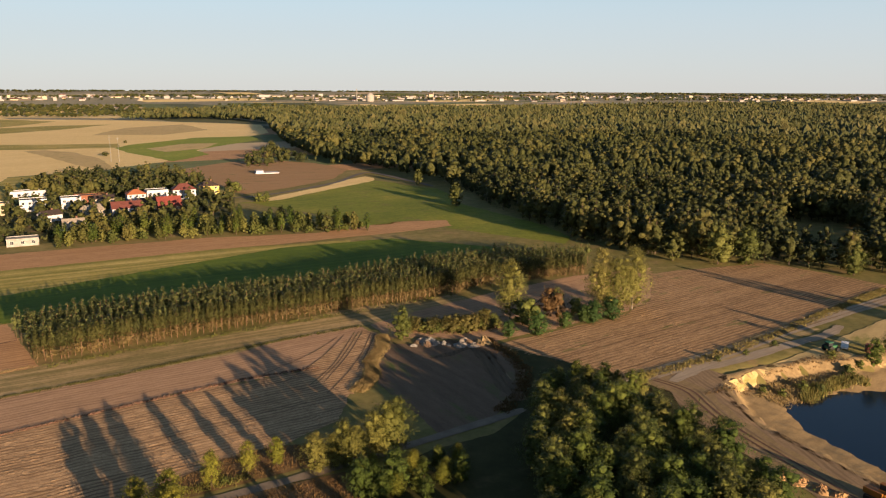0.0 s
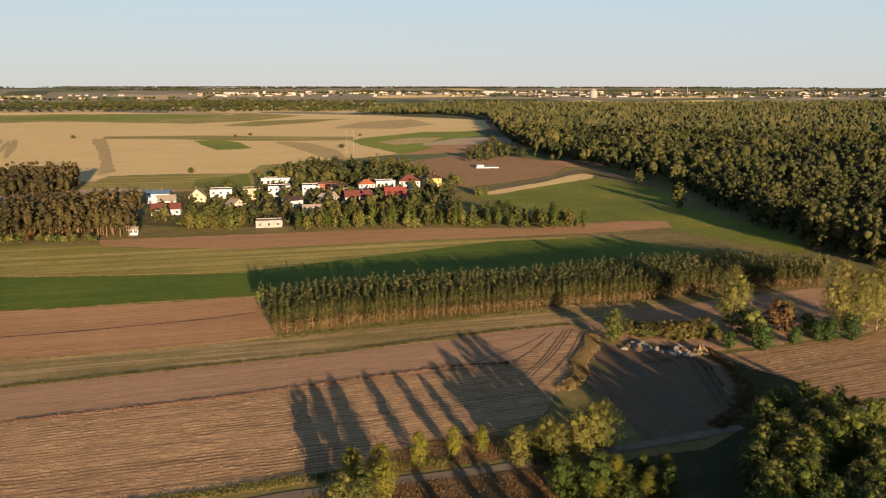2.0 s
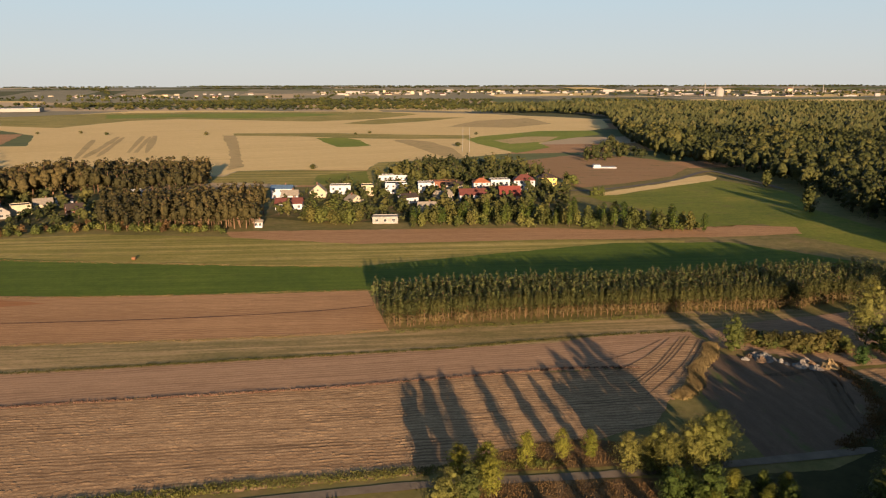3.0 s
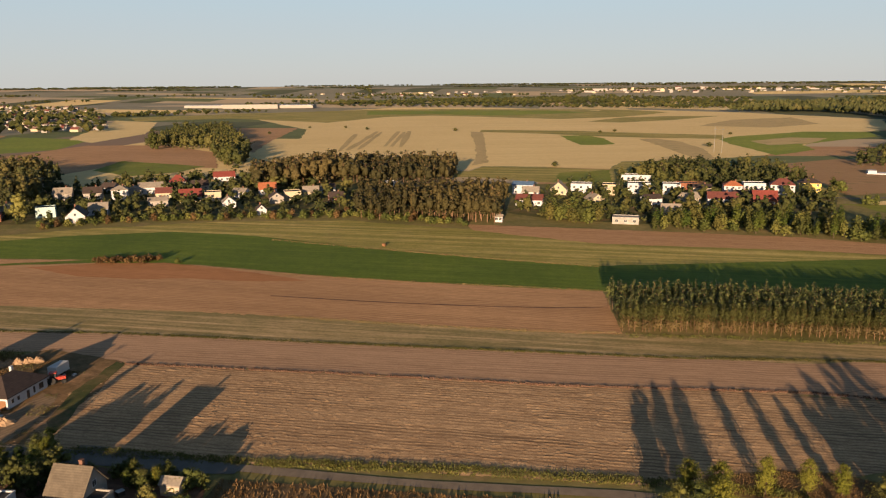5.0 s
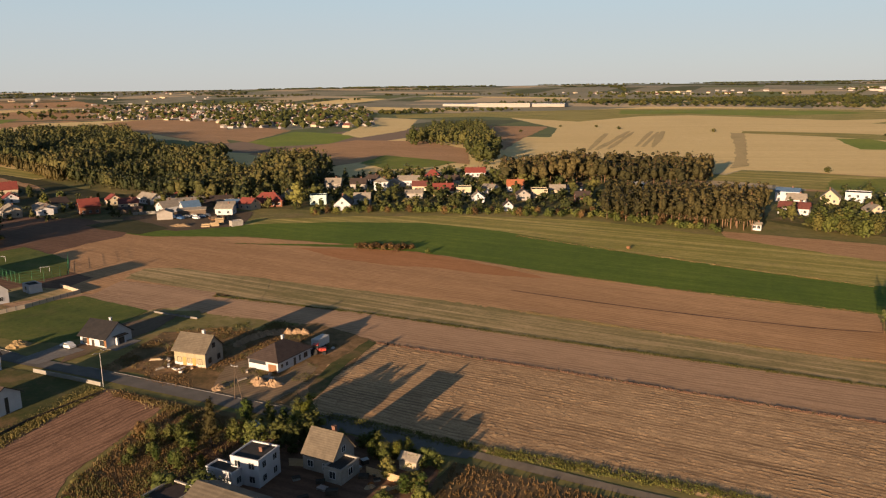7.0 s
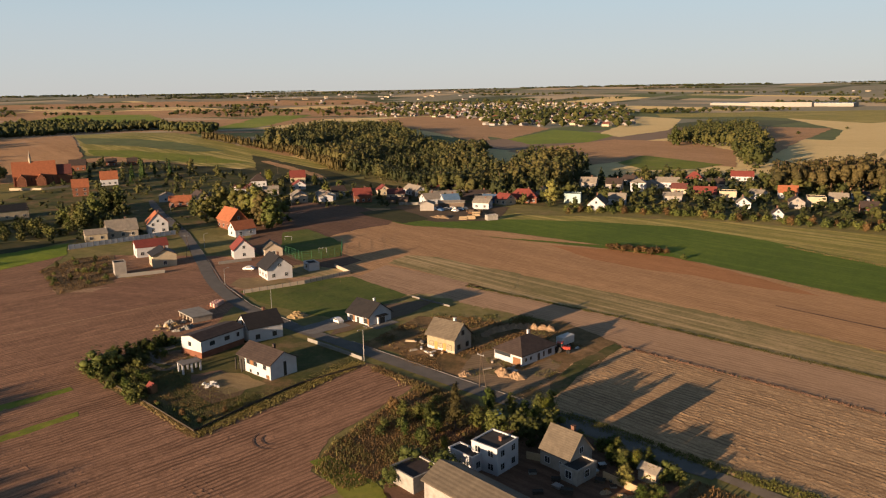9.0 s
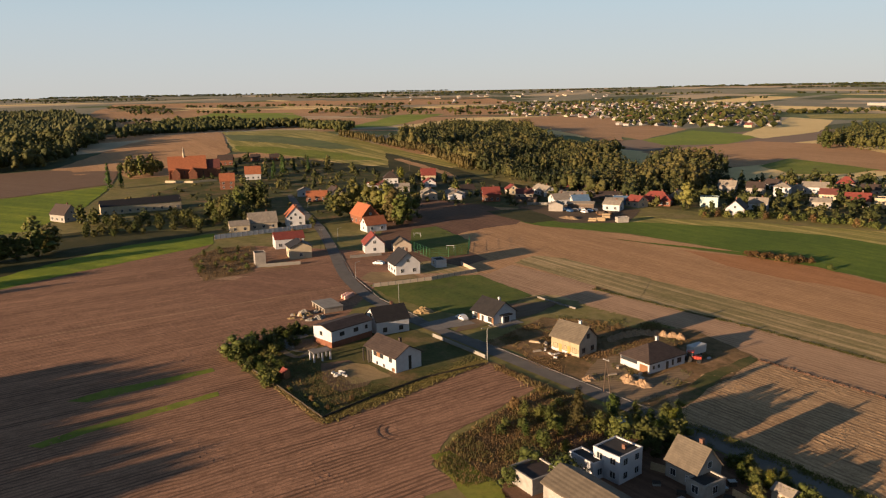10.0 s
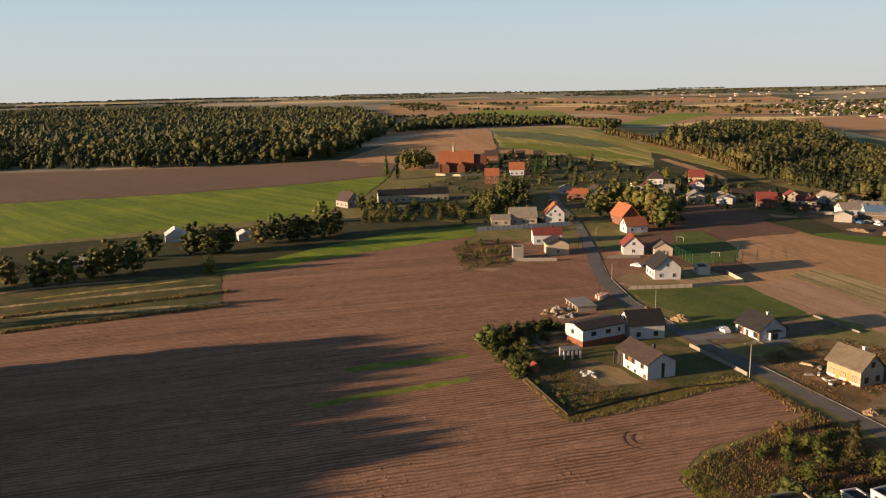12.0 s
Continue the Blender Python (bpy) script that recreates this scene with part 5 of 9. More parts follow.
for k in range(2):
    tree_model(f"brush{k}", "bush", "olive-brown autumn shrub in a hedge", "bush", 4.0, 0.2, 2.1, 110, 6, 0.17, L_BRUSH, BARK, 0.07, 4, seed=95 + k, knobs=9, knob_size=0.6)
tree_model("larch0", "larch_tree", "larch with brown-olive autumn needles", "fir", 9.5, 0.8, 2.5, 200, 9, 0.16, L_LARCH, BARK, 0.15, 8, seed=91, knobs=16, knob_size=0.55)
tree_model("amber0", "broadleaf_tree", "tall tree with brown-olive autumn leaves", "oval", 9.0, 0.6, 3.7, 120, 6, 0.22, L_LARCH, BARK, 0.17, seed=92, knobs=18, knob_size=0.95)
tree_model("yellow0", "broadleaf_tree", "tree turning golden yellow in autumn", "oval", 9.0, 0.8, 3.7, 120, 6, 0.22, L_GOLD, BARK, 0.17, seed=84, knobs=18, knob_size=0.95)
tree_model("poplar0", "poplar_tree", "tall poplar with green leaves", "poplar", 20.0, 1.5, 3.0, 200, 6, 0.34, L_GREEN, BARK, 0.3, 8, seed=86, knobs=16, knob_size=1.0)
tree_model("spruce0", "spruce_tree", "dark pointed spruce in the churchyard", "fir", 14.0, 0.4, 2.6, 150, 4, 0.28, L_FIR, BARK, 0.18, 5, seed=87, knobs=14, knob_size=0.75)

# ---- outlines of the woods ----
FOREST = [(-640.0, 1525.0), (-486.0, 1617.0), (-400.0, 1556.0), (-328.0, 1437.0), (-220.6, 1028.0), (-161.8, 837.0), (-116.0, 706.0), (-90.0, 669.0), (-54.0, 628.0), (8.0, 512.0), (30.0, 425.0), (55.6, 342.7), (66.0, 312.0), (94.8, 291.2), (116.6, 285.7), (135.9, 276.8), (157.8, 266.5), (179.1, 258.6), (1338.0, 2023.4), (1311.3, 2319.9), (874.6, 2447.7), (196.5, 2364.4), (-324.7, 2192.8), (-640.0, 1900.0)]
CLEAR1 = [(152.2, 565.9), (222.4, 553.9), (211.7, 512.1), (164.9, 538.8)]
CLEAR2 = [(148.0, 330.0), (172.0, 385.0), (196.0, 372.0), (186.0, 320.0), (160.0, 296.0), (146.0, 300.0)]
THICKET = [(14.6, 120.1), (17.9, 140.0), (25.3, 148.6), (34.6, 148.7), (43.6, 143.4), (49.9, 131.9), (52.6, 120.3), (52.4, 106.4), (39.1, 91.5), (13.4, 91.3)]
THICKET2 = [(-17.2, 117.9), (-13.8, 120.8), (-6.2, 124.9), (1.8, 127.7), (5.6, 123.0), (3.5, 116.3), (-3.8, 112.6), (-14.5, 110.9)]
SOUTHWOOD = [(-407.5, -770.3), (-546.1, -620.2), (-575.7, -424.4), (-642.3, -324.7), (-734.4, -338.1), (-894.6, -372.6), (-1425.0, -580.8), (-1912.1, -859.8), (-2243.3, -1027.3), (-2075.5, -2321.4), (-1708.0, -3453.8)]
VALLEY = [(-814.4, -52.0), (-743.6, -6.0), (-658.9, 19.0), (-552.0, 42.0), (-517.6, 60.0), (-461.4, 82.0), (-433.7, 100.0), (-412.0, 122.0), (-470.0, 170.0), (-560.0, 214.0), (-700.0, 212.0), (-757.7, 150.0), (-848.1, 132.0), (-1113.9, 134.0), (-1280.0, 108.0), (-1199.1, 30.0), (-901.8, -34.0)]
VALLEY_ROW = [(-903.8, -114.0), (-814.4, -60.0), (-743.6, -14.0), (-658.9, 11.0), (-600.0, 24.0), (-604.0, 31.0), (-662.0, 20.0), (-748.0, -5.0), (-820.0, -51.0), (-909.0, -106.0)]
VALLEY_GAP = [(-835.7, 241.4), (-764.1, 242.2), (-542.1, 141.5), (-576.1, 142.4), (-698.6, 160.0)]
VILLPINE = [(-281.7, 244.2), (-259.3, 257.1), (-236.8, 270.4), (-220.7, 281.8), (-249.0, 318.7), (-303.0, 333.2), (-329.9, 286.2)]
VILLBACK = [(-407.4, 268.9), (-399.0, 326.3), (-345.3, 352.7), (-336.4, 372.5), (-373.4, 425.7), (-425.4, 403.8), (-477.7, 315.9)]
GARDENROW = [(-161.0, 309.3), (-102.3, 338.9), (-35.2, 351.4), (-35.3, 366.4), (-84.2, 371.7), (-125.4, 370.9), (-170.5, 328.4)]
ORCHARD = [(-266.3, 459.0), (-280.2, 582.3), (-211.0, 592.5), (-154.1, 516.9), (-187.1, 473.7), (-246.2, 459.5)]
ORCHARD2 = [(-268.9, 463.1), (-261.3, 552.5), (-194.0, 532.2), (-171.5, 489.7), (-198.0, 464.9), (-231.0, 459.1)]
COPSE = [(-210.3, 294.0), (-183.4, 306.0), (-196.0, 329.1), (-223.1, 326.1)]
HILLCOPSE = [(-800.0, 392.0), (-696.0, 410.0), (-573.0, 345.0), (-518.0, 328.0), (-540.0, 352.0), (-628.0, 412.0), (-839.0, 539.0), (-1000.0, 620.0), (-1020.0, 560.0), (-900.0, 470.0)]
CHURCHTREES = [(-590.0, -228.0), (-604.0, -216.0), (-640.0, -223.0), (-613.0, -251.0)]
BARNTREES = [(-346.8, -161.4), (-375.7, -104.9), (-408.1, -94.7), (-467.6, -104.9), (-450.6, -129.3), (-410.5, -124.4), (-391.7, -178.4)]
HEDGE5 = [(-372.6, 130.3), (-362.0, 162.1), (-319.4, 210.1), (-288.2, 242.4), (-226.3, 264.4), (-233.9, 269.1), (-294.4, 255.2), (-329.4, 216.8), (-371.6, 166.6), (-382.1, 133.8)]
FARLINE1 = [(-1566.9, 1287.2), (-1245.5, 1579.2), (-689.6, 1756.5), (-612.6, 1929.4), (-692.6, 2177.7), (-1335.0, 1957.7), (-1801.2, 1480.1)]
FARLINE2 = [(-1425.2, 1606.7), (-1224.7, 1826.1), (-796.0, 2049.2), (-883.9, 2276.6), (-1397.2, 2085.2), (-1611.1, 1818.1)]
HILLWOOD = [(-869.5, -354.8), (-1274.2, -354.2), (-1366.3, -235.7), (-911.4, -104.8), (-1249.5, -126.4), (-1555.5, -291.1), (-1670.6, -543.4), (-1421.7, -555.6)]
BANK = [(-168.0, 627.9), (-191.1, 859.4), (-142.0, 733.4), (-67.0, 631.4), (-116.0, 705.2)]


def band(spots, lo, hi):
    r = np.hypot(spots[:, 0], spots[:, 1])
    return spots[(r >= lo) & (r < hi)]


def without(spots, *polys):
    for q in polys:
        spots = spots[~inside(spots, q)]
    return spots


MIXED = (W_FOREST, BARK)
PINES = (W_PINE, PINE_BARK)
# main wood
s = without(band(scatter(FOREST, 7.0, 1), 0, 520), CLEAR1, CLEAR2)
wood("wood", "mixed wood of dark green and olive trees", s, ("oval", "oval", "poplar", "oval", "oval", "pine"), 13.5, MIXED, 1, 40, 3, 0.4, 0.9, 0.2, 0.28, 0.28, 0.25, 0, 9, 1.25, 0.55)
s = without(band(scatter(FOREST, 8.2, 2, 0.55), 520, 1000), CLEAR1)
wood("wood", "mixed wood of dark green and olive trees", s, ("oval", "pine", "oval"), 14, MIXED, 2, 18, 1, 0.75, 0.85, 0, 0.26, 0.26, 0.2, 0, 2, 1.8, 0.72)
s = band(scatter(FOREST, 9.6, 3, 0.55), 1000, 2600)
wood("wood", "distant dark pine forest", s, ("oval", "pine"), 15, PINES, 3, crown=0.8, girth=0, spread=0.30, vary=0.25, knobs=0, drift_=0.35)
# woods south of the church hill
s = band(scatter(SOUTHWOOD, 9.2, 4), 0, 1000)
wood("wood", "dark wood beyond the brown field", s, ("oval", "oval", "bush"), 12.5, MIXED, 4, 24, 1, 0.75, 0.9, 0, 0.33, 0.36, knobs=3, knob_size=1.8, inner=0.66, drift_=0.6)
s = band(scatter(SOUTHWOOD, 12, 5, 0.55), 1000, 3000)
wood("wood", "distant dark forest", s, ("oval", "pine"), 16, PINES, 5, crown=0.8, girth=0, spread=0.34, vary=0.28, knobs=0)
# valley wood behind the village
s = without(scatter(VALLEY, 6.8, 6, 0.5), VALLEY_GAP)
wood("wood", "valley wood turning olive and brown", band(s, 0, 720), ("oval", "poplar", "oval"), 11.0, (W_OLIVE, BARK), 6, 26, 2, 0.5, 0.95, 0.14, 0.25, 0.3, 0.3, knobs=6, knob_size=0.95, inner=0.6, drift_=0.5)
wood("wood", "valley wood turning olive and brown", band(s, 720, 1400), ("oval", "poplar"), 11.0, (W_OLIVE, BARK), 7, 12, 1, 0.7, 0.95, 0, 0.27, 0.3, 0.3, knobs=3, knob_size=1.3, inner=0.66, drift_=0.5)
wood("tree_belt", "even brown row of young trees along the valley", scatter(VALLEY_ROW, 3.6, 8), ("oval", "poplar"), 8.5, (L_LARCH, BARK), 8, 14, 1, 0.5, 0.96, 0, 0.22, 0.12, 0.2, knobs=3, knob_size=0.9, inner=0.66, drift_=0.15)
s = scatter(VILLPINE, 4.6, 9)
wood("pine_grove", "tall pine grove with reddish trunks", s, ("poplar", "oval", "pine"), 12.0, (W_GROVE, PINE_BARK), 9, 30, 2, 0.42, 0.74, 0.2, 0.20, 0.22, knobs=6, knob_size=0.85)
s = scatter(VILLBACK, 6.0, 10)
wood("pine_grove", "pine grove behind the village houses", s, ("poplar", "oval", "pine"), 14, (W_GROVE, PINE_BARK), 10, 26, 2, 0.45, 0.85, 0.2, 0.24, 0.24, knobs=4, knob_size=1.3)
s = scatter(HILLWOOD, 12, 11)
wood("wood", "dark wood along the brow of the hill", s, ("oval",), 12, MIXED, 11, crown=0.92, girth=0, spread=0.4, knobs=2, knob_size=2.2, inner=0.8)
for q, gap, sd in ((FARLINE1, 26, 12), (FARLINE2, 22, 13)):
    wood("tree_belt", "long belt of trees on the horizon", scatter(q, gap, sd), ("oval",), 10, (W_FOREST, BARK), sd, crown=0.95, girth=0, spread=0.6, knobs=0)
for q, gap, sd, hh in ((ORCHARD, 10, 24, 8.5), (ORCHARD2, 10, 25, 8.5), (HILLCOPSE, 10, 27, 12), (BANK, 11, 31, 8.5)):
    wood("tree_belt", "garden trees and scrub on the slope above the village", scatter(q, gap, sd), ("oval", "oval", "bush") if hh < 10 else ("oval",), hh, MIXED, sd, 16, 2, 0.4, 0.93, 0.18, 0.4 if hh < 10 else 0.30, 0.3, knobs=7, knob_size=hh * 0.1)
# pine plantation: the front row is of single trees, the rest one stand
FRONT = [(-97, 176), (-72, 195), (-31, 221), (3, 241), (12, 251), (39, 264), (52, 269)]
BLOCK_Q = FRONT + [(56, 288), (25, 283), (-9, 269), (-47, 238), (-94, 213), (-114, 195)]
s = scatter([(x - 0.8, y + 1.2) for x, y in FRONT] + BLOCK_Q[7:], 2.2, 20, 0.3)
wood("pine_plantation", "even-aged block of dark green planted pines", s, ("pine",), 8.2, (W_YPINE, PINE_BARK), 20, 32, 4, 0.2, 0.62, 0.085, 0.15, 0.1, knobs=4, knob_size=0.42, inner=0.5, drift_=0.12)
u0 = 0
for (ax, ay), (bx, by) in zip(FRONT, FRONT[1:]):
    n = int(math.hypot(bx - ax, by - ay) / 1.35)
    for k in range(n):
        u0 += 1
        x, y = ax + (bx - ax) * k / n, ay + (by - ay) * k / n
        plant(f"pine{u0 % 3}", x + 0.5 * math.sin(u0 * 5.1), y + 0.5 * math.sin(u0 * 3.7), 0.9 + 0.18 * ((u0 * 7) % 10) / 10, group="front row of the pine plantation")
# thicket between the lane and the lake
s = scatter(THICKET, 4.7, 21)
for k, (x, y) in enumerate(s):
    plant(("olive0", "green1", "green2", "olive1", "green0", "olive2", "green1", "olive1")[(k * 5 + int(x * 7)) % 8], x, y, 0.75 + 0.35 * ((k * 13) % 10) / 10, group="thicket trees")
for k, (x, y) in enumerate(scatter([(19.0, 150.0), (17.5, 159.0), (24.0, 166.0), (36.0, 166.0), (44.0, 160.0), (47.0, 149.0)], 4.4, 24)):
    plant((f"olive{k % 3}", f"bush{k % 3}", f"green{k % 3}", f"willow{k % 3}")[k % 4], x, y, (0.55, 1.2, 0.6, 0.5)[k % 4] + 0.2 * ((k * 13) % 10) / 10, group="thicket trees")
for k, (x, y) in enumerate(scatter(THICKET2, 3.2, 22)):
    plant((f"green{k % 3}", f"lime{k % 3}")[k % 2], x, y, (0.38, 0.55)[k % 2] + 0.2 * ((k * 13) % 10) / 10, group="thicket trees")
for k, (x, y) in enumerate(scatter(GARDENROW, 5.6, 23)):
    plant((f"dark{k % 3}", "poplar0", f"village{k % 3}", f"bush{k % 3}")[k % 4], x, y, (0.85, 0.42, 0.75, 1.2)[k % 4] * (0.8 + 0.5 * ((k * 7) % 10) / 10), group="garden trees", wide=(0.85, 1.3, 0.9, 1.0)[k % 4])
for q, gap, sd in ((COPSE, 6, 26), (CHURCHTREES, 9, 28), (BARNTREES, 7.0, 29)):
    for k, (x, y) in enumerate(scatter(q, gap, sd)):
        plant((f"dark{k % 3}", f"village{(k + 1) % 3}", f"dark{(k + 2) % 3}")[k % 3], x, y, (0.34 if sd > 28 else 0.75) + 0.3 * ((k * 7 + sd) % 10) / 10, group="village trees", wide=1.3 if sd > 28 else 1.1)
for k, (x, y) in enumerate(scatter(HEDGE5, 4.5, 32)):
    plant((f"bush{k % 3}", "rust0")[k % 5 == 0], x, y, 0.8 + 0.4 * ((k * 7) % 10) / 10, group="hedge bushes")
SINGLE_TREES = [
    ("lime1", -559.1, -24.6, 1.4),
    ("village1", -472.3, 12.7, 1.0),
    ("village0", -483.6, 21.4, 0.95),
    ("dark1", -370.0, -60.0, 0.6),
    ("dark2", -449.6, -109.5, 1.3),
    ("yellow0", -401.6, -109.5, 1.15),
    ("village2", -411.4, -121.4, 0.9),
    ("dark0", -450.7, -102.8, 1.35),
    ("spruce0", -593.0, -117.3, 1.1),
    ("spruce0", -593.1, -97.5, 1.0),
    ("dark1", -386.7, -172.8, 1.0),
    ("dark0", -383.3, -161.2, 0.8),
    ("village1", -397.0, -151.6, 0.75),
    ("dark2", -415.7, -57.4, 1.2),
    ("village0", -347.4, -183.8, 1.3),
    ("dark1", -391.3, -181.7, 1.1),
    ("dark2", -481.4, -30.8, 1.0),
    ("dark0", -528.3, 6.9, 0.9),
    # next six stand out of view, added to shade the ground by the thicket
    ("green0", -14.0, 92.0, 0.62),
    ("green1", -8.0, 90.0, 0.68),
    ("olive0", -2.0, 91.0, 0.66),
    ("green2", 4.0, 92.0, 0.72),
    ("olive1", 10.0, 90.0, 0.7),
    ("green0", -20.0, 88.0, 0.55),
    ("larch0", -135.6, 26.0, 1.0),
    ("lime1", -128.6, 22.6, 0.42),
    ("bush2", -117.5, 11.4, 1.1),
    ("willow0", -138.2, 43.7, 0.55),
    ("green1", -140.4, 46.7, 0.5),
    ("lime0", -33.3, 121.6, 1.02),
    ("lime1", -29.0, 124.5, 0.93),
    ("lime2", -38.3, 117.2, 1.08),
    ("lime0", -42.7, 109.8, 1.16),
    ("lime1", -47.1, 108.1, 1.09),
    ("willow0", -21.8, 122.6, 0.82),
    ("willow1", -17.2, 124.7, 0.95),
    ("willow1", -12.4, 126.9, 1.02),
    ("willow2", -8.2, 132.4, 1.07),
    ("willow0", -15.1, 123.7, 0.9),
    ("willow2", -10.0, 129.5, 1.1),
    ("willow2", -19.0, 123.7, 0.72),
    ("green1", -13.1, 114.2, 0.77),
    ("green2", -7.7, 116.1, 0.84),
    ("olive0", -10.7, 194.1, 1.03),
    ("birch0", 19.3, 213.3, 1.06),
    ("birch1", 47.4, 223.5, 1.10),
    ("birch0", 57.0, 223.7, 1.16),
    ("birch1", 51.7, 221.2, 0.98),
    ("fir0", 17.6, 196.8, 0.91),
    ("fir0", 25.5, 199.3, 1.33),
    ("fir0", 34.1, 205.4, 0.91),
    ("fir0", 42.7, 209.8, 1.33),
    ("fir0", 48.4, 213.7, 1.35),
    ("rust0", 31.6, 216.3, 2.13),
    ("bush1", 23.3, 207.9, 2.47),
    ("olive1", 34.5, 225.2, 0.73),
    ("bush0", 39.0, 216.4, 1.82),
    ("fir0", 40.3, 209.7, 1.06),
    ("dark0", 7.3, 431.4, 1.53),
    ("dark1", -17.3, 530.0, 1.21),
    ("dark0", -138.4, 493.6, 0.9),
    ("bush1", -132.5, 488.6, 2.2),
    ("olive1", -103.0, 446.0, 0.7),
    ("bush0", -107.0, 446.0, 1.8),
    ("olive0", 104.4, 285.5, 1.88),
    ("olive1", 115.2, 285.6, 1.64),
    ("olive2", 146.9, 268.0, 1.32),
    ("dark1", 88.9, 291.1, 1.28),
    ("olive0", -236.0, -172.5, 0.83),
    ("bush0", -183.9, -50.9, 1.88),
    ("bush1", -185.7, -47.6, 1.53),
    ("dark0", -189.3, -43.2, 0.57),
    ("dark0", -400.7, -43.3, 2.15),
    ("amber0", -374.7, -20.9, 1.9),
    ("village2", -367.0, -16.5, 1.75),
    ("dark2", -396.0, -49.5, 1.7),
    ("village1", -381.4, -14.3, 1.9),
    ("dark1", -393.0, -31.0, 2.2),
    ("village0", -386.0, -24.0, 2.1),
    ("village2", -424.3, -39.5, 1.52),
    ("amber0", -404.6, -113.0, 1.2),
    ("village0", -412.0, -118.0, 1.0),
    ("dark0", -450.0, -108.0, 1.4),
    ("village1", -460.0, -105.0, 1.4),
    ("spruce0", -524.0, -222.0, 1.3),
    ("spruce0", -530.0, -216.0, 1.15),
    ("dark1", -583.1, -229.0, 1.9),
    ("dark2", -592.4, -216.8, 1.9),
    ("village2", -594.6, -225.5, 1.8),
    ("spruce0", -585.0, -122.0, 0.9),
    ("spruce0", -592.0, -116.0, 1.0),
    ("spruce0", -598.0, -109.0, 0.85),
    ("spruce0", -560.0, -118.0, 0.8),
    ("amber0", -452.0, -106.2, 1.27),
    ("village1", -432.7, -111.1, 1.39),
    ("dark2", -396.1, -107.7, 1.43),
    ("yellow0", -405.5, 133.8, 1.51),
    ("dark0", -749.3, 381.7, 2.40),
    ("dark2", -553.7, 344.4, 2.07),
    ("olive2", -141.5, 21.4, 0.4),
    ("olive1", -130.5, 19.1, 0.42),
    ("bush1", -122.1, 15.2, 1.41),
    ("bush2", -118.5, 20.5, 1.56),
    ("green1", -132.1, 41.3, 0.57),
    ("bush0", -132.8, 44.8, 1.34),
    ("bush2", -133.1, 33.3, 1.53),
    ("green2", -114.2, 53.4, 0.34),
    ("bush1", -109.4, 57.0, 1.09),
    ("bush0", -116.5, 50.4, 0.69),
    ("olive0", -136.0, 30.2, 0.52),
    ("rust0", -148.1, 15.4, 0.7),
    ("bush2", -139.8, 12.7, 0.6),
    ("bush0", -261.0, 137.9, 0.66),
    ("rust0", -279.0, 121.4, 0.60),
    ("rust0", -275.1, 125.3, 0.60),
    ("rust0", -270.3, 128.7, 0.66),
    ("rust0", -283.4, 118.5, 0.50),
    ("olive1", -44.4, 98.0, 0.85),
    ("olive2", -41.7, 100.2, 0.86),
    ("lime0", -40.4, 105.2, 1.15),
    ("olive0", -44.1, 95.2, 0.85),
    ("bush1", -36.5, 118.3, 0.4),
    ("olive2", -137.4, 43.1, 0.55),
    ("lime1", -136.1, 44.7, 0.8),
    ("dark0", -127.3, 41.4, 0.72),
    ("dark1", -125.5, 38.2, 0.66),
    ("dark2", -129.0, 37.0, 0.7),
    ("olive0", -113.6, 50.7, 0.4),
    ("lime2", -114.2, 53.4, 0.55),
    ("green1", -120.6, 51.0, 0.3),
    ("bush1", -117.0, 52.0, 0.8),
    ("yellow0", -108.5, 49.0, 0.45),
    ("bush0", 96.3, 181.5, 0.73),
    ("green0", 106.6, 180.9, 0.80),
    ("olive0", 113.2, 185.3, 0.73),
    ("bush1", 102.4, 179.4, 0.72),
    ("bush2", 82.9, 167.1, 0.81),
    ("bush0", 77.1, 164.4, 0.62),
    ("bush1", 72.7, 164.8, 0.54),
    ("bush2", 86.7, 166.6, 0.77),
    ("bush0", 98.0, 176.2, 0.85),
    ("bush1", 67.2, 178.6, 0.48),
    ("bush2", 76.0, 183.6, 0.49),
    ("bush0", 86.0, 190.6, 0.51),
]
ROW_OF_TREES = [(-203.4, -233.1), (-204.3, -219.7), (-209.9, -213.9), (-220.0, -211.8), (-225.3, -208.8), (-231.3, -203.6), (-255.5, -214.6), (-263.6, -199.3), (-267.2, -193.6), (-272.7, -190.4), (-291.3, -185.4), (-297.7, -180.6), (-301.8, -174.4), (-305.6, -169.3), (-312.4, -164.2), (-319.8, -163.0), (-190.0, -238.6), (-183.5, -248.9)]
for k, (x, y) in enumerate(ROW_OF_TREES):
    plant((f"dark{k % 3}", f"dark{(k + 1) % 3}", f"village{k % 3}")[k % 3], x, y, 1.2 + 0.4 * ((k * 7) % 10) / 10, group="tree row along the field", wide=1.25)
for k, (x, y) in enumerate([(-920.7, 711.9), (-878.4, 744.5), (-821.6, 736.2), (-698.7, 784.1), (-523.0, 865.1), (-519.8, 895.8), (-341.7, 500.7), (-326.1, 745.3), (-380.4, 927.2), (-858.2, 597.1)]):
    plant(f"dark{k % 3}", x, y, 0.38 + 0.05 * (k % 4), wide=2.1)
for key, x, y, sc in SINGLE_TREES:
    plant(key, x, y, sc, wide=0.8 if key[:4] == "lime" and y > 115 else 1.0)

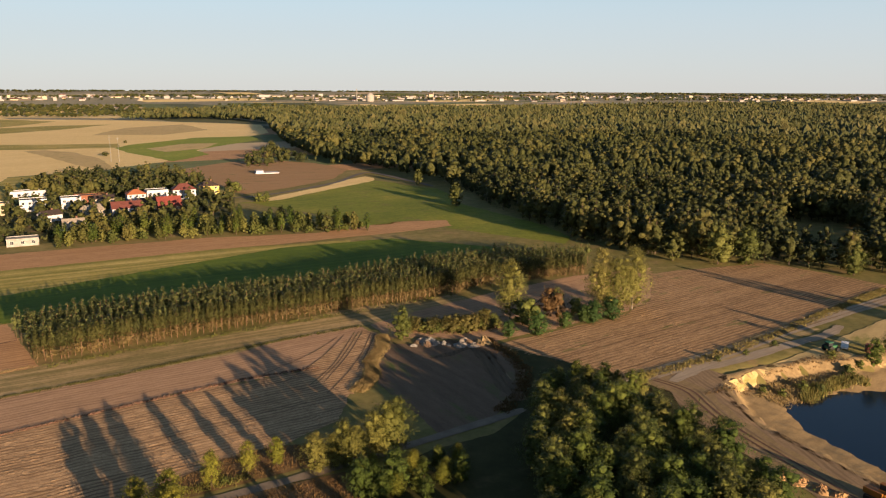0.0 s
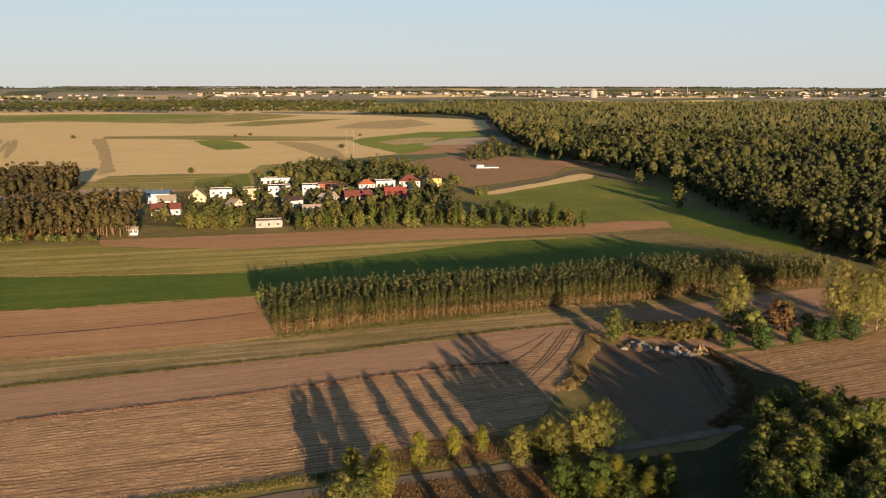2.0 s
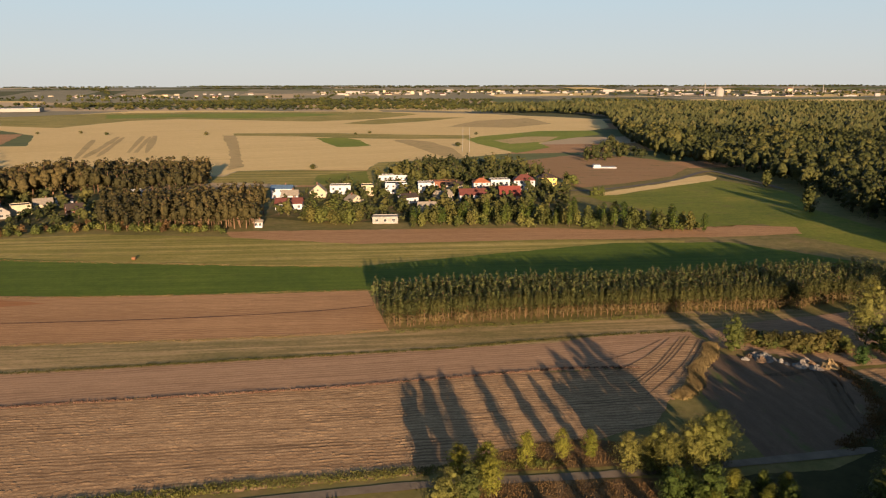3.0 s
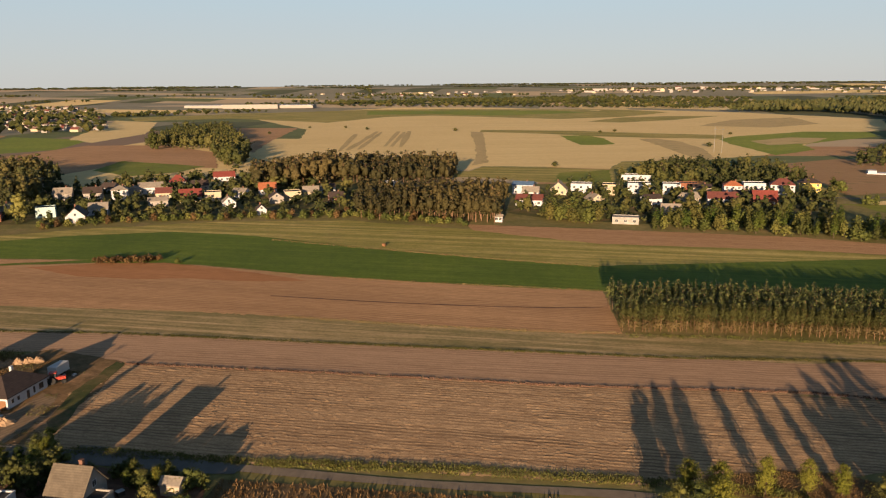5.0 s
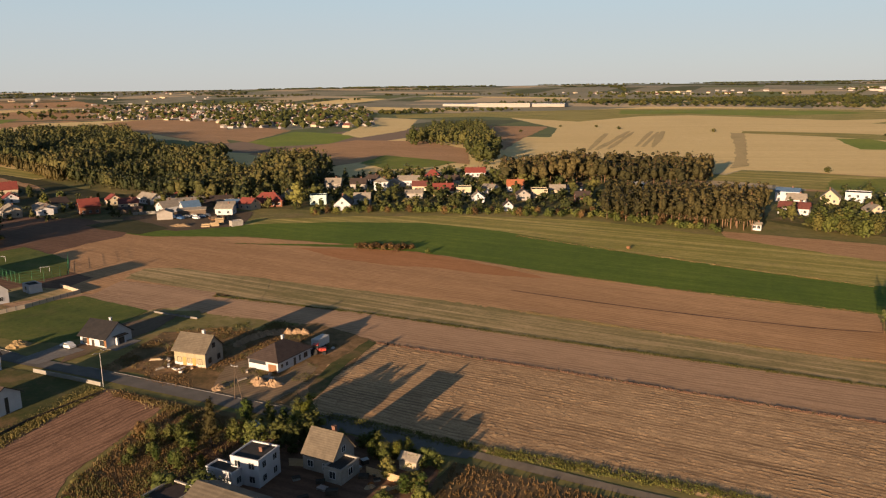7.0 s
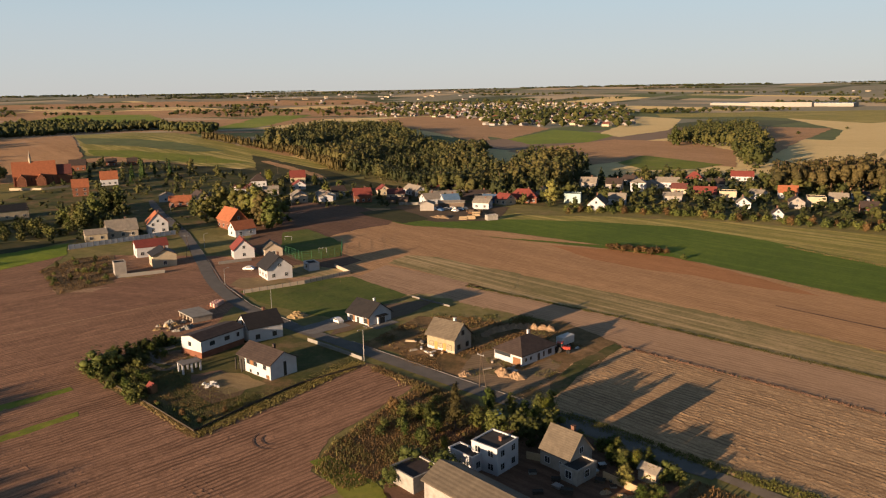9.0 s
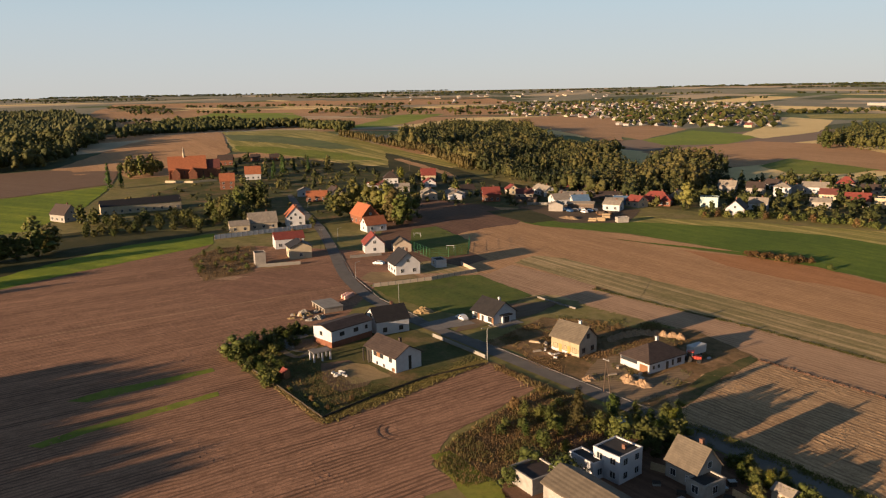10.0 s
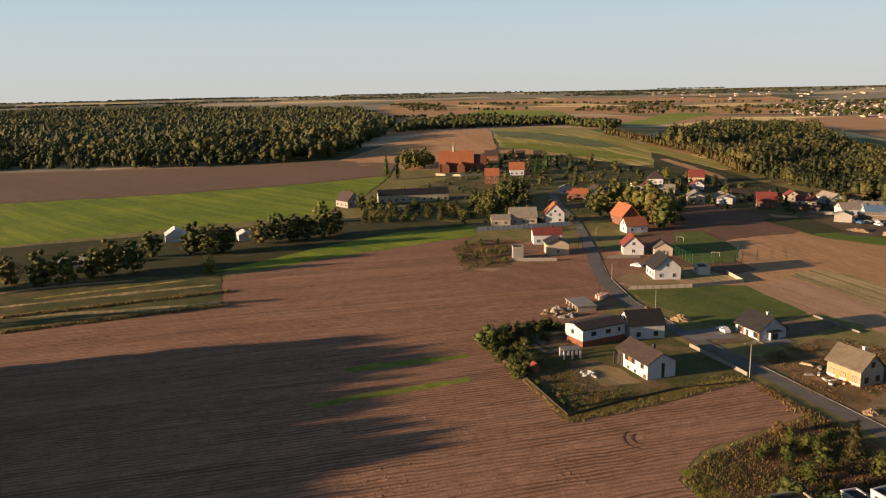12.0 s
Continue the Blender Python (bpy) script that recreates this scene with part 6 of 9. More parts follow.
for k, (x, y) in enumerate([(-288.2, 119.0), (-285.9, 119.9), (-283.6, 120.7), (-284.5, 123.1), (-282.2, 123.9), (-280.2, 124.9), (-280.8, 127.1), (-278.8, 128.1), (-276.4, 128.9), (-277.3, 131.3), (-275.2, 132.2), (-272.9, 133.0), (-273.7, 135.4), (-271.7, 136.3)]):
    plant("rust0", x, y, 0.42 + 0.12 * (k % 3), group="russet hedge", wide=1.4)

for k, (x, y) in enumerate(scatter([(-9.5, 201.5), (-2.0, 199.0), (5.5, 200.8), (15.0, 205.2), (14.0, 209.0), (4.5, 204.8), (-2.0, 203.0), (-9.0, 205.0)], 1.9, 33)):
    plant(("brush0", "bush0", "brush1", "bush2", "brush0")[k % 5], x, y, 0.85 + 0.35 * ((k * 7) % 10) / 10, group="hedge behind the rubble", wide=1.15)

# hedgerows and copses far out on the plain
rg = random.Random(21)
far = []
for k in range(62):
    az, r = radians(rg.uniform(-30, 140)), 1700 * (4300 / 1700) ** rg.random()
    cx, cy = -math.sin(az) * r, math.cos(az) * r
    if inside(np.array([[cx, cy]]), FOREST)[0] or inside(np.array([[cx, cy]]), SOUTHWOOD)[0]:
        continue
    t = math.atan2(cx, -cy) + rg.uniform(-0.5, 0.5) + (1.57 if rg.random() < 0.2 else 0)
    ln, wd = rg.uniform(0.03, 0.14) * r, rg.choice((6, 6, 14, 60))
    n = int(ln / (5 + r / 300) * (1.9 if wd < 20 else 4.5))
    for j in range(n):
        u, v = rg.uniform(-1, 1) * ln, rg.uniform(-1, 1) * wd
        far.append((cx + math.cos(t) * u - math.sin(t) * v, cy + math.sin(t) * u + math.cos(t) * v))
far = np.array(far)
far = far[np.hypot(far[:, 0], far[:, 1]) < 4800]
wood("hedgerow", "hedgerows and copses far out on the plain", far, ("oval",), 10, MIXED, 90, crown=0.97, girth=0, spread=0.55, knobs=0)

# woods along the horizon
far = []
for k in range(44):
    az, r = radians(rg.uniform(-30, 140)), 3300 + 1500 * rg.random() ** 0.7
    long_, deep = rg.uniform(120, 620), rg.uniform(20, 60)
    for j in range(int(long_ * 2 / 9 * max(1.0, deep / 40))):
        u, v = rg.uniform(-1, 1) * long_, rg.uniform(-1, 1) * deep
        far.append((-math.sin(az) * (r + v) - math.cos(az) * u, math.cos(az) * (r + v) - math.sin(az) * u))
far = np.array(far)
far = far[np.hypot(far[:, 0], far[:, 1]) < 4930]
wood("distant_woods", "dark strips of wood along the horizon", far, ("oval",), 10, MIXED, 93, crown=0.98, girth=0, spread=0.8, vary=0.12, knobs=0, drift_=0.2)

# East row: unseen tall trees beyond the lake, placed to streak the field with shade
for k in range(11):
    plant("poplar0", 142 + 6.5 * k + 3 * math.sin(k * 2.0), 196 - 7.5 * k + 5 * math.sin(k * 3.1), 0.6 + 0.25 * ((k * 7) % 10) / 10, group="poplars by the lake")

# ---- houses ----
def window_at(parent, along, x, y, z, w, h_, frame_m):
    """A framed window on a wall whose outward normal is along +y (turned by along)."""
    m = pose(x, y, z, 0, 0, along)
    b = 0.09
    ring = join(box(-w / 2 - b, w / 2 + b, -0.02, 0.07, -b, 0.0), box(-w / 2 - b, w / 2 + b, -0.02, 0.07, h_, h_ + b), box(-w / 2 - b, -w / 2, -0.02, 0.07, 0, h_), box(w / 2, w / 2 + b, -0.02, 0.07, 0, h_), box(-0.03, 0.03, -0.02, 0.05, 0, h_))
    win = part("window", ring, frame_m, parent, "", m)
    part("pane", box(-w / 2, w / 2, -0.02, 0.025, 0, h_), GLASS, win)
    return win


def gable_shell(L, W, eave, rise):
    l, w = L / 2, W / 2
    v = [(-l, -w, -0.6), (l, -w, -0.6), (l, w, -0.6), (-l, w, -0.6), (-l, -w, eave), (l, -w, eave), (l, w, eave), (-l, w, eave), (-l, 0, eave + rise), (l, 0, eave + rise)]
    return v, [(3, 2, 1, 0), (0, 1, 5, 4), (2, 3, 7, 6), (1, 2, 6, 9, 5), (3, 0, 4, 8, 7), (4, 5, 9, 8), (6, 7, 8, 9)]


def slope_roof(L, W, eave, rise, over, kind, thick=0.22):
    """Gable or hipped roof with overhang and thickness; it lies 3 mm clear of the walls."""
    k = rise / (W / 2)
    l, w = L / 2 + over, W / 2 + over
    z0, z1 = eave - k * over + 0.004, eave + rise + 0.004
    rl = l if kind == "gable" else max(0.2, l - w)
    lo = [(-l, -w, z0), (l, -w, z0), (l, w, z0), (-l, w, z0), (-rl, 0, z1), (rl, 0, z1)]
    hi = [(x, y, z + thick) for x, y, z in lo]
    top = [(6, 7, 11, 10), (8, 9, 10, 11)] + ([(7, 8, 11), (9, 6, 10)] if kind == "hip" else [])
    bot = [(4, 5, 1, 0), (5, 4, 3, 2)] + ([(5, 2, 1), (4, 0, 3)] if kind == "hip" else [])
    rim = [(0, 1, 7, 6), (2, 3, 9, 8)] + ([(1, 2, 8, 7), (3, 0, 6, 9)] if kind == "hip" else [(1, 5, 11, 7), (5, 2, 8, 11), (3, 4, 10, 9), (4, 0, 6, 10)])
    return lo + hi, top + bot + rim


def house(label, x, y, yaw, L, W, eave, rise, wall, roof, kind="gable", floors=1, n_long=3, n_end=1, over=0.5, chimney=True, frame_m=None, name="house", door_m=None, category="house", group="", dz=0.0, panes=True, chimney_m=None, size=1.0):
    root = thing(name, label, category, stand(x, y, yaw, dz), group)
    root.scale = (size, size, size)
    frame_m = frame_m or FRAME
    if kind == "flat":
        body = part("wall", box(-L / 2, L / 2, -W / 2, W / 2, -0.6, eave), wall, root)
        p = 0.25
        deck = box(-L / 2 + p, L / 2 - p, -W / 2 + p, W / 2 - p, eave + 0.003, eave + 0.08)
        part("roof", deck, roof, root)
        rim = join(box(-L / 2 - 0.05, L / 2 + 0.05, -W / 2 - 0.05, -W / 2 + p, eave + 0.003, eave + 0.35), box(-L / 2 - 0.05, L / 2 + 0.05, W / 2 - p, W / 2 + 0.05, eave + 0.003, eave + 0.35), box(-L / 2 - 0.05, -L / 2 + p, -W / 2 + p, W / 2 - p, eave + 0.003, eave + 0.35), box(L / 2 - p, L / 2 + 0.05, -W / 2 + p, W / 2 - p, eave + 0.003, eave + 0.35))
        part("parapet", rim, wall, root)
        ztop = eave
    else:
        part("wall", gable_shell(L, W, eave, rise if kind == "gable" else 0.01), wall, root)
        part("roof", slope_roof(L, W, eave, rise, over, kind), roof, root)
        ztop = eave + rise
    if chimney:
        cx, cy = L * 0.17, W * 0.08
        cz = eave + rise * (1 - abs(cy) / (W / 2)) if kind != "flat" else eave
        part("chimney", join(box(cx - 0.35, cx + 0.35, cy - 0.3, cy + 0.3, cz - 0.5, ztop + 0.9), box(cx - 0.42, cx + 0.42, cy - 0.37, cy + 0.37, ztop + 0.9, ztop + 1.02)), chimney_m or CHIM, root)
    if panes:
        fh = eave / floors if floors else eave
        for fl in range(floors):
            z = 0.95 + fl * 2.75
            if z + 1.3 > eave + 0.1:
                break
            for k in range(n_long):
                px = L * ((k + 0.5) / n_long - 0.5)
                for side, sgn in ((0, 1), (180, -1)):
                    if fl == 0 and k == n_long // 2 and side == 0:
                        part("door", box(px - 0.5, px + 0.5, W / 2 - 0.02, W / 2 + 0.06, 0.0, 2.1), door_m or WOOD, root)
                    else:
                        window_at(root, side, px, sgn * W / 2, z, 1.2, 1.25, frame_m)
            for k in range(n_end):
                py = W * ((k + 0.5) / n_end - 0.5)
                window_at(root, -90, L / 2, py, z, 1.1, 1.25, frame_m)
                window_at(root, 90, -L / 2, py, z, 1.1, 1.25, frame_m)
        if kind == "gable" and rise > 2.3:
            window_at(root, -90, L / 2, 0, eave + 0.35, 1.0, 1.15, frame_m)
            window_at(root, 90, -L / 2, 0, eave + 0.35, 1.0, 1.15, frame_m)
    return root


# near houses along the street
h = house("white two-storey house with a dark brown roof", -177.0, -11.0, 38, 14.0, 8.2, 4.2, 2.4, WHITE, R_BROWN, "gable", 2, 4, 1, 0.5, panes=False, chimney_m=R_BROWN, size=0.9)
for px in (-2.6, 0.6, 4.6):
    window_at(h, 180, px, -4.1, 2.5, 1.2, 1.1, DFRAME)
    window_at(h, 180, px + 0.9, -4.1, 0.35, 0.6, 0.6, DFRAME)
part("cladding", box(-1.8, -0.2, -4.16, -4.104, 2.4, 3.7), WOOD, h, "orange-brown wooden cladding")
part("cladding", box(5.4, 6.4, -4.16, -4.104, 0.2, 1.2), WOOD, h, "orange-brown wooden cladding")
window_at(h, -90, 7.0, 0.4, 0.3, 0.7, 3.6, DFRAME)
# no recess is built: a dark plate imitates its shade
part("loggia", box(-6.9, -4.2, -4.16, -4.104, 0.1, 3.6), DFRAME, h, "dark recessed terrace front")
for px in (-6.9, -4.3):
    part("post", box(px - 0.15, px + 0.15, -5.2, -4.9, -0.4, 3.5), DFRAME, h)
part("plinth", box(-7.03, 7.03, -4.13, 4.13, -0.6, 0.12), CONCRETE, h)
h = house("long white house with a brick base and low brown roof", -196.0, -25.3, 135, 14.5, 8.2, 4.9, 0.9, WHITE, R_BROWN, "gable", 2, 3, 1, 0.4, False, panes=False, size=0.93)
for px, w in ((-3.6, 1.5), (1.4, 1.5), (5.2, 0.7)):
    window_at(h, 180, px, -4.1, 2.9, w, 1.0, DFRAME)
window_at(h, 90, -7.25, 0.6, 2.9, 1.0, 1.0, DFRAME)
part("base", box(-7.3, 7.3, -4.15, 4.15, -0.6, 1.7), BRICK, h, "reddish brick base storey")
h = house("white house with a black tiled roof", -203.5, -14.0, 116, 10.5, 9.0, 4.4, 3.2, WHITE, R_DARK, "gable", 1, 2, 0, 0.4, frame_m=DFRAME, size=0.9)
h = house("new white bungalow with an anthracite roof", -211.8, 16.0, 36, 11.0, 10.0, 3.1, 3.7, WHITE, R_DARK, "gable", 1, 3, 0, 0.6, chimney_m=WHITE, frame_m=DFRAME, panes=False, size=0.84)
part("bay", box(5.503, 6.6, -1.7, 1.7, -0.6, 2.7), WHITE, h)
part("canopy", box(5.503, 7.3, -2.2, 2.2, 2.703, 2.95), R_DARK, h, "dark flat canopy over the bay")
window_at(h, -90, 6.6, 0.0, 0.3, 2.0, 1.9, DFRAME)
for px in (-3.5, 3.8):
    window_at(h, 180, px, -5.0, 0.7, 1.6, 1.5, DFRAME)
    part("cladding", box(px + 0.95, px + 1.9, -5.05, -5.004, 0.3, 2.5), WOOD, h, "orange-brown wooden cladding")
part("door", box(-0.5, 0.6, -5.06, -5.004, 0.0, 2.1), DFRAME, h)
part("terrace", box(5.503, 10.0, -5.5, 4.5, -0.5, 0.12), KERB, h, "pale paved terrace")
part("terrace", box(-5.5, 5.49, -6.6, -5.003, -0.5, 0.12), KERB, h, "pale paved strip along the wall")
h = house("unfinished block-walled house with a tan roof", -183.2, 33.8, 40, 9.6, 7.2, 4.2, 3.4, BLOCK, R_TAN, "gable", 1, 3, 2, 0.5, frame_m=DFRAME, chimney_m=WHITE, size=0.93)
part("insulation", box(-4.75, 4.75, -3.65, -3.604, 0.95, 3.7), INSUL, h, "yellow insulation boards")
part("insulation", box(-4.75, 2.2, -3.65, -3.604, -0.4, 0.94), WHITE, h, "white insulation boards")
for px in (-1.6, 1.4):
    part("boarding", box(px - 0.55, px + 0.55, -3.70, -3.654, 0.2, 2.4), ORANGE, h, "orange boarded opening")
h = house("white bungalow with a brown hipped roof", -172.6, 50.6, 123, 14.2, 10.2, 3.2, 3.0, WHITE, R_BROWN, "hip", 1, 4, 2, 0.5, panes=False, chimney_m=WHITE, size=0.86)
part("garage_door", box(-7.16, -7.104, -4.6, -1.8, 0.0, 2.2), WOOD, h, "reddish-brown garage door")
# dark plate added in place of the shade under the overhang
part("porch", box(-7.16, -7.104, -0.9, 4.9, 1.7, 2.7), GLASS, h, "dark recessed corner window")
for px, w, z, hh in ((-5.4, 0.6, 1.2, 0.8), (-3.4, 0.6, 1.2, 0.8), (2.2, 0.5, 0.8, 1.4), (4.8, 1.4, 0.9, 1.3)):
    window_at(h, 180, px, -5.1, z, w, hh, DFRAME)
part("door", box(-0.5, 0.5, -5.16, -5.104, 0.0, 2.2), DFRAME, h)
part("plinth", box(-7.13, 7.13, -5.13, 5.13, -0.6, 0.15), CONCRETE, h)
house("old house with a steep tan roof", -118.2, 42.2, 32, 7.2, 6.8, 3.4, 3.9, GREYW, R_TAN, "gable", 1, 2, 2, 0.3, size=0.9)
house("flat-roofed white two-storey house", -120.4, 30.0, 38, 6.4, 6.8, 5.4, 0.2, WHITE, FELT, "flat", 2, 2, 2, size=0.88)
house("low flat-roofed house annex with white parapet", -121.0, 25.0, 33, 6.4, 3.2, 3.3, 0.2, WHITE, FELT, "flat", 1, 2, 1, chimney=False, name="annex", category="building", size=0.9)
house("long barn with a grey-brown sheet roof", -105.2, 25.0, 32, 21.0, 7.6, 3.3, 1.9, OLDW, R_TAN, "gable", 1, 0, 0, 0.4, False, name="barn", category="barn")
house("low shed with a weathered flat roof", -117.6, 15.6, 32, 6.0, 6.0, 2.6, 0.2, OLDW, R_BROWN, "flat", 1, 0, 0, chimney=False, name="shed", category="shed")
house("small weathered garden shed with a grey roof", -109.8, 54.1, 32, 3.4, 2.6, 2.0, 0.8, BLOCK, R_GREY, "gable", 1, 0, 0, 0.2, False, name="shed", category="shed")
house("small outbuilding with a dark roof", -113.2, 42.6, 32, 3.6, 5.2, 2.5, 0.5, OLDW, FELT, "flat", 1, 1, 1, chimney=False, name="shed", category="shed")
house("two-storey house with balcony and dark roof", -271.5, -12.0, 20, 10.0, 9.0, 4.2, 3.9, WHITE, R_DARK, "gable", 2, 3, 2, 0.7)
house("small white garage with a flat roof", -279.4, 0.7, 20, 5.5, 4.0, 2.6, 0.2, WHITE, FELT, "flat", 1, 1, 0, chimney=False, name="garage", category="garage")
house("white house with a bright red roof", -309.5, -26.0, 12, 9.5, 8.0, 3.6, 3.8, WHITE, R_RED, "gable", 1, 2, 1, 0.4)
house("pale annex with a weathered roof", -309.5, -14.5, 12, 8.0, 7.0, 3.0, 2.2, BLOCK, R_TAN, "gable", 1, 2, 1, 0.3, False, name="annex", category="building")
house("farmhouse with an orange tiled roof", -378.0, -35.5, 30, 14.0, 9.0, 4.5, 5.0, BRICK, R_ORANGE, "gable", 1, 3, 2, 0.4)
house("white wing with an orange tiled roof", -356.5, -29.5, 120, 10.0, 7.5, 3.4, 3.2, WHITE, R_ORANGE, "gable", 1, 2, 1, 0.4, False)
house("narrow white house with an orange roof", -375.0, -69.5, 15, 9.5, 9.0, 5.0, 4.6, WHITE, R_ORANGE, "gable", 2, 2, 2, 0.4)
house("cream house with a low dark roof", -301.5, -55.0, 20, 9.0, 8.5, 4.6, 2.0, CREAM, R_DARK, "gable", 2, 2, 1, 0.5)
house("white house with a dark red sheet roof", -322.0, -63.0, 110, 12.0, 8.0, 4.2, 2.2, WHITE, R_RED, "gable", 1, 3, 1, 0.4)
house("grey-roofed house with a steep gable", -368.0, -84.0, 110, 13.0, 9.0, 3.6, 4.2, BLOCK, R_GREY, "gable", 1, 3, 2, 0.4)
house("pale low building beside the garden", -361.0, -93.5, 110, 9.0, 7.0, 3.2, 1.8, CREAM, R_GREY, "gable", 1, 2, 1, 0.3, False)
house("tall narrow brick shed", -289.4, -68.0, 20, 4.5, 4.0, 4.5, 0.4, GREYW, FELT, "flat", 1, 1, 0, chimney=False, name="shed", category="shed")

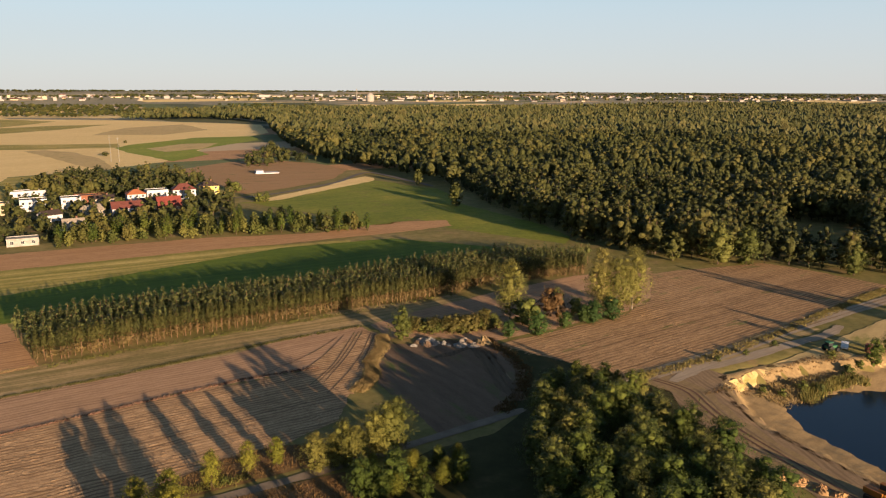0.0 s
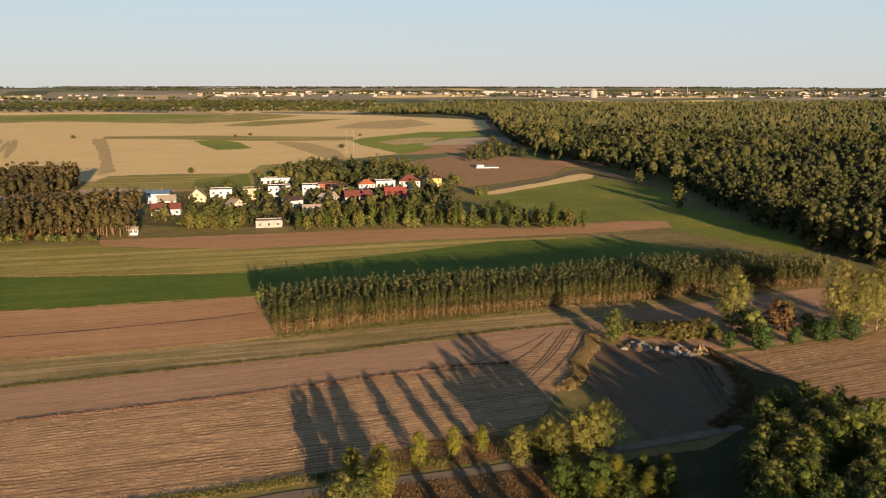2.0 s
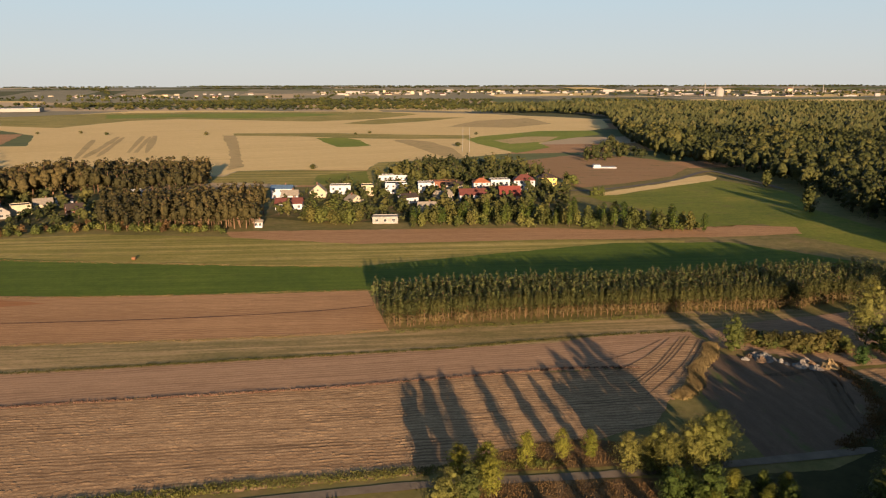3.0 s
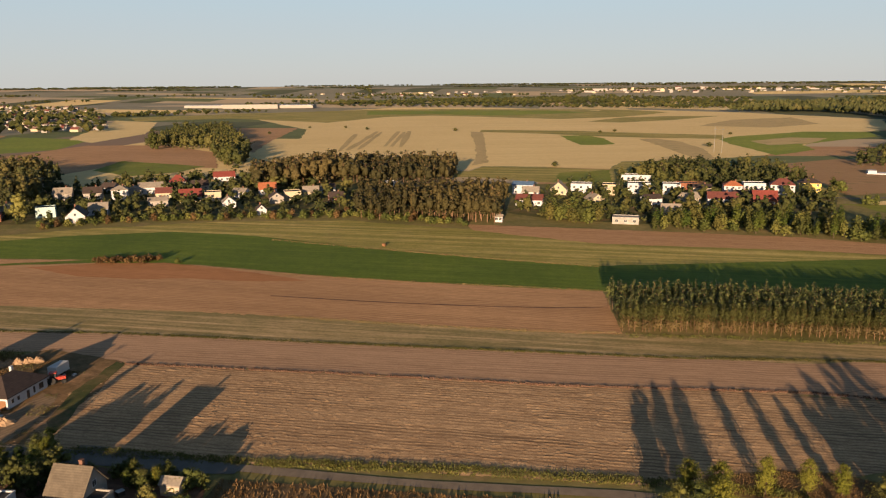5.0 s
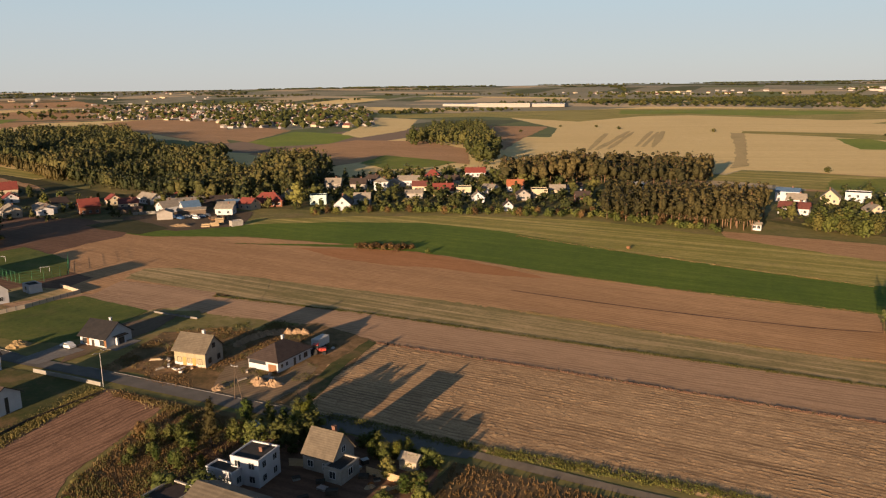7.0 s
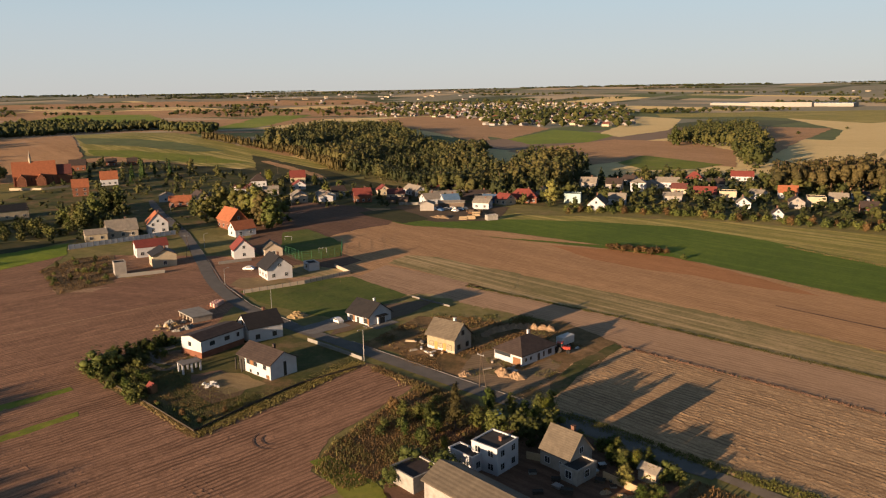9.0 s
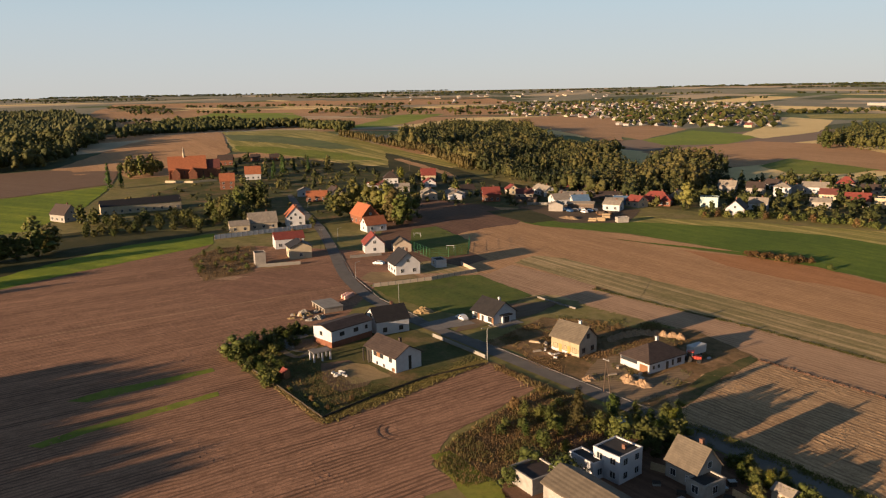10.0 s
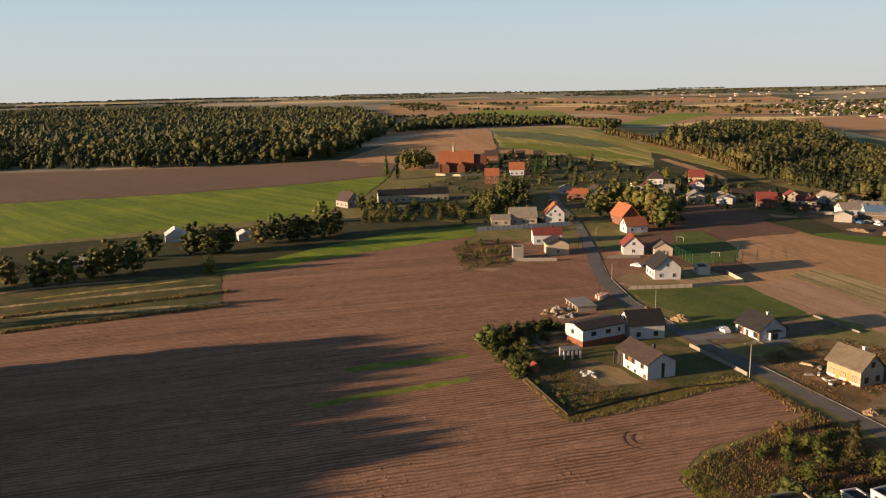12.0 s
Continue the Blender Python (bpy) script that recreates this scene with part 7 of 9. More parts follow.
# rows of village houses: x, y, turn, length, width, eave, rise, wall, roof, kind, label
VILLAGE = [
    (-272, 366, 30, 12, 9, 5.6, 1.6, WHITE, R_BLUE, "gable", "white house with a blue sheet roof"),
    (-244, 334, 30, 14, 8, 3.2, 2.4, WHITE, R_DRED, "gable", "low white house with a dark red roof"),
    (-255, 378, 120, 10, 9, 3.4, 4.0, CREAM, R_GREY, "gable", "cream gabled house with a grey roof"),
    (-246, 388, 30, 12, 9, 6.0, 0.3, WHITE, FELT, "flat", "white flat-roofed two-storey house"),
    (-231, 396, 30, 9.5, 9, 6.0, 0.3, CREAM, FELT, "flat", "cream flat-roofed two-storey house"),
    (-221, 411, 30, 13, 9, 6.0, 0.3, WHITE, FELT, "flat", "white flat-roofed two-storey house"),
    (-205, 420, 30, 10, 9, 6.0, 0.3, WHITE, FELT, "flat", "white flat-roofed two-storey house"),
    (-252, 465, 30, 22, 8, 3.4, 0.3, WHITE, R_GREY, "flat", "long low white storage building"),
    (-207, 443, 30, 13, 8, 4.0, 0.3, BRICK, FELT, "flat", "low orange brick building"),
    (-190, 428, 30, 10, 8, 4.5, 1.6, BLOCK, R_BROWN, "gable", "unrendered house with a brown roof"),
    (-177, 440, 30, 10, 8, 5.5, 2.2, WHITE, R_ORANGE, "hip", "white house with a pinkish hipped roof"),
    (-169, 451, 30, 12, 9, 6.2, 0.3, WHITE, FELT, "flat", "white flat-roofed two-storey house"),
    (-156, 460, 25, 13, 9, 5.8, 3.0, WHITE, R_DRED, "hip", "white house with a dark red hipped roof"),
    (-147, 479, 25, 12, 9, 5.6, 2.4, YELLOW, R_BROWN, "hip", "yellow house with a brown hipped roof"),
    (-167, 402, 30, 15, 9, 3.4, 3.0, WHITE, R_DRED, "gable", "white house with a dark red-brown roof"),
    (-149, 414, 30, 12, 9, 3.4, 4.0, BRICK, R_RED, "gable", "house with a bright red roof"),
    (-170, 349, 30, 9, 8, 3.0, 3.0, CREAM, R_GREY, "gable", "small house with a grey roof"),
    (-177, 318, 28, 12, 7, 3.0, 0.3, OLDW, CONCRETE, "flat", "white modern house with a terrace"),
    (-224.5, 283, 30, 3.6, 3, 2.6, 0.8, WHITE, R_GREY, "gable", "tiny white shed at the field edge"),
    (-417, 121, 65, 16, 9, 3.4, 4.0, BRICK, R_RED, "hip", "long low village house with a bright red roof"),
    (-422, 104, 65, 10, 7, 3.0, 1.4, BLUE_P, R_BLUE, "gable", "blue sheet-metal farm shed"),
    (-408, 147, 65, 9, 7, 5.0, 0.3, TEAL, FELT, "flat", "pale teal flat-roofed house"),
    (-383, 152, 150, 12, 9, 3.2, 4.0, WHITE, R_BROWN, "gable", "white gabled house with a brown roof"),
    (-504, 175, 60, 12, 9, 5.0, 0.3, CREAM, FELT, "flat", "cream and orange flat-roofed house"),
    (-462, 177, 60, 10, 8, 4.0, 3.0, GREYW, R_GREY, "gable", "grey house with a pitched roof"),
    (-452, 190, 60, 10, 8, 4.0, 3.0, GREYW, R_BROWN, "gable", "grey house with a pitched roof"),
    (-441, 201, 60, 9, 8, 5.5, 2.0, WHITE, R_GREY, "hip", "white two-storey village house"),
    (-449, 224, 60, 14, 9, 4.0, 2.6, WHITE, R_GREY, "gable", "white house with a grey roof"),
    (-462, 249, 60, 10, 8, 4.2, 3.6, GREYW, R_RED, "hip", "house with a red hipped roof"),
    (-399, 222, 60, 12, 9, 3.4, 3.6, CREAM, R_RED, "gable", "cream house with a bright red roof"),
    (-392, 232, 60, 9, 8, 5.0, 0.3, CREAM, FELT, "flat", "cream flat-roofed house in the village"),
    (-363, 224, 150, 8, 7, 3.2, 2.8, WHITE, R_GREY, "gable", "small white village house"),
    (-467, 286, 60, 14, 8, 3.4, 3.0, WHITE, R_RED, "gable", "long house with a red roof"),
    (-396, 201, 60, 10, 7, 3.4, 1.6, GREYW, R_GREY, "gable", "grey rendered farm outbuilding"),
    (-389, 267, 60, 10, 8, 3.6, 3.4, WHITE, R_ORANGE, "gable", "white house with an orange-red roof"),
    (-359, 263, 60, 9, 8, 5.0, 0.3, CREAM, FELT, "flat", "cream flat-roofed house in the village"),
    (-331, 272, 60, 8, 7, 3.4, 2.6, BRICK, R_BROWN, "gable", "small brick house with a brown roof"),
    (-330, 222, 150, 6, 5, 2.8, 2.4, WHITE, R_BROWN, "gable", "small white gabled house"),
    (-355, 337, 60, 7, 6, 3.4, 0.3, WHITE, FELT, "flat", "small white flat-roofed house"),
    (-457, -4, 5, 14, 9, 3.6, 2.6, BLOCK, R_GREY, "gable", "stone barn with a grey roof"),
    (-456, 11, 5, 12, 8, 3.0, 1.2, WHITE, R_GREY, "gable", "white low farm building"),
    (-444, 32, 95, 10, 8.5, 4.4, 3.6, BRICK, R_RED, "gable", "brick house with an orange-red roof"),
    (-454, 53, 85, 10, 8, 3.0, 1.6, BLOCK, R_DRED, "gable", "low farm building with a red roof"),
    (-444, 80, 80, 16, 9, 3.2, 1.2, WHITE, R_GREY, "gable", "long white farm building"),
    (-439, 101, 75, 13, 8, 3.4, 1.4, GREYW, R_BROWN, "gable", "farm building with a dark roof"),
    (-544, -5, 95, 10, 9, 4.5, 4.2, CREAM, R_RED, "gable", "house with a bright red roof"),
    (-513, -4, 5, 9, 8, 3.0, 2.6, WHITE, R_RED, "gable", "low house with a red roof"),
    (-534, -31, 95, 10, 9, 4.2, 4.0, WHITE, R_BROWN, "hip", "white house with a brown hipped roof"),
    (-492, -33, 5, 11, 8, 4.4, 2.6, WHITE, R_DRED, "gable", "white house with a dark red roof"),
    (-464, -61, 20, 13, 9, 3.8, 3.6, BLOCK, R_BROWN, "gable", "old house with a brown tiled roof"),
    (-518, -140, 105, 9.5, 9, 6.0, 4.4, BRICK, R_ORANGE, "gable", "tall red brick village house"),
    (-567, -134, 105, 11, 9, 4.5, 5.0, WHITE, R_ORANGE, "gable", "white house with an orange hipped roof"),
    (-655, -177, 100, 12, 9, 4.5, 4.0, BRICK, R_BROWN, "gable", "brick house with an unfinished roof"),
    (-678, -157, 100, 8, 7, 3.4, 2.6, BRICK, R_BROWN, "gable", "small red brick house"),
    (-681, -141, 100, 8, 7, 3.4, 2.6, BRICK, R_BROWN, "gable", "small red brick house"),
    (-402, -195, 60, 12, 9, 4.0, 4.6, GREYW, R_BROWN, "gable", "old grey house with a brown roof"),
    (-431, -166, 118, 42, 11, 4.6, 2.6, CREAM, R_DARK, "gable", "long manor barn with a dark roof"),
    (-479.4, -82.2, 5, 9, 7.5, 3.4, 1.6, WHITE, R_GREY, "gable", "village building with a grey roof"),
    (-456.6, -70.8, 95, 12, 7.5, 3.4, 2.6, BRICK, R_ORANGE, "gable", "low brick village house with an orange roof"),
    (-464.6, -53.2, 20, 9, 7.5, 3.4, 2.6, WHITE, R_BROWN, "gable", "village house with a brown tiled roof"),
    (-503.1, -39.3, 110, 9, 7.5, 3.4, 1.6, WHITE, R_RED, "gable", "village house with a bright red roof"),
    (-545.1, -31.4, 5, 10, 7.5, 3.4, 2.6, WHITE, R_DRED, "gable", "village house with a dark red roof"),
    (-485.4, -21.1, 95, 9, 7.5, 3.4, 2.6, GREYW, R_GREY, "gable", "village building with a grey roof"),
    (-460.5, 11.6, 20, 14, 7.5, 3.4, 1.6, WHITE, R_GREY, "gable", "village building with a grey roof"),
    (-473.3, 18.9, 110, 9, 7.5, 3.4, 2.6, CREAM, R_BROWN, "gable", "village house with a brown tiled roof"),
    (-469.5, 47.0, 5, 8, 7.5, 3.4, 2.6, CREAM, R_RED, "gable", "village house with a bright red roof"),
    (-457.6, 53.0, 95, 9, 7.5, 3.4, 1.6, BLOCK, R_DRED, "gable", "village house with a dark red roof"),
    (-464.3, 65.9, 20, 16, 7.5, 3.4, 2.6, WHITE, R_GREY, "gable", "village building with a grey roof"),
    (-425.6, 69.0, 110, 10, 7.5, 3.4, 2.6, WHITE, R_GREY, "gable", "village building with a grey roof"),
    (-471.6, 81.5, 5, 12, 7.5, 3.4, 1.6, BLOCK, R_RED, "gable", "village house with a bright red roof"),
    (-418.8, 79.1, 95, 9, 7.5, 3.4, 2.6, WHITE, R_BLUE, "gable", "village shed with a blue sheet roof"),
    (-465.0, 91.3, 20, 12, 7.5, 3.4, 2.6, GREYW, R_BROWN, "gable", "village house with a brown tiled roof"),
    (-401.7, 93.7, 60, 9, 7.5, 3.4, 1.8, WHITE, R_GREY, "gable", "village building with a grey roof"),
    (-412.1, 109.0, 30, 9, 7.5, 3.4, 2.6, BLOCK, R_RED, "gable", "village house with a bright red roof"),
    (-428.7, 136.0, 150, 10, 7.5, 3.4, 2.6, GREYW, R_GREY, "gable", "village building with a grey roof"),
    (-471.0, 158.1, 55, 9, 7.5, 3.4, 1.8, CREAM, R_BROWN, "gable", "village house with a brown tiled roof"),
    (-395.4, 168.2, 60, 9, 7.5, 3.4, 2.6, WHITE, R_GREY, "gable", "village building with a grey roof"),
    (-471.1, 208.9, 30, 9, 7.5, 3.4, 2.6, WHITE, R_BROWN, "gable", "village house with a brown tiled roof"),
    (-448.1, 213.0, 150, 9, 7.5, 3.4, 1.8, GREYW, R_GREY, "gable", "village building with a grey roof"),
    (-423.7, 219.2, 55, 9, 7.5, 3.4, 2.6, CREAM, R_DRED, "gable", "village house with a dark red roof"),
    (-438.3, 250.8, 60, 10, 7.5, 3.4, 2.6, GREYW, R_BROWN, "gable", "village house with a brown tiled roof"),
    (-391.2, 250.0, 30, 8, 7.5, 3.4, 1.8, WHITE, R_GREY, "gable", "village building with a grey roof"),
    (-357.7, 250.9, 150, 9, 7.5, 3.4, 2.6, GREYW, R_BROWN, "gable", "village house with a brown tiled roof"),
    (-361.5, 278.1, 55, 9, 7.5, 3.4, 2.6, CREAM, R_GREY, "gable", "village building with a grey roof"),
    (-367.4, 295.8, 60, 8, 7.5, 3.4, 1.8, WHITE, R_BROWN, "gable", "village house with a brown tiled roof"),
    (-260.5, 357.9, 30, 9, 7.5, 3.4, 2.6, WHITE, R_GREY, "gable", "village building with a grey roof"),
    (-217.6, 356.4, 150, 8, 7.5, 3.4, 2.6, CREAM, R_GREY, "gable", "village building with a grey roof"),
    (-195.4, 377.6, 55, 9, 7.5, 3.4, 1.8, WHITE, R_BROWN, "gable", "village house with a brown tiled roof"),
    (-180.7, 391.7, 60, 9, 7.5, 3.4, 2.6, BLOCK, R_GREY, "gable", "village building with a grey roof"),
    (-162.2, 417.2, 30, 9, 7.5, 3.4, 2.6, WHITE, R_BROWN, "gable", "village house with a brown tiled roof"),
]
for x, y, yaw, L, W, ev, rs, wl_, rf, kd, lb in VILLAGE:
    nl = max(2, int(L / 3.2))
    house(lb, x, y, yaw, L, W, ev, rs, wl_, rf, kd, 2 if ev > 5 else 1, min(nl, 10), 2 if W > 8 else 1, 0.4, kd != "flat", group="village houses")


def church():
    root = thing("church", "red brick gothic church with a steep tiled roof", "church", stand(-581, -186, 108))
    part("nave", gable_shell(27, 12, 7.0, 9.0), BRICK, root)
    part("roof", slope_roof(27, 12, 7.0, 9.0, 0.3, "gable"), R_ORANGE, root)
    part("choir", tuple(join((lambda g: ([(a + 18.5, b, c) for a, b, c in g[0]], g[1]))(gable_shell(9.9, 8.5, 7.0, 6.0)))), BRICK, root)
    part("choir_roof", tuple(join((lambda g: ([(a + 18.6, b, c) for a, b, c in g[0]], g[1]))(slope_roof(9.4, 8.5, 7.0, 6.0, 0.3, "gable")))), R_DRED, root)
    for cx in (-8.5, 3.5):
        part("chapel", tuple(join((lambda g: ([(b + cx, a - 7.6, c) for a, b, c in g[0]], [q[::-1] for q in g[1]]))(gable_shell(4.4, 6.0, 4.2, 3.6)))), BRICK, root)
        part("chapel_roof", tuple(join((lambda g: ([(b + cx, a - 7.5, c) for a, b, c in g[0]], [q[::-1] for q in g[1]]))(slope_roof(4.2, 6.0, 4.2, 3.6, 0.25, "gable")))), R_ORANGE, root)
    part("porch", tuple(join((lambda g: ([(b + 4.0, a + 8.0, c) for a, b, c in g[0]], [q[::-1] for q in g[1]]))(gable_shell(4.6, 6.5, 4.5, 3.6)))), BRICK, root)
    part("porch_roof", tuple(join((lambda g: ([(b + 4.0, a + 8.1, c) for a, b, c in g[0]], [q[::-1] for q in g[1]]))(slope_roof(4.4, 6.5, 4.5, 3.6, 0.25, "gable")))), R_ORANGE, root)
    tur = part("turret", tube((-2, 0, 15.2), (-2, 0, 18.4), 0.9, 0.8, 8), CREAM, root, "pale roof turret")
    part("spire", tube((-2, 0, 18.4), (-2, 0, 23.5), 0.95, 0.05, 8), R_GREY, tur)
    for k in range(6):
        px = -11 + k * 4.4
        for side, sg in ((0, 1), (180, -1)):
            if not (sg == 1 and 0 < px < 8):
                part("buttress", box(px - 2.4, px - 1.8, sg * 6.0 - 0.6, sg * 6.0 + 0.6, -0.6, 6.0), BRICK, root)
                window_at(root, side, px, sg * 6.0, 2.6, 0.6, 2.8, BRICK)
    return root


church()

# ---- small things ----
def wall_run(name, label, pts, height, thick, material, category="wall", cap=None):
    """A free-standing wall along a line, stepping with the ground."""
    x0, y0 = pts[0]
    root = thing(name, label, category, pose(x0, y0, land(x0, y0)))
    z0 = land(x0, y0)
    for (ax, ay), (bx, by) in zip(pts, pts[1:]):
        d = math.hypot(bx - ax, by - ay)
        n = max(1, round(d / 2.5))
        yaw = math.degrees(math.atan2(by - ay, bx - ax))
        for k in range(n):
            ux, uy = ax + (bx - ax) * (k + 0.5) / n, ay + (by - ay) * (k + 0.5) / n
            part("panel", box(-d / n / 2 + 0.02, d / n / 2 - 0.02, -thick / 2, thick / 2, -0.3, height), material, root, "", pose(ux - x0, uy - y0, land(ux, uy) - z0, 0, 0, yaw))
            if cap:
                part("post", box(-0.09, 0.09, -thick / 2 - 0.04, thick / 2 + 0.04, -0.3, height + 0.08), cap, root, "", pose(ax + (bx - ax) * k / n - x0, ay + (by - ay) * k / n - y0, land(ux, uy) - z0, 0, 0, yaw))
    return root


def heap(name, label, x, y, r, h_, material, seed, wide=1.0, category="heap"):
    """A loose heap of earth or rubble with a ragged outline."""
    rg = random.Random(seed)
    n, m = 18, 6
    v = [(0, 0, h_ * 0.95)]
    for i in range(1, m + 1):
        for k in range(n):
            a = 2 * math.pi * k / n
            rr = r * i / m * (1 + 0.22 * math.sin(2 * a + seed) + 0.12 * rg.uniform(-1, 1))
            z = h_ * (1 - (i / m) ** 1.4) * (1 + 0.3 * rg.uniform(-1, 1)) - (0.15 if i == m else 0)
            v.append((rr * math.cos(a) * wide, rr * math.sin(a), z))
    fc = [(0, 1 + k, 1 + (k + 1) % n) for k in range(n)]
    for i in range(m - 1):
        b = 1 + i * n
        fc += [(b + k, b + n + k, b + n + (k + 1) % n, b + (k + 1) % n) for k in range(n)]
    ob = new(name, mesh_of(name, v, fc, (material,)))
    ob.matrix_basis = stand(x, y, rg.uniform(0, 180))
    return tagged(ob, label, category)


def tufts(name, label, spots, material, seed, height=0.7, size=0.25, count=14, spread=0.6):
    """Grass and weeds too many to count, as one object."""
    rg = np.random.default_rng(seed)
    n = len(spots)
    base = np.repeat(spots, count, 0) + rg.normal(size=(n * count, 2)) * spread * 0.5
    z = np.repeat(np.array([land(x, y) for x, y in spots]), count)
    hh = height * (0.4 + 0.8 * rg.random(n * count))
    a = rg.random(n * count) * 2 * np.pi
    w = 0.5 * size * (0.5 + rg.random(n * count))
    dx, dy = np.cos(a) * w, np.sin(a) * w
    lean = rg.normal(size=(n * count, 2)) * 0.25 * height
    t = np.stack([np.stack([base[:, 0] - dx, base[:, 1] - dy, z], 1), np.stack([base[:, 0] + dx, base[:, 1] + dy, z], 1), np.stack([base[:, 0] + lean[:, 0], base[:, 1] + lean[:, 1], z + hh], 1)], 1)
    ob = new(name, tri_mesh(name, t, (material,), None, np.repeat(rg.random(n), count)))
    return tagged(ob, label, "grass", "", "stuff")


def patchy(spots, seed, cut=0.0, scale=7.0):
    """Only the spots inside irregular patches."""
    return spots[np.array([noise.noise((x / scale, y / scale, seed)) + 0.5 * noise.noise((x / 2.2, y / 2.2, seed)) for x, y in spots]) > cut]


def along(pts, gap, width, seed):
    rg = np.random.default_rng(seed)
    out = []
    for (ax, ay), (bx, by) in zip(pts, pts[1:]):
        d = math.hypot(bx - ax, by - ay)
        n = max(1, int(d / gap))
        u = rg.random(n)
        off = (rg.random(n) - 0.5) * width
        out.append(np.stack([ax + (bx - ax) * u - (by - ay) / d * off, ay + (by - ay) * u + (bx - ax) / d * off], 1))
    return np.concatenate(out)


def street_lamp(x, y, yaw, h_=8.0, arms=2):
    root = thing("street_lamp", "grey steel street lamp beside the road", "street lamp", stand(x, y, yaw))
    part("pole", tube((0, 0, -0.3), (0, 0, h_), 0.10, 0.06, 8), STEEL, root)
    for k in range(arms):
        s = 1 if k == 0 else -1
        arm = part("arm", tube((0, 0, h_ - 0.1), (s * 1.4, 0, h_ + 0.15), 0.045, 0.04, 6), STEEL, root)
        part("lamp_head", box(s * 1.4 - 0.35, s * 1.4 + 0.35, -0.14, 0.14, h_ + 0.08, h_ + 0.22), GREYW, arm)


def power_pole(x, y, yaw, h_=8.5, double=False):
    root = thing("power_pole", "weathered dark power pole with a crossarm", "pole", stand(x, y, yaw))
    part("pole", tube((-0.5 if double else 0, 0, -0.3), (0, 0, h_), 0.10, 0.06, 7), BARK, root)
    if double:
        part("strut", tube((1.6, 0, -0.3), (0.05, 0, h_ - 0.6), 0.09, 0.06, 7), BARK, root)
    part("crossarm", box(-0.9, 0.9, -0.06, 0.06, h_ - 0.5, h_ - 0.36), STEEL, root)
    for k in (-0.8, 0, 0.8):
        part("insulator", tube((k, 0, h_ - 0.36), (k, 0, h_ - 0.12), 0.05, 0.04, 6), FRAME, root)


def car(x, y, yaw, paint, label):
    root = thing("car", label, "car", stand(x, y, yaw))
    prof = [(-2.1, 0.35), (-2.15, 0.75), (-1.95, 1.0), (-1.2, 1.05), (-0.75, 1.5), (0.9, 1.55), (1.75, 1.05), (2.1, 0.95), (2.15, 0.4)]
    n = len(prof)
    v = [(px, -0.86, pz) for px, pz in prof] + [(px, 0.86, pz) for px, pz in prof]
    part("body", (v, [tuple(range(n)), tuple(range(n, 2 * n))[::-1]] + [(k + n, (k + 1) % n + n, (k + 1) % n, k) for k in range(n)]), paint, root)
    for s in (-1, 1):
        part("side_window", box(-0.75, 1.15, s * 0.865 - 0.006, s * 0.865 + 0.006, 1.08, 1.42), GLASS, root)
    for px in (-1.35, 1.35):
        for s in (-1, 1):
            w = part("wheel", tube((px, s * 0.72, 0.31), (px, s * 0.9, 0.31), 0.31, 0.31, 12), TYRE, root)
            part("hub", tube((px, s * 0.9, 0.31), (px, s * 0.915, 0.31), 0.17, 0.17, 8), STEEL, w)


# the street: kerb, lamps, poles, cars
def kerb(side, i0, i1, name="kerb"):
    pts = [Vector(p) for p in STREET[i0:i1]]
    v, fc = [], []
    for k, p in enumerate(pts):
        d = (pts[min(k + 1, len(pts) - 1)] - pts[max(k - 1, 0)]).normalized()
        nrm = Vector((-d.y, d.x)) * side
        a, b = p + nrm * 2.45, p + nrm * 2.65
        za = land(a.x, a.y)
        v += [(a.x, a.y, za), (a.x, a.y, za + 0.18), (b.x, b.y, za + 0.18), (b.x, b.y, za)]
    for k in range(len(pts) - 1):
        q = 4 * k
        fc += [(q + 1, q + 5, q + 6, q + 2), (q, q + 4, q + 5, q + 1), (q + 2, q + 6, q + 7, q + 3)]
    tagged(new(name, mesh_of(name, v, fc, (KERB,))), "pale concrete kerb beside the street", "kerb", "", "structure")


kerb(1, 1, 7)
kerb(1, 7, 10, "kerb")
street_lamp(-178.1, 11.8, 125)
for x, y in ((-230.6, -12.0), (-262.0, -28.5), (-330.0, -43.0), (-430.0, -72.0)):
    street_lamp(x, y, 110, 6.0, 1)
power_pole(-155.3, 35.6, 36, 8.0, True)
power_pole(-312.8, -47.5, 100, 9.0, True)
power_pole(-648.0, -78.0, 10, 12.0)
power_pole(-420.0, -140.0, 20, 9.0)
power_pole(-600.0, -20.0, 10, 10.0)
car(-211.2, 6.8, 30, CARPAINT, "white parked estate car on a paved drive")
car(-139.3, 34.8, 10, BLUE_P, "blue parked car under garden trees")
car(-284.0, -22.0, 70, CARPAINT, "silver parked car beside a garden wall")
field("driveway", "pale concrete paving in front of a bungalow", KERB, 7, [(-206.9, -5.4), (-201.5, -0.6), (-206.9, 10.5), (-216.0, 6.4)])
field("driveway", "dark gravel drive round the bungalow", YARD, 6, [(-199.5, 4.5), (-215.5, 29.0), (-228.0, 38.0), (-226.0, 20.0), (-210.0, 8.0)])
field("forecourt", "bare sandy ground in front of a house", SAND, 5, [(-262.0, -27.0), (-256.0, -22.0), (-262.0, -6.0), (-268.0, -9.0), (-272.0, -24.0)])
field("path", "curved pale garden path", KERB, 5, [(-193.3, -41.0), (-188.3, -38.8), (-185.5, -34.0), (-185.1, -29.9), (-187.0, -30.5), (-187.5, -34.0), (-190.0, -37.2), (-195.0, -38.8), (-199.0, -35.0), (-201.0, -36.0), (-197.5, -40.5)])
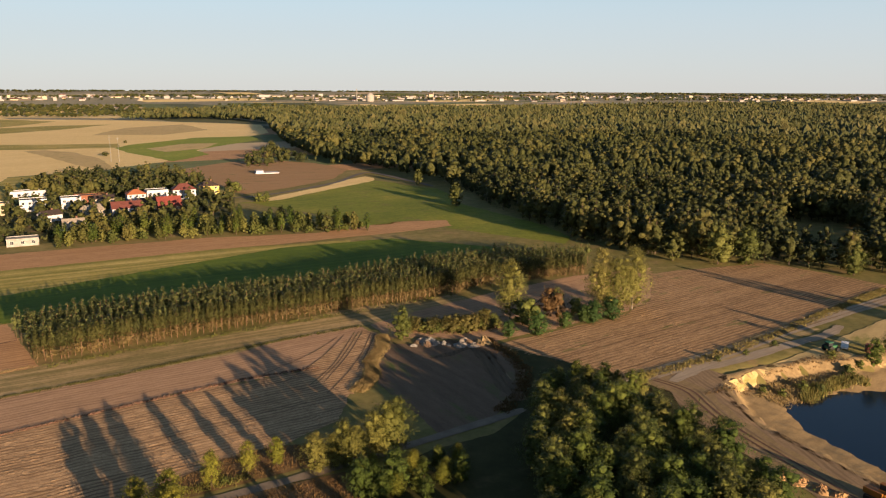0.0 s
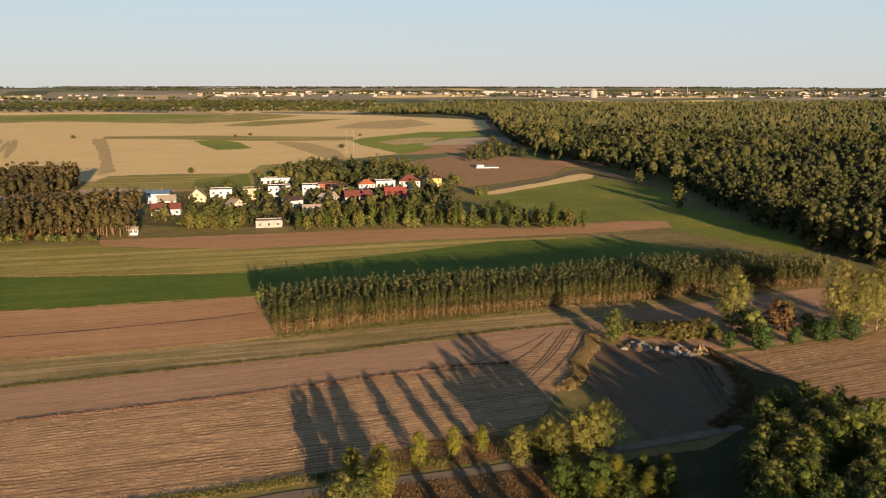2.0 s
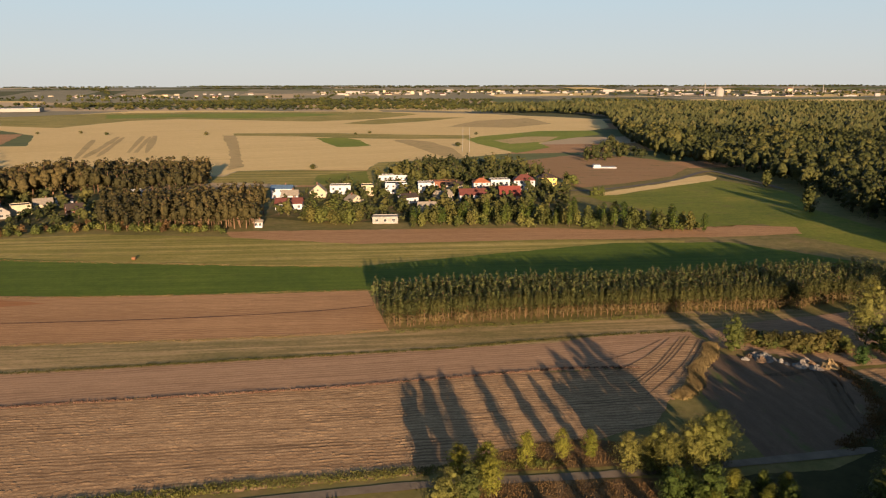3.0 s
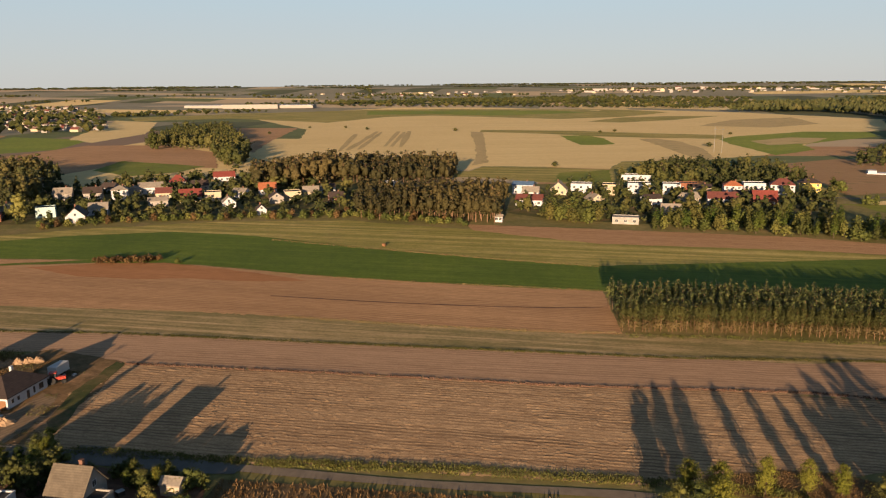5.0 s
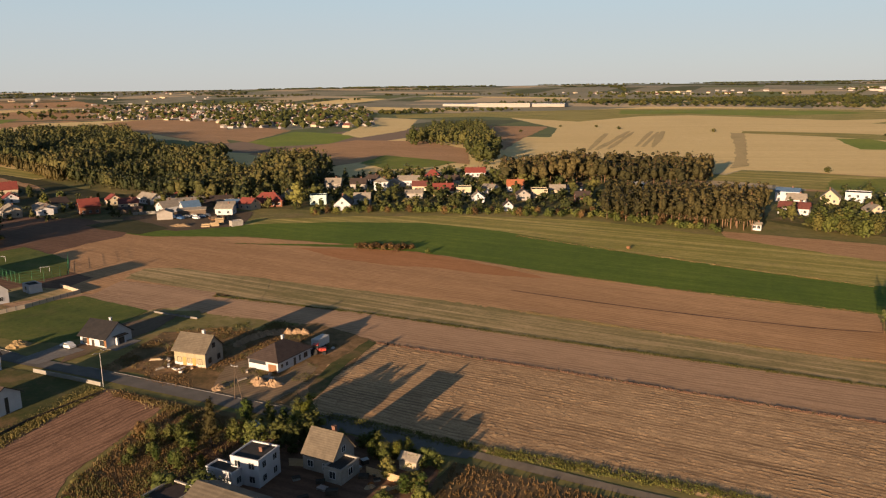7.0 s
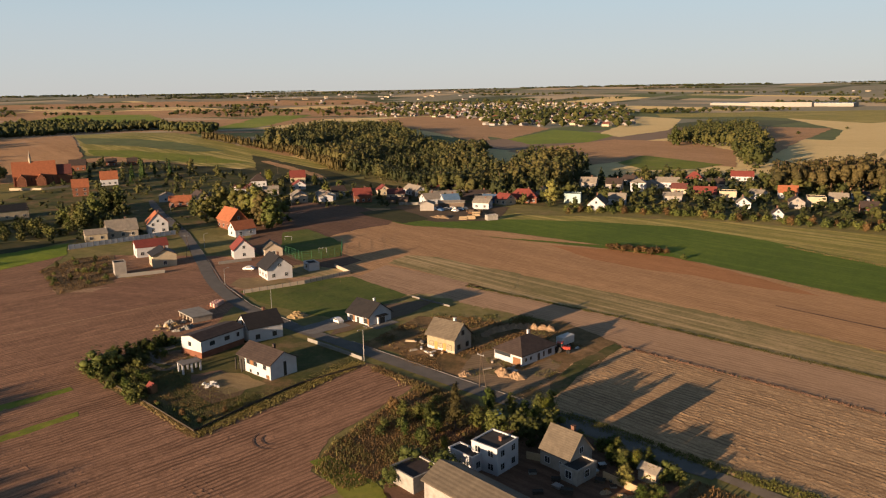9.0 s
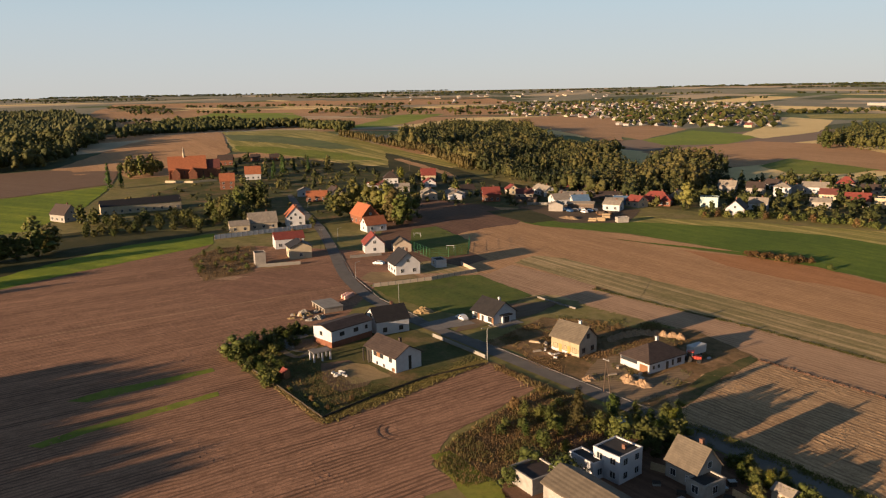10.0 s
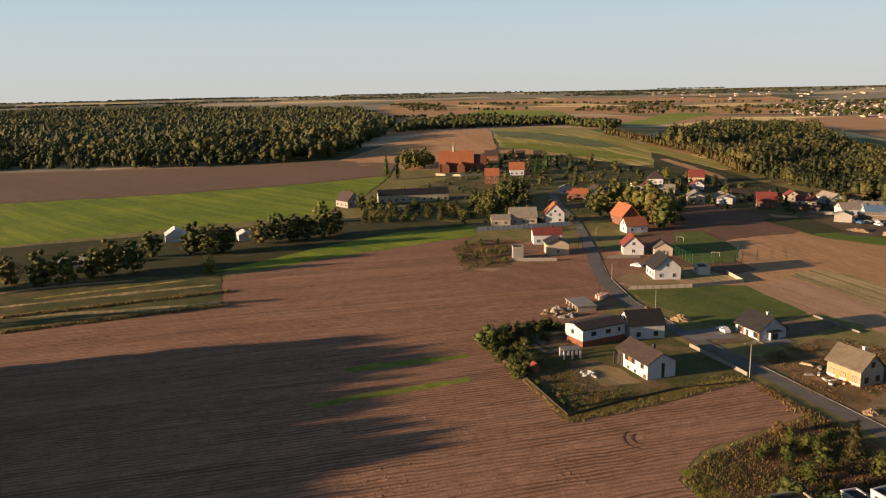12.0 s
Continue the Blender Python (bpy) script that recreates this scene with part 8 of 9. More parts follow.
field("bare_soil", "trodden bare garden soil", SAND, 5, [(-172.0, -25.0), (-163.5, -19.5), (-168.0, -11.0), (-176.0, -17.0), (-178.0, -23.0)])
wall_run("garden_wall", "pale block wall along the edge of a lawn", [(-250.0, -21.5), (-258.0, -2.0), (-268.6, 14.1)], 1.3, 0.25, BLOCK, cap=KERB)
wall_run("garden_wall", "pale block wall at the end of a garden", [(-268.6, 14.1), (-281.0, 9.0)], 1.2, 0.25, BLOCK)
wall_run("concrete_fence", "long white concrete fence of a farmyard", [(-341.4, -99.7), (-356.0, -76.0), (-366.1, -60.0)], 2.0, 0.14, WHITE, "fence", KERB)
wall_run("garden_wall", "low white wall beside the street", [(-296.0, -34.0), (-300.0, -22.0)], 1.2, 0.25, KERB)
wall_run("garden_wall", "low grey wall along the street", [(-196.5, -1.5), (-184.5, 7.4), (-178.6, 11.4)], 0.95, 0.22, CONCRETE)
wall_run("garden_wall", "grey concrete yard wall", [(-283.0, -68.0), (-287.0, -52.0)], 1.3, 0.2, CONCRETE)
wall_run("yard_fence", "pale board fence between house and barn", [(-121.5, 36.0), (-119.5, 38.6)], 1.5, 0.1, PALE_WOOD, "fence")
wall_run("yard_fence", "pale board fence of a back yard", [(-112.0, 46.5), (-106.0, 50.0)], 1.5, 0.1, PALE_WOOD, "fence")

# yard ground coloured dark in place of the shade on it
field("yard", "dark trodden farmyard between barn and houses", SHADE_SOIL, 5, [(-131.0, 16.0), (-140.0, 33.0), (-137.0, 44.0), (-124.0, 51.5), (-107.4, 58.5), (-100.0, 52.0), (-96.0, 30.0), (-112.0, 8.0)])
field("rust_field", "overgrown reddish-brown plot beside the lane", RUSTY, 4, [(-108.0, 61.5), (-83.0, 78.5), (-61.6, 93.5), (-48.0, 101.0), (-50.0, 80.0), (-80.0, 50.0), (-100.0, 50.0)])
tufts("weeds", "reddish-brown weeds beside the lane", scatter([(-108.0, 61.5), (-83.0, 78.5), (-61.6, 93.5), (-60.0, 85.0), (-90.0, 55.0), (-100.0, 52.0)], 1.4, 60), L_RUST, 60, 0.6, 0.3, 10, 0.9)
for k, (x, y) in enumerate(along([(-150.0, 31.0), (-138.0, 38.0), (-133.0, 43.5)], 2.2, 6.0, 61)):
    plant(("green0", "olive1", "green2", "bush1")[k % 4], x, y, 0.3 + 0.2 * ((k * 7) % 10) / 10, group="yard trees")
for k, (x, y) in enumerate(along([(-128.0, 46.5), (-118.0, 52.5), (-106.0, 59.0)], 1.9, 5.0, 62)):
    plant(("bush0", "green1", "bush2", "olive0")[k % 4], x, y, (0.8, 0.32, 0.9, 0.36)[k % 4], group="yard trees")
for k, (x, y) in enumerate(scatter([(-140.0, 8.0), (-152.0, 24.0), (-142.0, 32.0), (-130.0, 18.0)], 4.0, 63)):
    plant(("bush0", "olive2", "bush1", "green1")[k % 4], x, y, (0.6, 0.4, 0.7, 0.3)[k % 4], group="yard trees")
for k, (x, y) in enumerate(scatter([(-108.0, 44.0), (-104.0, 56.0), (-92.0, 50.0), (-98.0, 40.0)], 4.5, 64)):
    plant(("bush2", "green0", "bush1")[k % 3], x, y, (0.9, 0.4, 1.0)[k % 3], group="yard trees")
rg = random.Random(77)
for k in range(9):
    heap("scrap_mound", "heap of old boards and scrap in a yard", -106.5 + rg.uniform(-3, 3), 47.5 + rg.uniform(-3, 3), rg.uniform(0.6, 1.3), rg.uniform(0.4, 0.9), rg.choice((WOOD, PALE_WOOD, ORANGE_P)), 130 + k)

rg = random.Random(78)
for k in range(14):
    bx = thing("crate", "weathered box and scrap in a dark yard", "crate", stand(-121.0 + rg.uniform(0, 14), 35.0 + rg.uniform(-2, 13), rg.uniform(0, 90)), "yard clutter")
    w, d, hh = rg.uniform(0.4, 1.0), rg.uniform(0.3, 0.7), rg.uniform(0.3, 0.9)
    part("body", box(-w, w, -d, d, 0.0, hh), rg.choice((DARKW, PALE_WOOD, STEEL, ORANGE_P, CONCRETE)), bx)
    part("lid", box(-w - 0.05, w + 0.05, -d - 0.05, d + 0.05, hh + 0.003, hh + 0.06), rg.choice((DARKW, STEEL)), bx)

# building sites
heap("sand_mound", "heap of yellow building sand beside the drive", -219.8, -4.4, 2.8, 1.5, SAND, 1)
heap("sand_mound", "heap of pale sand in front of a new house", -162.2, 42.4, 2.4, 1.4, SANDY, 2)
heap("sand_mound", "heap of pale sand in front of a new house", -159.6, 44.9, 2.2, 1.2, SANDY, 3)
heap("sand_mound", "low heap of sand at the roadside", -163.6, 33.8, 1.8, 0.9, SANDY, 4)
for k in range(11):
    u = k / 10
    heap("earth_mound", "heap of dug brown earth behind a house", -190.5 - 7.5 * math.sin(u * 3.1) * 0.6, 45.0 + 18.0 * u, 1.7, 1.2, SANDY, 20 + k)
rg = random.Random(6)
for k in range(22):
    x, y = rg.choice(((-163.0, 45.5), (-168.0, 42.0), (-176.0, 62.0), (-186.5, 26.5), (-180.0, 28.5)))
    pl = thing("plank_pile", "small pile of boards and blocks on a building plot", "pile", stand(x + rg.uniform(-4, 4), y + rg.uniform(-3, 3), rg.uniform(0, 180)), "building material")
    L = rg.uniform(0.6, 1.6)
    part("lower_board", box(-L, L, -0.35, 0.35, 0.0, 0.22), rg.choice((PALE_WOOD, BLOCK, CONCRETE, DARKW)), pl)
    part("upper_board", box(-L * 0.8, L * 0.7, -0.28, 0.25, 0.224, rg.uniform(0.35, 0.6)), rg.choice((PALE_WOOD, BLOCK, TARP)), pl)
site = thing("foundation", "unfinished concrete ground floor on block pillars", "building site", stand(-225.5, -33.5, 30))
part("slab", box(-5.0, 5.0, -3.2, 3.2, 1.5, 1.8), CONCRETE, site)
part("wall", box(-4.8, 4.8, 2.7, 3.0, -0.3, 1.497), BLOCK, site)
part("wall", box(4.4, 4.8, -2.9, 2.6, -0.3, 1.497), BLOCK, site)
for px in (-4.6, -2.2, 0.4, 2.8):
    part("pillar", box(px - 0.25, px + 0.25, -2.9, -2.4, -0.3, 1.497), BLOCK, site)
rg = random.Random(5)
for k in range(16):
    heap("rubble_mound", "small heap of rubble and sand", -213.5 - rg.uniform(0, 9), -36.5 - rg.uniform(-4, 7), rg.uniform(0.6, 1.5), rg.uniform(0.4, 1.0), rg.choice((SAND, CONCRETE, BLOCK)), 40 + k)
for k in range(7):
    p = thing("brick_pallet", "shrink-wrapped pallet of pinkish building blocks", "pallet", stand(-239.5 + 1.35 * (k % 4), -27.5 - 1.5 * (k // 4) - 0.5 * (k % 4), 30), "block pallets")
    part("blocks", box(-0.55, 0.55, -0.55, 0.55, 0.14, 1.25), plain("pink_block", (0.60, 0.36, 0.30), 0.8, 0.2, 2.0) if k == 0 else bpy.data.materials["pink_block"], p)
    part("pallet_board", box(-0.6, 0.6, -0.6, 0.6, 0.0, 0.137), PALE_WOOD, p)
pergola = thing("pergola", "white garden arbour with arched openings", "pergola", stand(-180.5, -29.2, 120))
part("roof", box(-2.4, 2.4, -1.6, 1.6, 2.3, 2.5), KERB, pergola)
for px in (-2.1, 0, 2.1):
    for py in (-1.3, 1.3):
        part("post", box(px - 0.2, px + 0.2, py - 0.2, py + 0.2, -0.2, 2.297), WHITE, pergola)
for k in range(9):
    sk = thing("sack", "white bag of building material on the ground", "sack", stand(-168.5 - 0.75 * (k % 5), -21.5 - 0.5 * (k % 3) - 0.3 * k, 20 * k), "white sacks")
    part("bag", tube((-0.45, 0, 0.22), (0.45, 0, 0.25), 0.26, 0.3, 8), TARP, sk)
play = thing("playhouse", "small wooden playhouse with a red roof", "playhouse", stand(-168.5, -35.5, 40))
part("wall", gable_shell(1.8, 1.5, 1.7, 0.7), WOOD, play)
part("roof", slope_roof(1.8, 1.5, 1.7, 0.7, 0.2, "gable", 0.06), R_RED, play)
tr_ = thing("trailer", "white box trailer parked behind the bungalow", "trailer", stand(-178.0, 62.8, 123))
part("body", box(-2.3, 2.3, -1.1, 1.1, 0.7, 2.7), TARP, tr_)
part("chassis", box(-2.2, 3.2, -0.5, 0.5, 0.5, 0.697), DFRAME, tr_)
for px in (-0.6, 0.5):
    for s in (-1, 1):
        part("wheel", tube((px, s * 0.95, 0.38), (px, s * 1.15, 0.38), 0.38, 0.38, 12), TYRE, tr_)


def tractor(x, y, yaw, paint, label):
    root = thing("tractor", label, "tractor", stand(x, y, yaw))
    part("bonnet", box(0.2, 2.0, -0.45, 0.45, 0.8, 1.5), paint, root)
    cab = part("cab", box(-1.3, 0.197, -0.7, 0.7, 0.9, 1.5), paint, root)
    part("cab_glass", box(-1.2, 0.1, -0.65, 0.65, 1.503, 2.4), GLASS, cab)
    part("cab_roof", box(-1.35, 0.2, -0.75, 0.75, 2.403, 2.55), paint, cab)
    for px, r, w in ((-0.8, 0.85, 0.5), (1.6, 0.5, 0.35)):
        for s in (-1, 1):
            part("wheel", tube((px, s * 0.75, r), (px, s * (0.75 + w), r), r, r, 14), TYRE, root)


tractor(-173.5, 60.5, 60, RED_P, "red tractor parked beside the bungalow")
tractor(98.5, 186.5, 20, GREEN_P, "green tractor parked by the lake")
car(103.5, 189.0, 60, CARPAINT, "white van parked by the lake")
bar = thing("barrel", "red metal tank by the lake", "tank", stand(108.0, 186.0, 0))
part("drum", tube((0, 0, 0), (0, 0, 2.0), 0.9, 0.9, 14), R_DRED, bar)


def excavator(x, y, yaw):
    root = thing("excavator", "orange tracked excavator on the bank", "excavator", stand(x, y, yaw))
    for s in (-1, 1):
        part("track", box(-1.8, 1.8, s * 1.1 - 0.28, s * 1.1 + 0.28, 0, 0.85), TYRE, root)
    part("turntable", tube((0, 0, 0.5), (0, 0, 1.05), 0.8, 0.8, 12), DFRAME, root)
    body = part("body", box(-2.1, 1.0, -1.15, 1.15, 1.053, 2.0), ORANGE_P, root)
    part("cab", box(-0.2, 1.1, 0.2, 1.1, 2.003, 2.9), GLASS, body)
    part("cab_roof", box(-0.25, 1.15, 0.15, 1.15, 2.903, 3.0), ORANGE_P, body)
    boom = part("boom", tube((0.8, -0.3, 1.7), (3.2, -0.3, 3.9), 0.3, 0.22, 6), ORANGE_P, root)
    part("stick", tube((3.2, -0.3, 3.9), (5.0, -0.3, 2.0), 0.2, 0.16, 6), ORANGE_P, boom)
    part("bucket", join(box(4.6, 5.4, -0.8, 0.2, 1.1, 1.2), box(4.6, 4.7, -0.8, 0.2, 1.2, 2.0), box(4.7, 5.4, -0.8, -0.72, 1.2, 1.9), box(4.7, 5.4, 0.12, 0.2, 1.2, 1.9)), DFRAME, boom)


excavator(70.5, 113.5, -60)
for k in range(6):
    heap("earth_mound", "heap of orange sandy earth by the excavator", 58.5 + 2.2 * k, 121.5 - 2.3 * k, 1.8, 0.9, FALLOW, 60 + k)

# the yard with rubble
rg = random.Random(9)
for k in range(22):
    heap("rubble_mound", "heap of pale broken concrete and rubble", -7.5 + rg.uniform(0, 17), 188.5 + rg.uniform(0, 7), rg.uniform(0.8, 2.0), rg.uniform(0.35, 0.95), rg.choice((CONCRETE, RUBBLE, YARD, RUBBLE)), 80 + k)
heap("sand_mound", "heap of orange sand beside the field", 10.8, 192.3, 2.6, 1.7, SAND, 120)

# timber yard at the end of the village
def log_stack(x, y, yaw, L, W, n, label="stack of pale sawn timber in a yard"):
    root = thing("timber_stack", label, "timber stack", stand(x, y, yaw), "timber stacks")
    for k in range(n):
        part("layer", box(-L / 2 + 0.15 * (k % 2), L / 2 - 0.1 * (k % 3), -W / 2, W / 2, 0.1 + 0.62 * k, 0.65 + 0.62 * k), PALE_WOOD, root)
        part("batten", box(-L * 0.3, -L * 0.3 + 0.2, -W / 2, W / 2, 0.62 * k + (0.0 if k == 0 else 0.033), 0.097 + 0.62 * k), WOOD, root)


# trodden earth, chosen darker so its colour also carries the yard's shade
field("timber_yard", "trodden ground of a timber yard", WORN, 3, [(-362.0, 92.0), (-366.0, 62.0), (-388.0, 42.0), (-420.0, 46.0), (-425.0, 90.0), (-400.0, 108.0)])
house("small white sheet-metal shed at the field edge", -364.6, 89.5, 100, 5.6, 3.4, 2.3, 0.3, OLDW, TARP, "flat", 1, 0, 0, chimney=False, name="shed", category="shed")
house("grey sheet-metal hall with a pale gable", -404.0, 64.0, 165, 7.0, 7.5, 3.4, 1.4, GREYW, R_GREY, "gable", 1, 0, 0, 0.3, False, name="hall", category="hall")
house("long open shed with a pale sheet roof", -409.0, 78.0, 75, 14.0, 6.5, 3.0, 0.8, BOARDS, R_GREY, "gable", 1, 0, 0, 0.4, False, name="shed", category="shed")
house("blue-grey hall with a pale sheet roof", -413.5, 97.0, 75, 9.0, 6.5, 3.8, 1.0, GREYW, R_GREY, "gable", 1, 0, 0, 0.4, False, name="hall", category="hall")
house("low brown shed with a rusty roof", -433.0, 90.5, 75, 10.0, 5.0, 2.6, 1.2, BOARDS, R_BROWN, "gable", 1, 0, 0, 0.4, False, name="shed", category="shed")
house("long low hall with a flat pale roof", -458.0, 70.0, 75, 12.5, 5.5, 3.0, 0.3, BOARDS, CONCRETE, "flat", 1, 0, 0, chimney=False, name="hall", category="hall")
house("low brown brick shed with a red roof", -417.0, 112.0, 75, 11.0, 6.0, 2.7, 1.8, BOARDS, R_RED, "gable", 1, 1, 0, 0.4, False, name="shed", category="shed")
house("long low lean-to with a brown roof", -434.0, 51.5, 75, 12.0, 5.0, 2.3, 0.9, BOARDS, R_BROWN, "gable", 1, 0, 0, 0.3, False, name="shed", category="shed")
wall_ = thing("garden_wall", "low pale concrete wall beside the yard", "wall", stand(-424.0, 58.0, 78))
part("wall", box(-7.0, 7.0, -0.12, 0.12, -0.3, 1.5), CONCRETE, wall_)
for k in range(6):
    log_stack(-369.0 - 2.3 * (k % 2) - 8.5 * (k // 4), 76.0 + 4.3 * (k // 2) + 0.6 * (k % 2), 76 + 4 * (k % 3), 4.0, 1.7, 1 + k % 3)
for k in range(9):
    x, y = -386.0 - 2.6 * (k % 3), 84.0 + 2.1 * (k // 3) + 0.8 * (k % 2)
    st = thing("log_pile", "rough pile of brown logs in a yard", "log pile", stand(x, y, 60 + 23 * k), "log piles")
    for j, (dy, dz) in enumerate(((-0.55, 0.27), (0.0, 0.27), (0.55, 0.27), (-0.27, 0.75), (0.27, 0.75), (0.0, 1.2))):
        part("log", tube((-1.6 + 0.1 * (j % 3), dy, dz), (1.6 - 0.12 * (j % 2), dy, dz), 0.27, 0.25, 8), BARK if j % 2 else WOOD, st)
for k in range(8):
    car(-394.0 - 2.6 * (k % 4) - 4 * (k // 4), 77.0 + 3.1 * (k % 3) - 10.0 * (k // 4), 25 + 50 * (k % 2), (CARPAINT, BLUE_P, STEEL)[k % 3], ("white van parked in the timber yard", "blue van parked in the timber yard", "grey car parked in the timber yard")[k % 3])
heap("sand_mound", "long heap of pale sawdust at the field edge", -378.0, 66.5, 3.6, 1.1, RUT, 201, 1.8)

# farmland odds and ends
bale = thing("hay_bale", "weathered round hay bale on the meadow", "hay bale", stand(-224.9, 208.7, 20))
part("bale", tube((-0.6, 0, 0.62), (0.6, 0, 0.62), 0.65, 0.65, 16), WOOD, bale)
for x, y in ((-294.9, 685.2), (-288.5, 687.0)):
    ms = thing("mast", "tall thin steel mast above the orchard", "mast", stand(x, y))
    part("pole", tube((0, 0, -0.5), (0, 0, 24), 0.16, 0.08, 6), STEEL, ms)
    part("crossarm", box(-1.5, 1.5, -0.1, 0.1, 21, 21.2), STEEL, ms)
slab = thing("concrete_slab", "white concrete floor on the fallow field", "slab", stand(-137.5, 599.0, 20))
part("slab", box(-9, 9, -5, 5, -0.2, 0.9), WHITE, slab)
part("wall", box(-8.5, -3.0, -4.5, 4.0, 0.903, 2.6), WHITE, slab)
for x, y in ((-307.3, 5.5), (-336.3, -8.5)):
    g = thing("football_goal", "white football goal on a small pitch", "goal", stand(x, y, 80))
    part("post", tube((-1.5, 0, 0), (-1.5, 0, 2.0), 0.06, 0.06), FRAME, g)
    part("post", tube((1.5, 0, 0), (1.5, 0, 2.0), 0.06, 0.06), FRAME, g)
    part("crossbar", tube((-1.53, 0, 2.03), (1.53, 0, 2.03), 0.06, 0.06), FRAME, g)
field("pitch", "small green playing field", SHADE_TURF, 6, [(-321.0, -11.8), (-293.2, -2.7), (-298.8, 12.2), (-327.0, 14.3), (-362.6, -0.3), (-357.3, -11.2)])


def marquee(x, y, yaw, L, W, ev, rs, label):
    root = thing("marquee", label, "tent", stand(x, y, yaw))
    part("wall", gable_shell(L, W, ev, rs), TARP, root)
    part("roof", slope_roof(L, W, ev, rs, 0.15, "hip", 0.08), TARP, root)


marquee(-290.5, -229.5, 40, 10.5, 9.0, 3.0, 3.0, "large white marquee among trees")
marquee(-300.0, -199.0, 40, 9.0, 6.0, 2.6, 1.6, "low white marquee behind the tree row")
marquee(-236.5, -231.5, 125, 18.0, 5.0, 2.4, 1.2, "long white plastic greenhouse behind trees")

wall_run("churchyard_wall", "pale low wall round the churchyard", [(-553.7, -194.0), (-550.1, -173.0), (-559.4, -158.1)], 1.6, 0.4, CREAM)
for xy in [(-662.1, -180.2), (-663.1, -146.2), (-660.6, -160.8)]:
    heap("sand_mound", "pale heap of soil behind the houses on the hill", *xy, 3.0, 1.0, SAND, 210)

# weeds, verges and ridges
WEED_LINE = [(-242.4, 50.6), (-198.4, 84.8), (-132.2, 129.0), (-78.6, 165.1), (-42.2, 193.8), (-22.7, 206.3)]
tufts("weed_ridge", "dark line of weeds between two fields", along(WEED_LINE, 0.18, 1.2, 1), L_FOREST, 1, 0.32, 0.18, 10, 0.8)
tufts("clod_ridge", "dark ridge of clods between two worked strips", along([(-173.5, 76.3), (-131.8, 104.9), (-88.2, 133.5), (-46.3, 165.1), (-29.9, 173.3)], 0.2, 0.6, 14), PLOUGHD, 14, 0.35, 0.3, 6, 0.5)
tufts("weed_ridge", "line of dry weeds along the lane", along([(-137.6, 49.3), (-110.1, 67.8), (-81.3, 90.0), (-54.6, 108.1), (-32.9, 121.1)], 0.10, 2.6, 2), L_OLIVE, 2, 0.4, 0.2, 12, 0.9)
tufts("grass_bank", "bank of tall orange-brown grass", along(smooth_line([(-16.3, 198.0), (-15.6, 187.0), (-17.4, 177.7), (-16.2, 168.0), (-18.8, 158.7)]), 0.05, 2.6, 3), L_DRY, 3, 0.6, 0.2, 16, 1.0)
tufts("weed_ridge", "grass at the foot of the pines", along([(-95.5, 172.6), (-71.4, 190.5), (-30.8, 217.5), (3.0, 240.0)], 0.3, 3.0, 4), L_OLIVE, 4, 0.35, 0.2, 8, 0.9)
tufts("weeds", "rusty weeds and thistles on a building plot", patchy(scatter([(-189.3, 11.4), (-211.7, 30.1), (-203.0, 60.0), (-190.0, 66.0), (-180.0, 58.0), (-177.0, 36.0), (-160.0, 33.0)], 1.0, 5), 5), L_RUST, 5, 0.4, 0.2, 12, 1.0)
tufts("weeds", "patches of dark green weeds on a building plot", patchy(scatter([(-189.3, 11.4), (-214.0, 30.1), (-205.0, 62.0), (-178.0, 70.0), (-150.0, 46.0), (-160.0, 33.0), (-172.0, 36.0), (-186.0, 24.0)], 1.0, 56), 56, 0.15), L_GRASS, 56, 0.35, 0.2, 12, 1.0)
tufts("weeds", "patches of dry yellow grass on a building plot", patchy(scatter([(-192.0, 14.0), (-211.0, 30.1), (-203.0, 54.0), (-193.0, 40.0), (-178.0, 28.0)], 1.6, 55, 0.6), 57, 0.1), L_DRY, 55, 0.4, 0.2, 8, 1.0)
tufts("weeds", "rusty weeds and dry stalks on waste ground", scatter([(-126.2, -1.4), (-136.3, 3.6), (-159.7, 22.9), (-170.7, 13.0), (-174.0, 14.5), (-140.0, 36.0), (-125.0, 29.1), (-117.3, 3.5)], 0.8, 6), L_RUST, 6, 0.45, 0.17, 12, 0.9)
tufts("weeds", "patches of green weeds on waste ground", patchy(scatter([(-126.2, -1.4), (-136.3, 3.6), (-159.7, 22.9), (-174.0, 14.5), (-140.0, 36.0), (-125.0, 29.1), (-117.3, 3.5)], 0.9, 58), 58), L_GRASS, 58, 0.55, 0.2, 14, 1.0)
tufts("weeds", "dry pale grass on waste ground", scatter([(-159.7, 20.0), (-174.0, 13.0), (-150.0, 30.0)], 0.9, 7), L_DRY, 7, 0.6, 0.25, 14, 1.1)
tufts("garden_hedge_grass", "tall yellow grass along a garden fence", along([(-187.3, -54.2), (-163.8, -36.7), (-144.3, -23.7)], 0.1, 1.2, 8), L_DRY, 8, 0.45, 0.22, 12, 0.8)
tufts("garden_hedge_grass", "tall green grass along a garden edge", along([(-144.3, -23.7), (-157.5, -8.7), (-177.3, 11.0)], 0.08, 3.0, 9), L_WEED, 9, 0.4, 0.22, 12, 1.0)
tufts("weeds", "vegetable rows and dry stalks", scatter([(-301.0, -98.9), (-321.4, -92.4), (-322.0, -79.0), (-277.0, -68.5), (-263.5, -82.1)], 2.0, 10), L_RUST, 10, 0.6, 0.25, 12, 1.0)
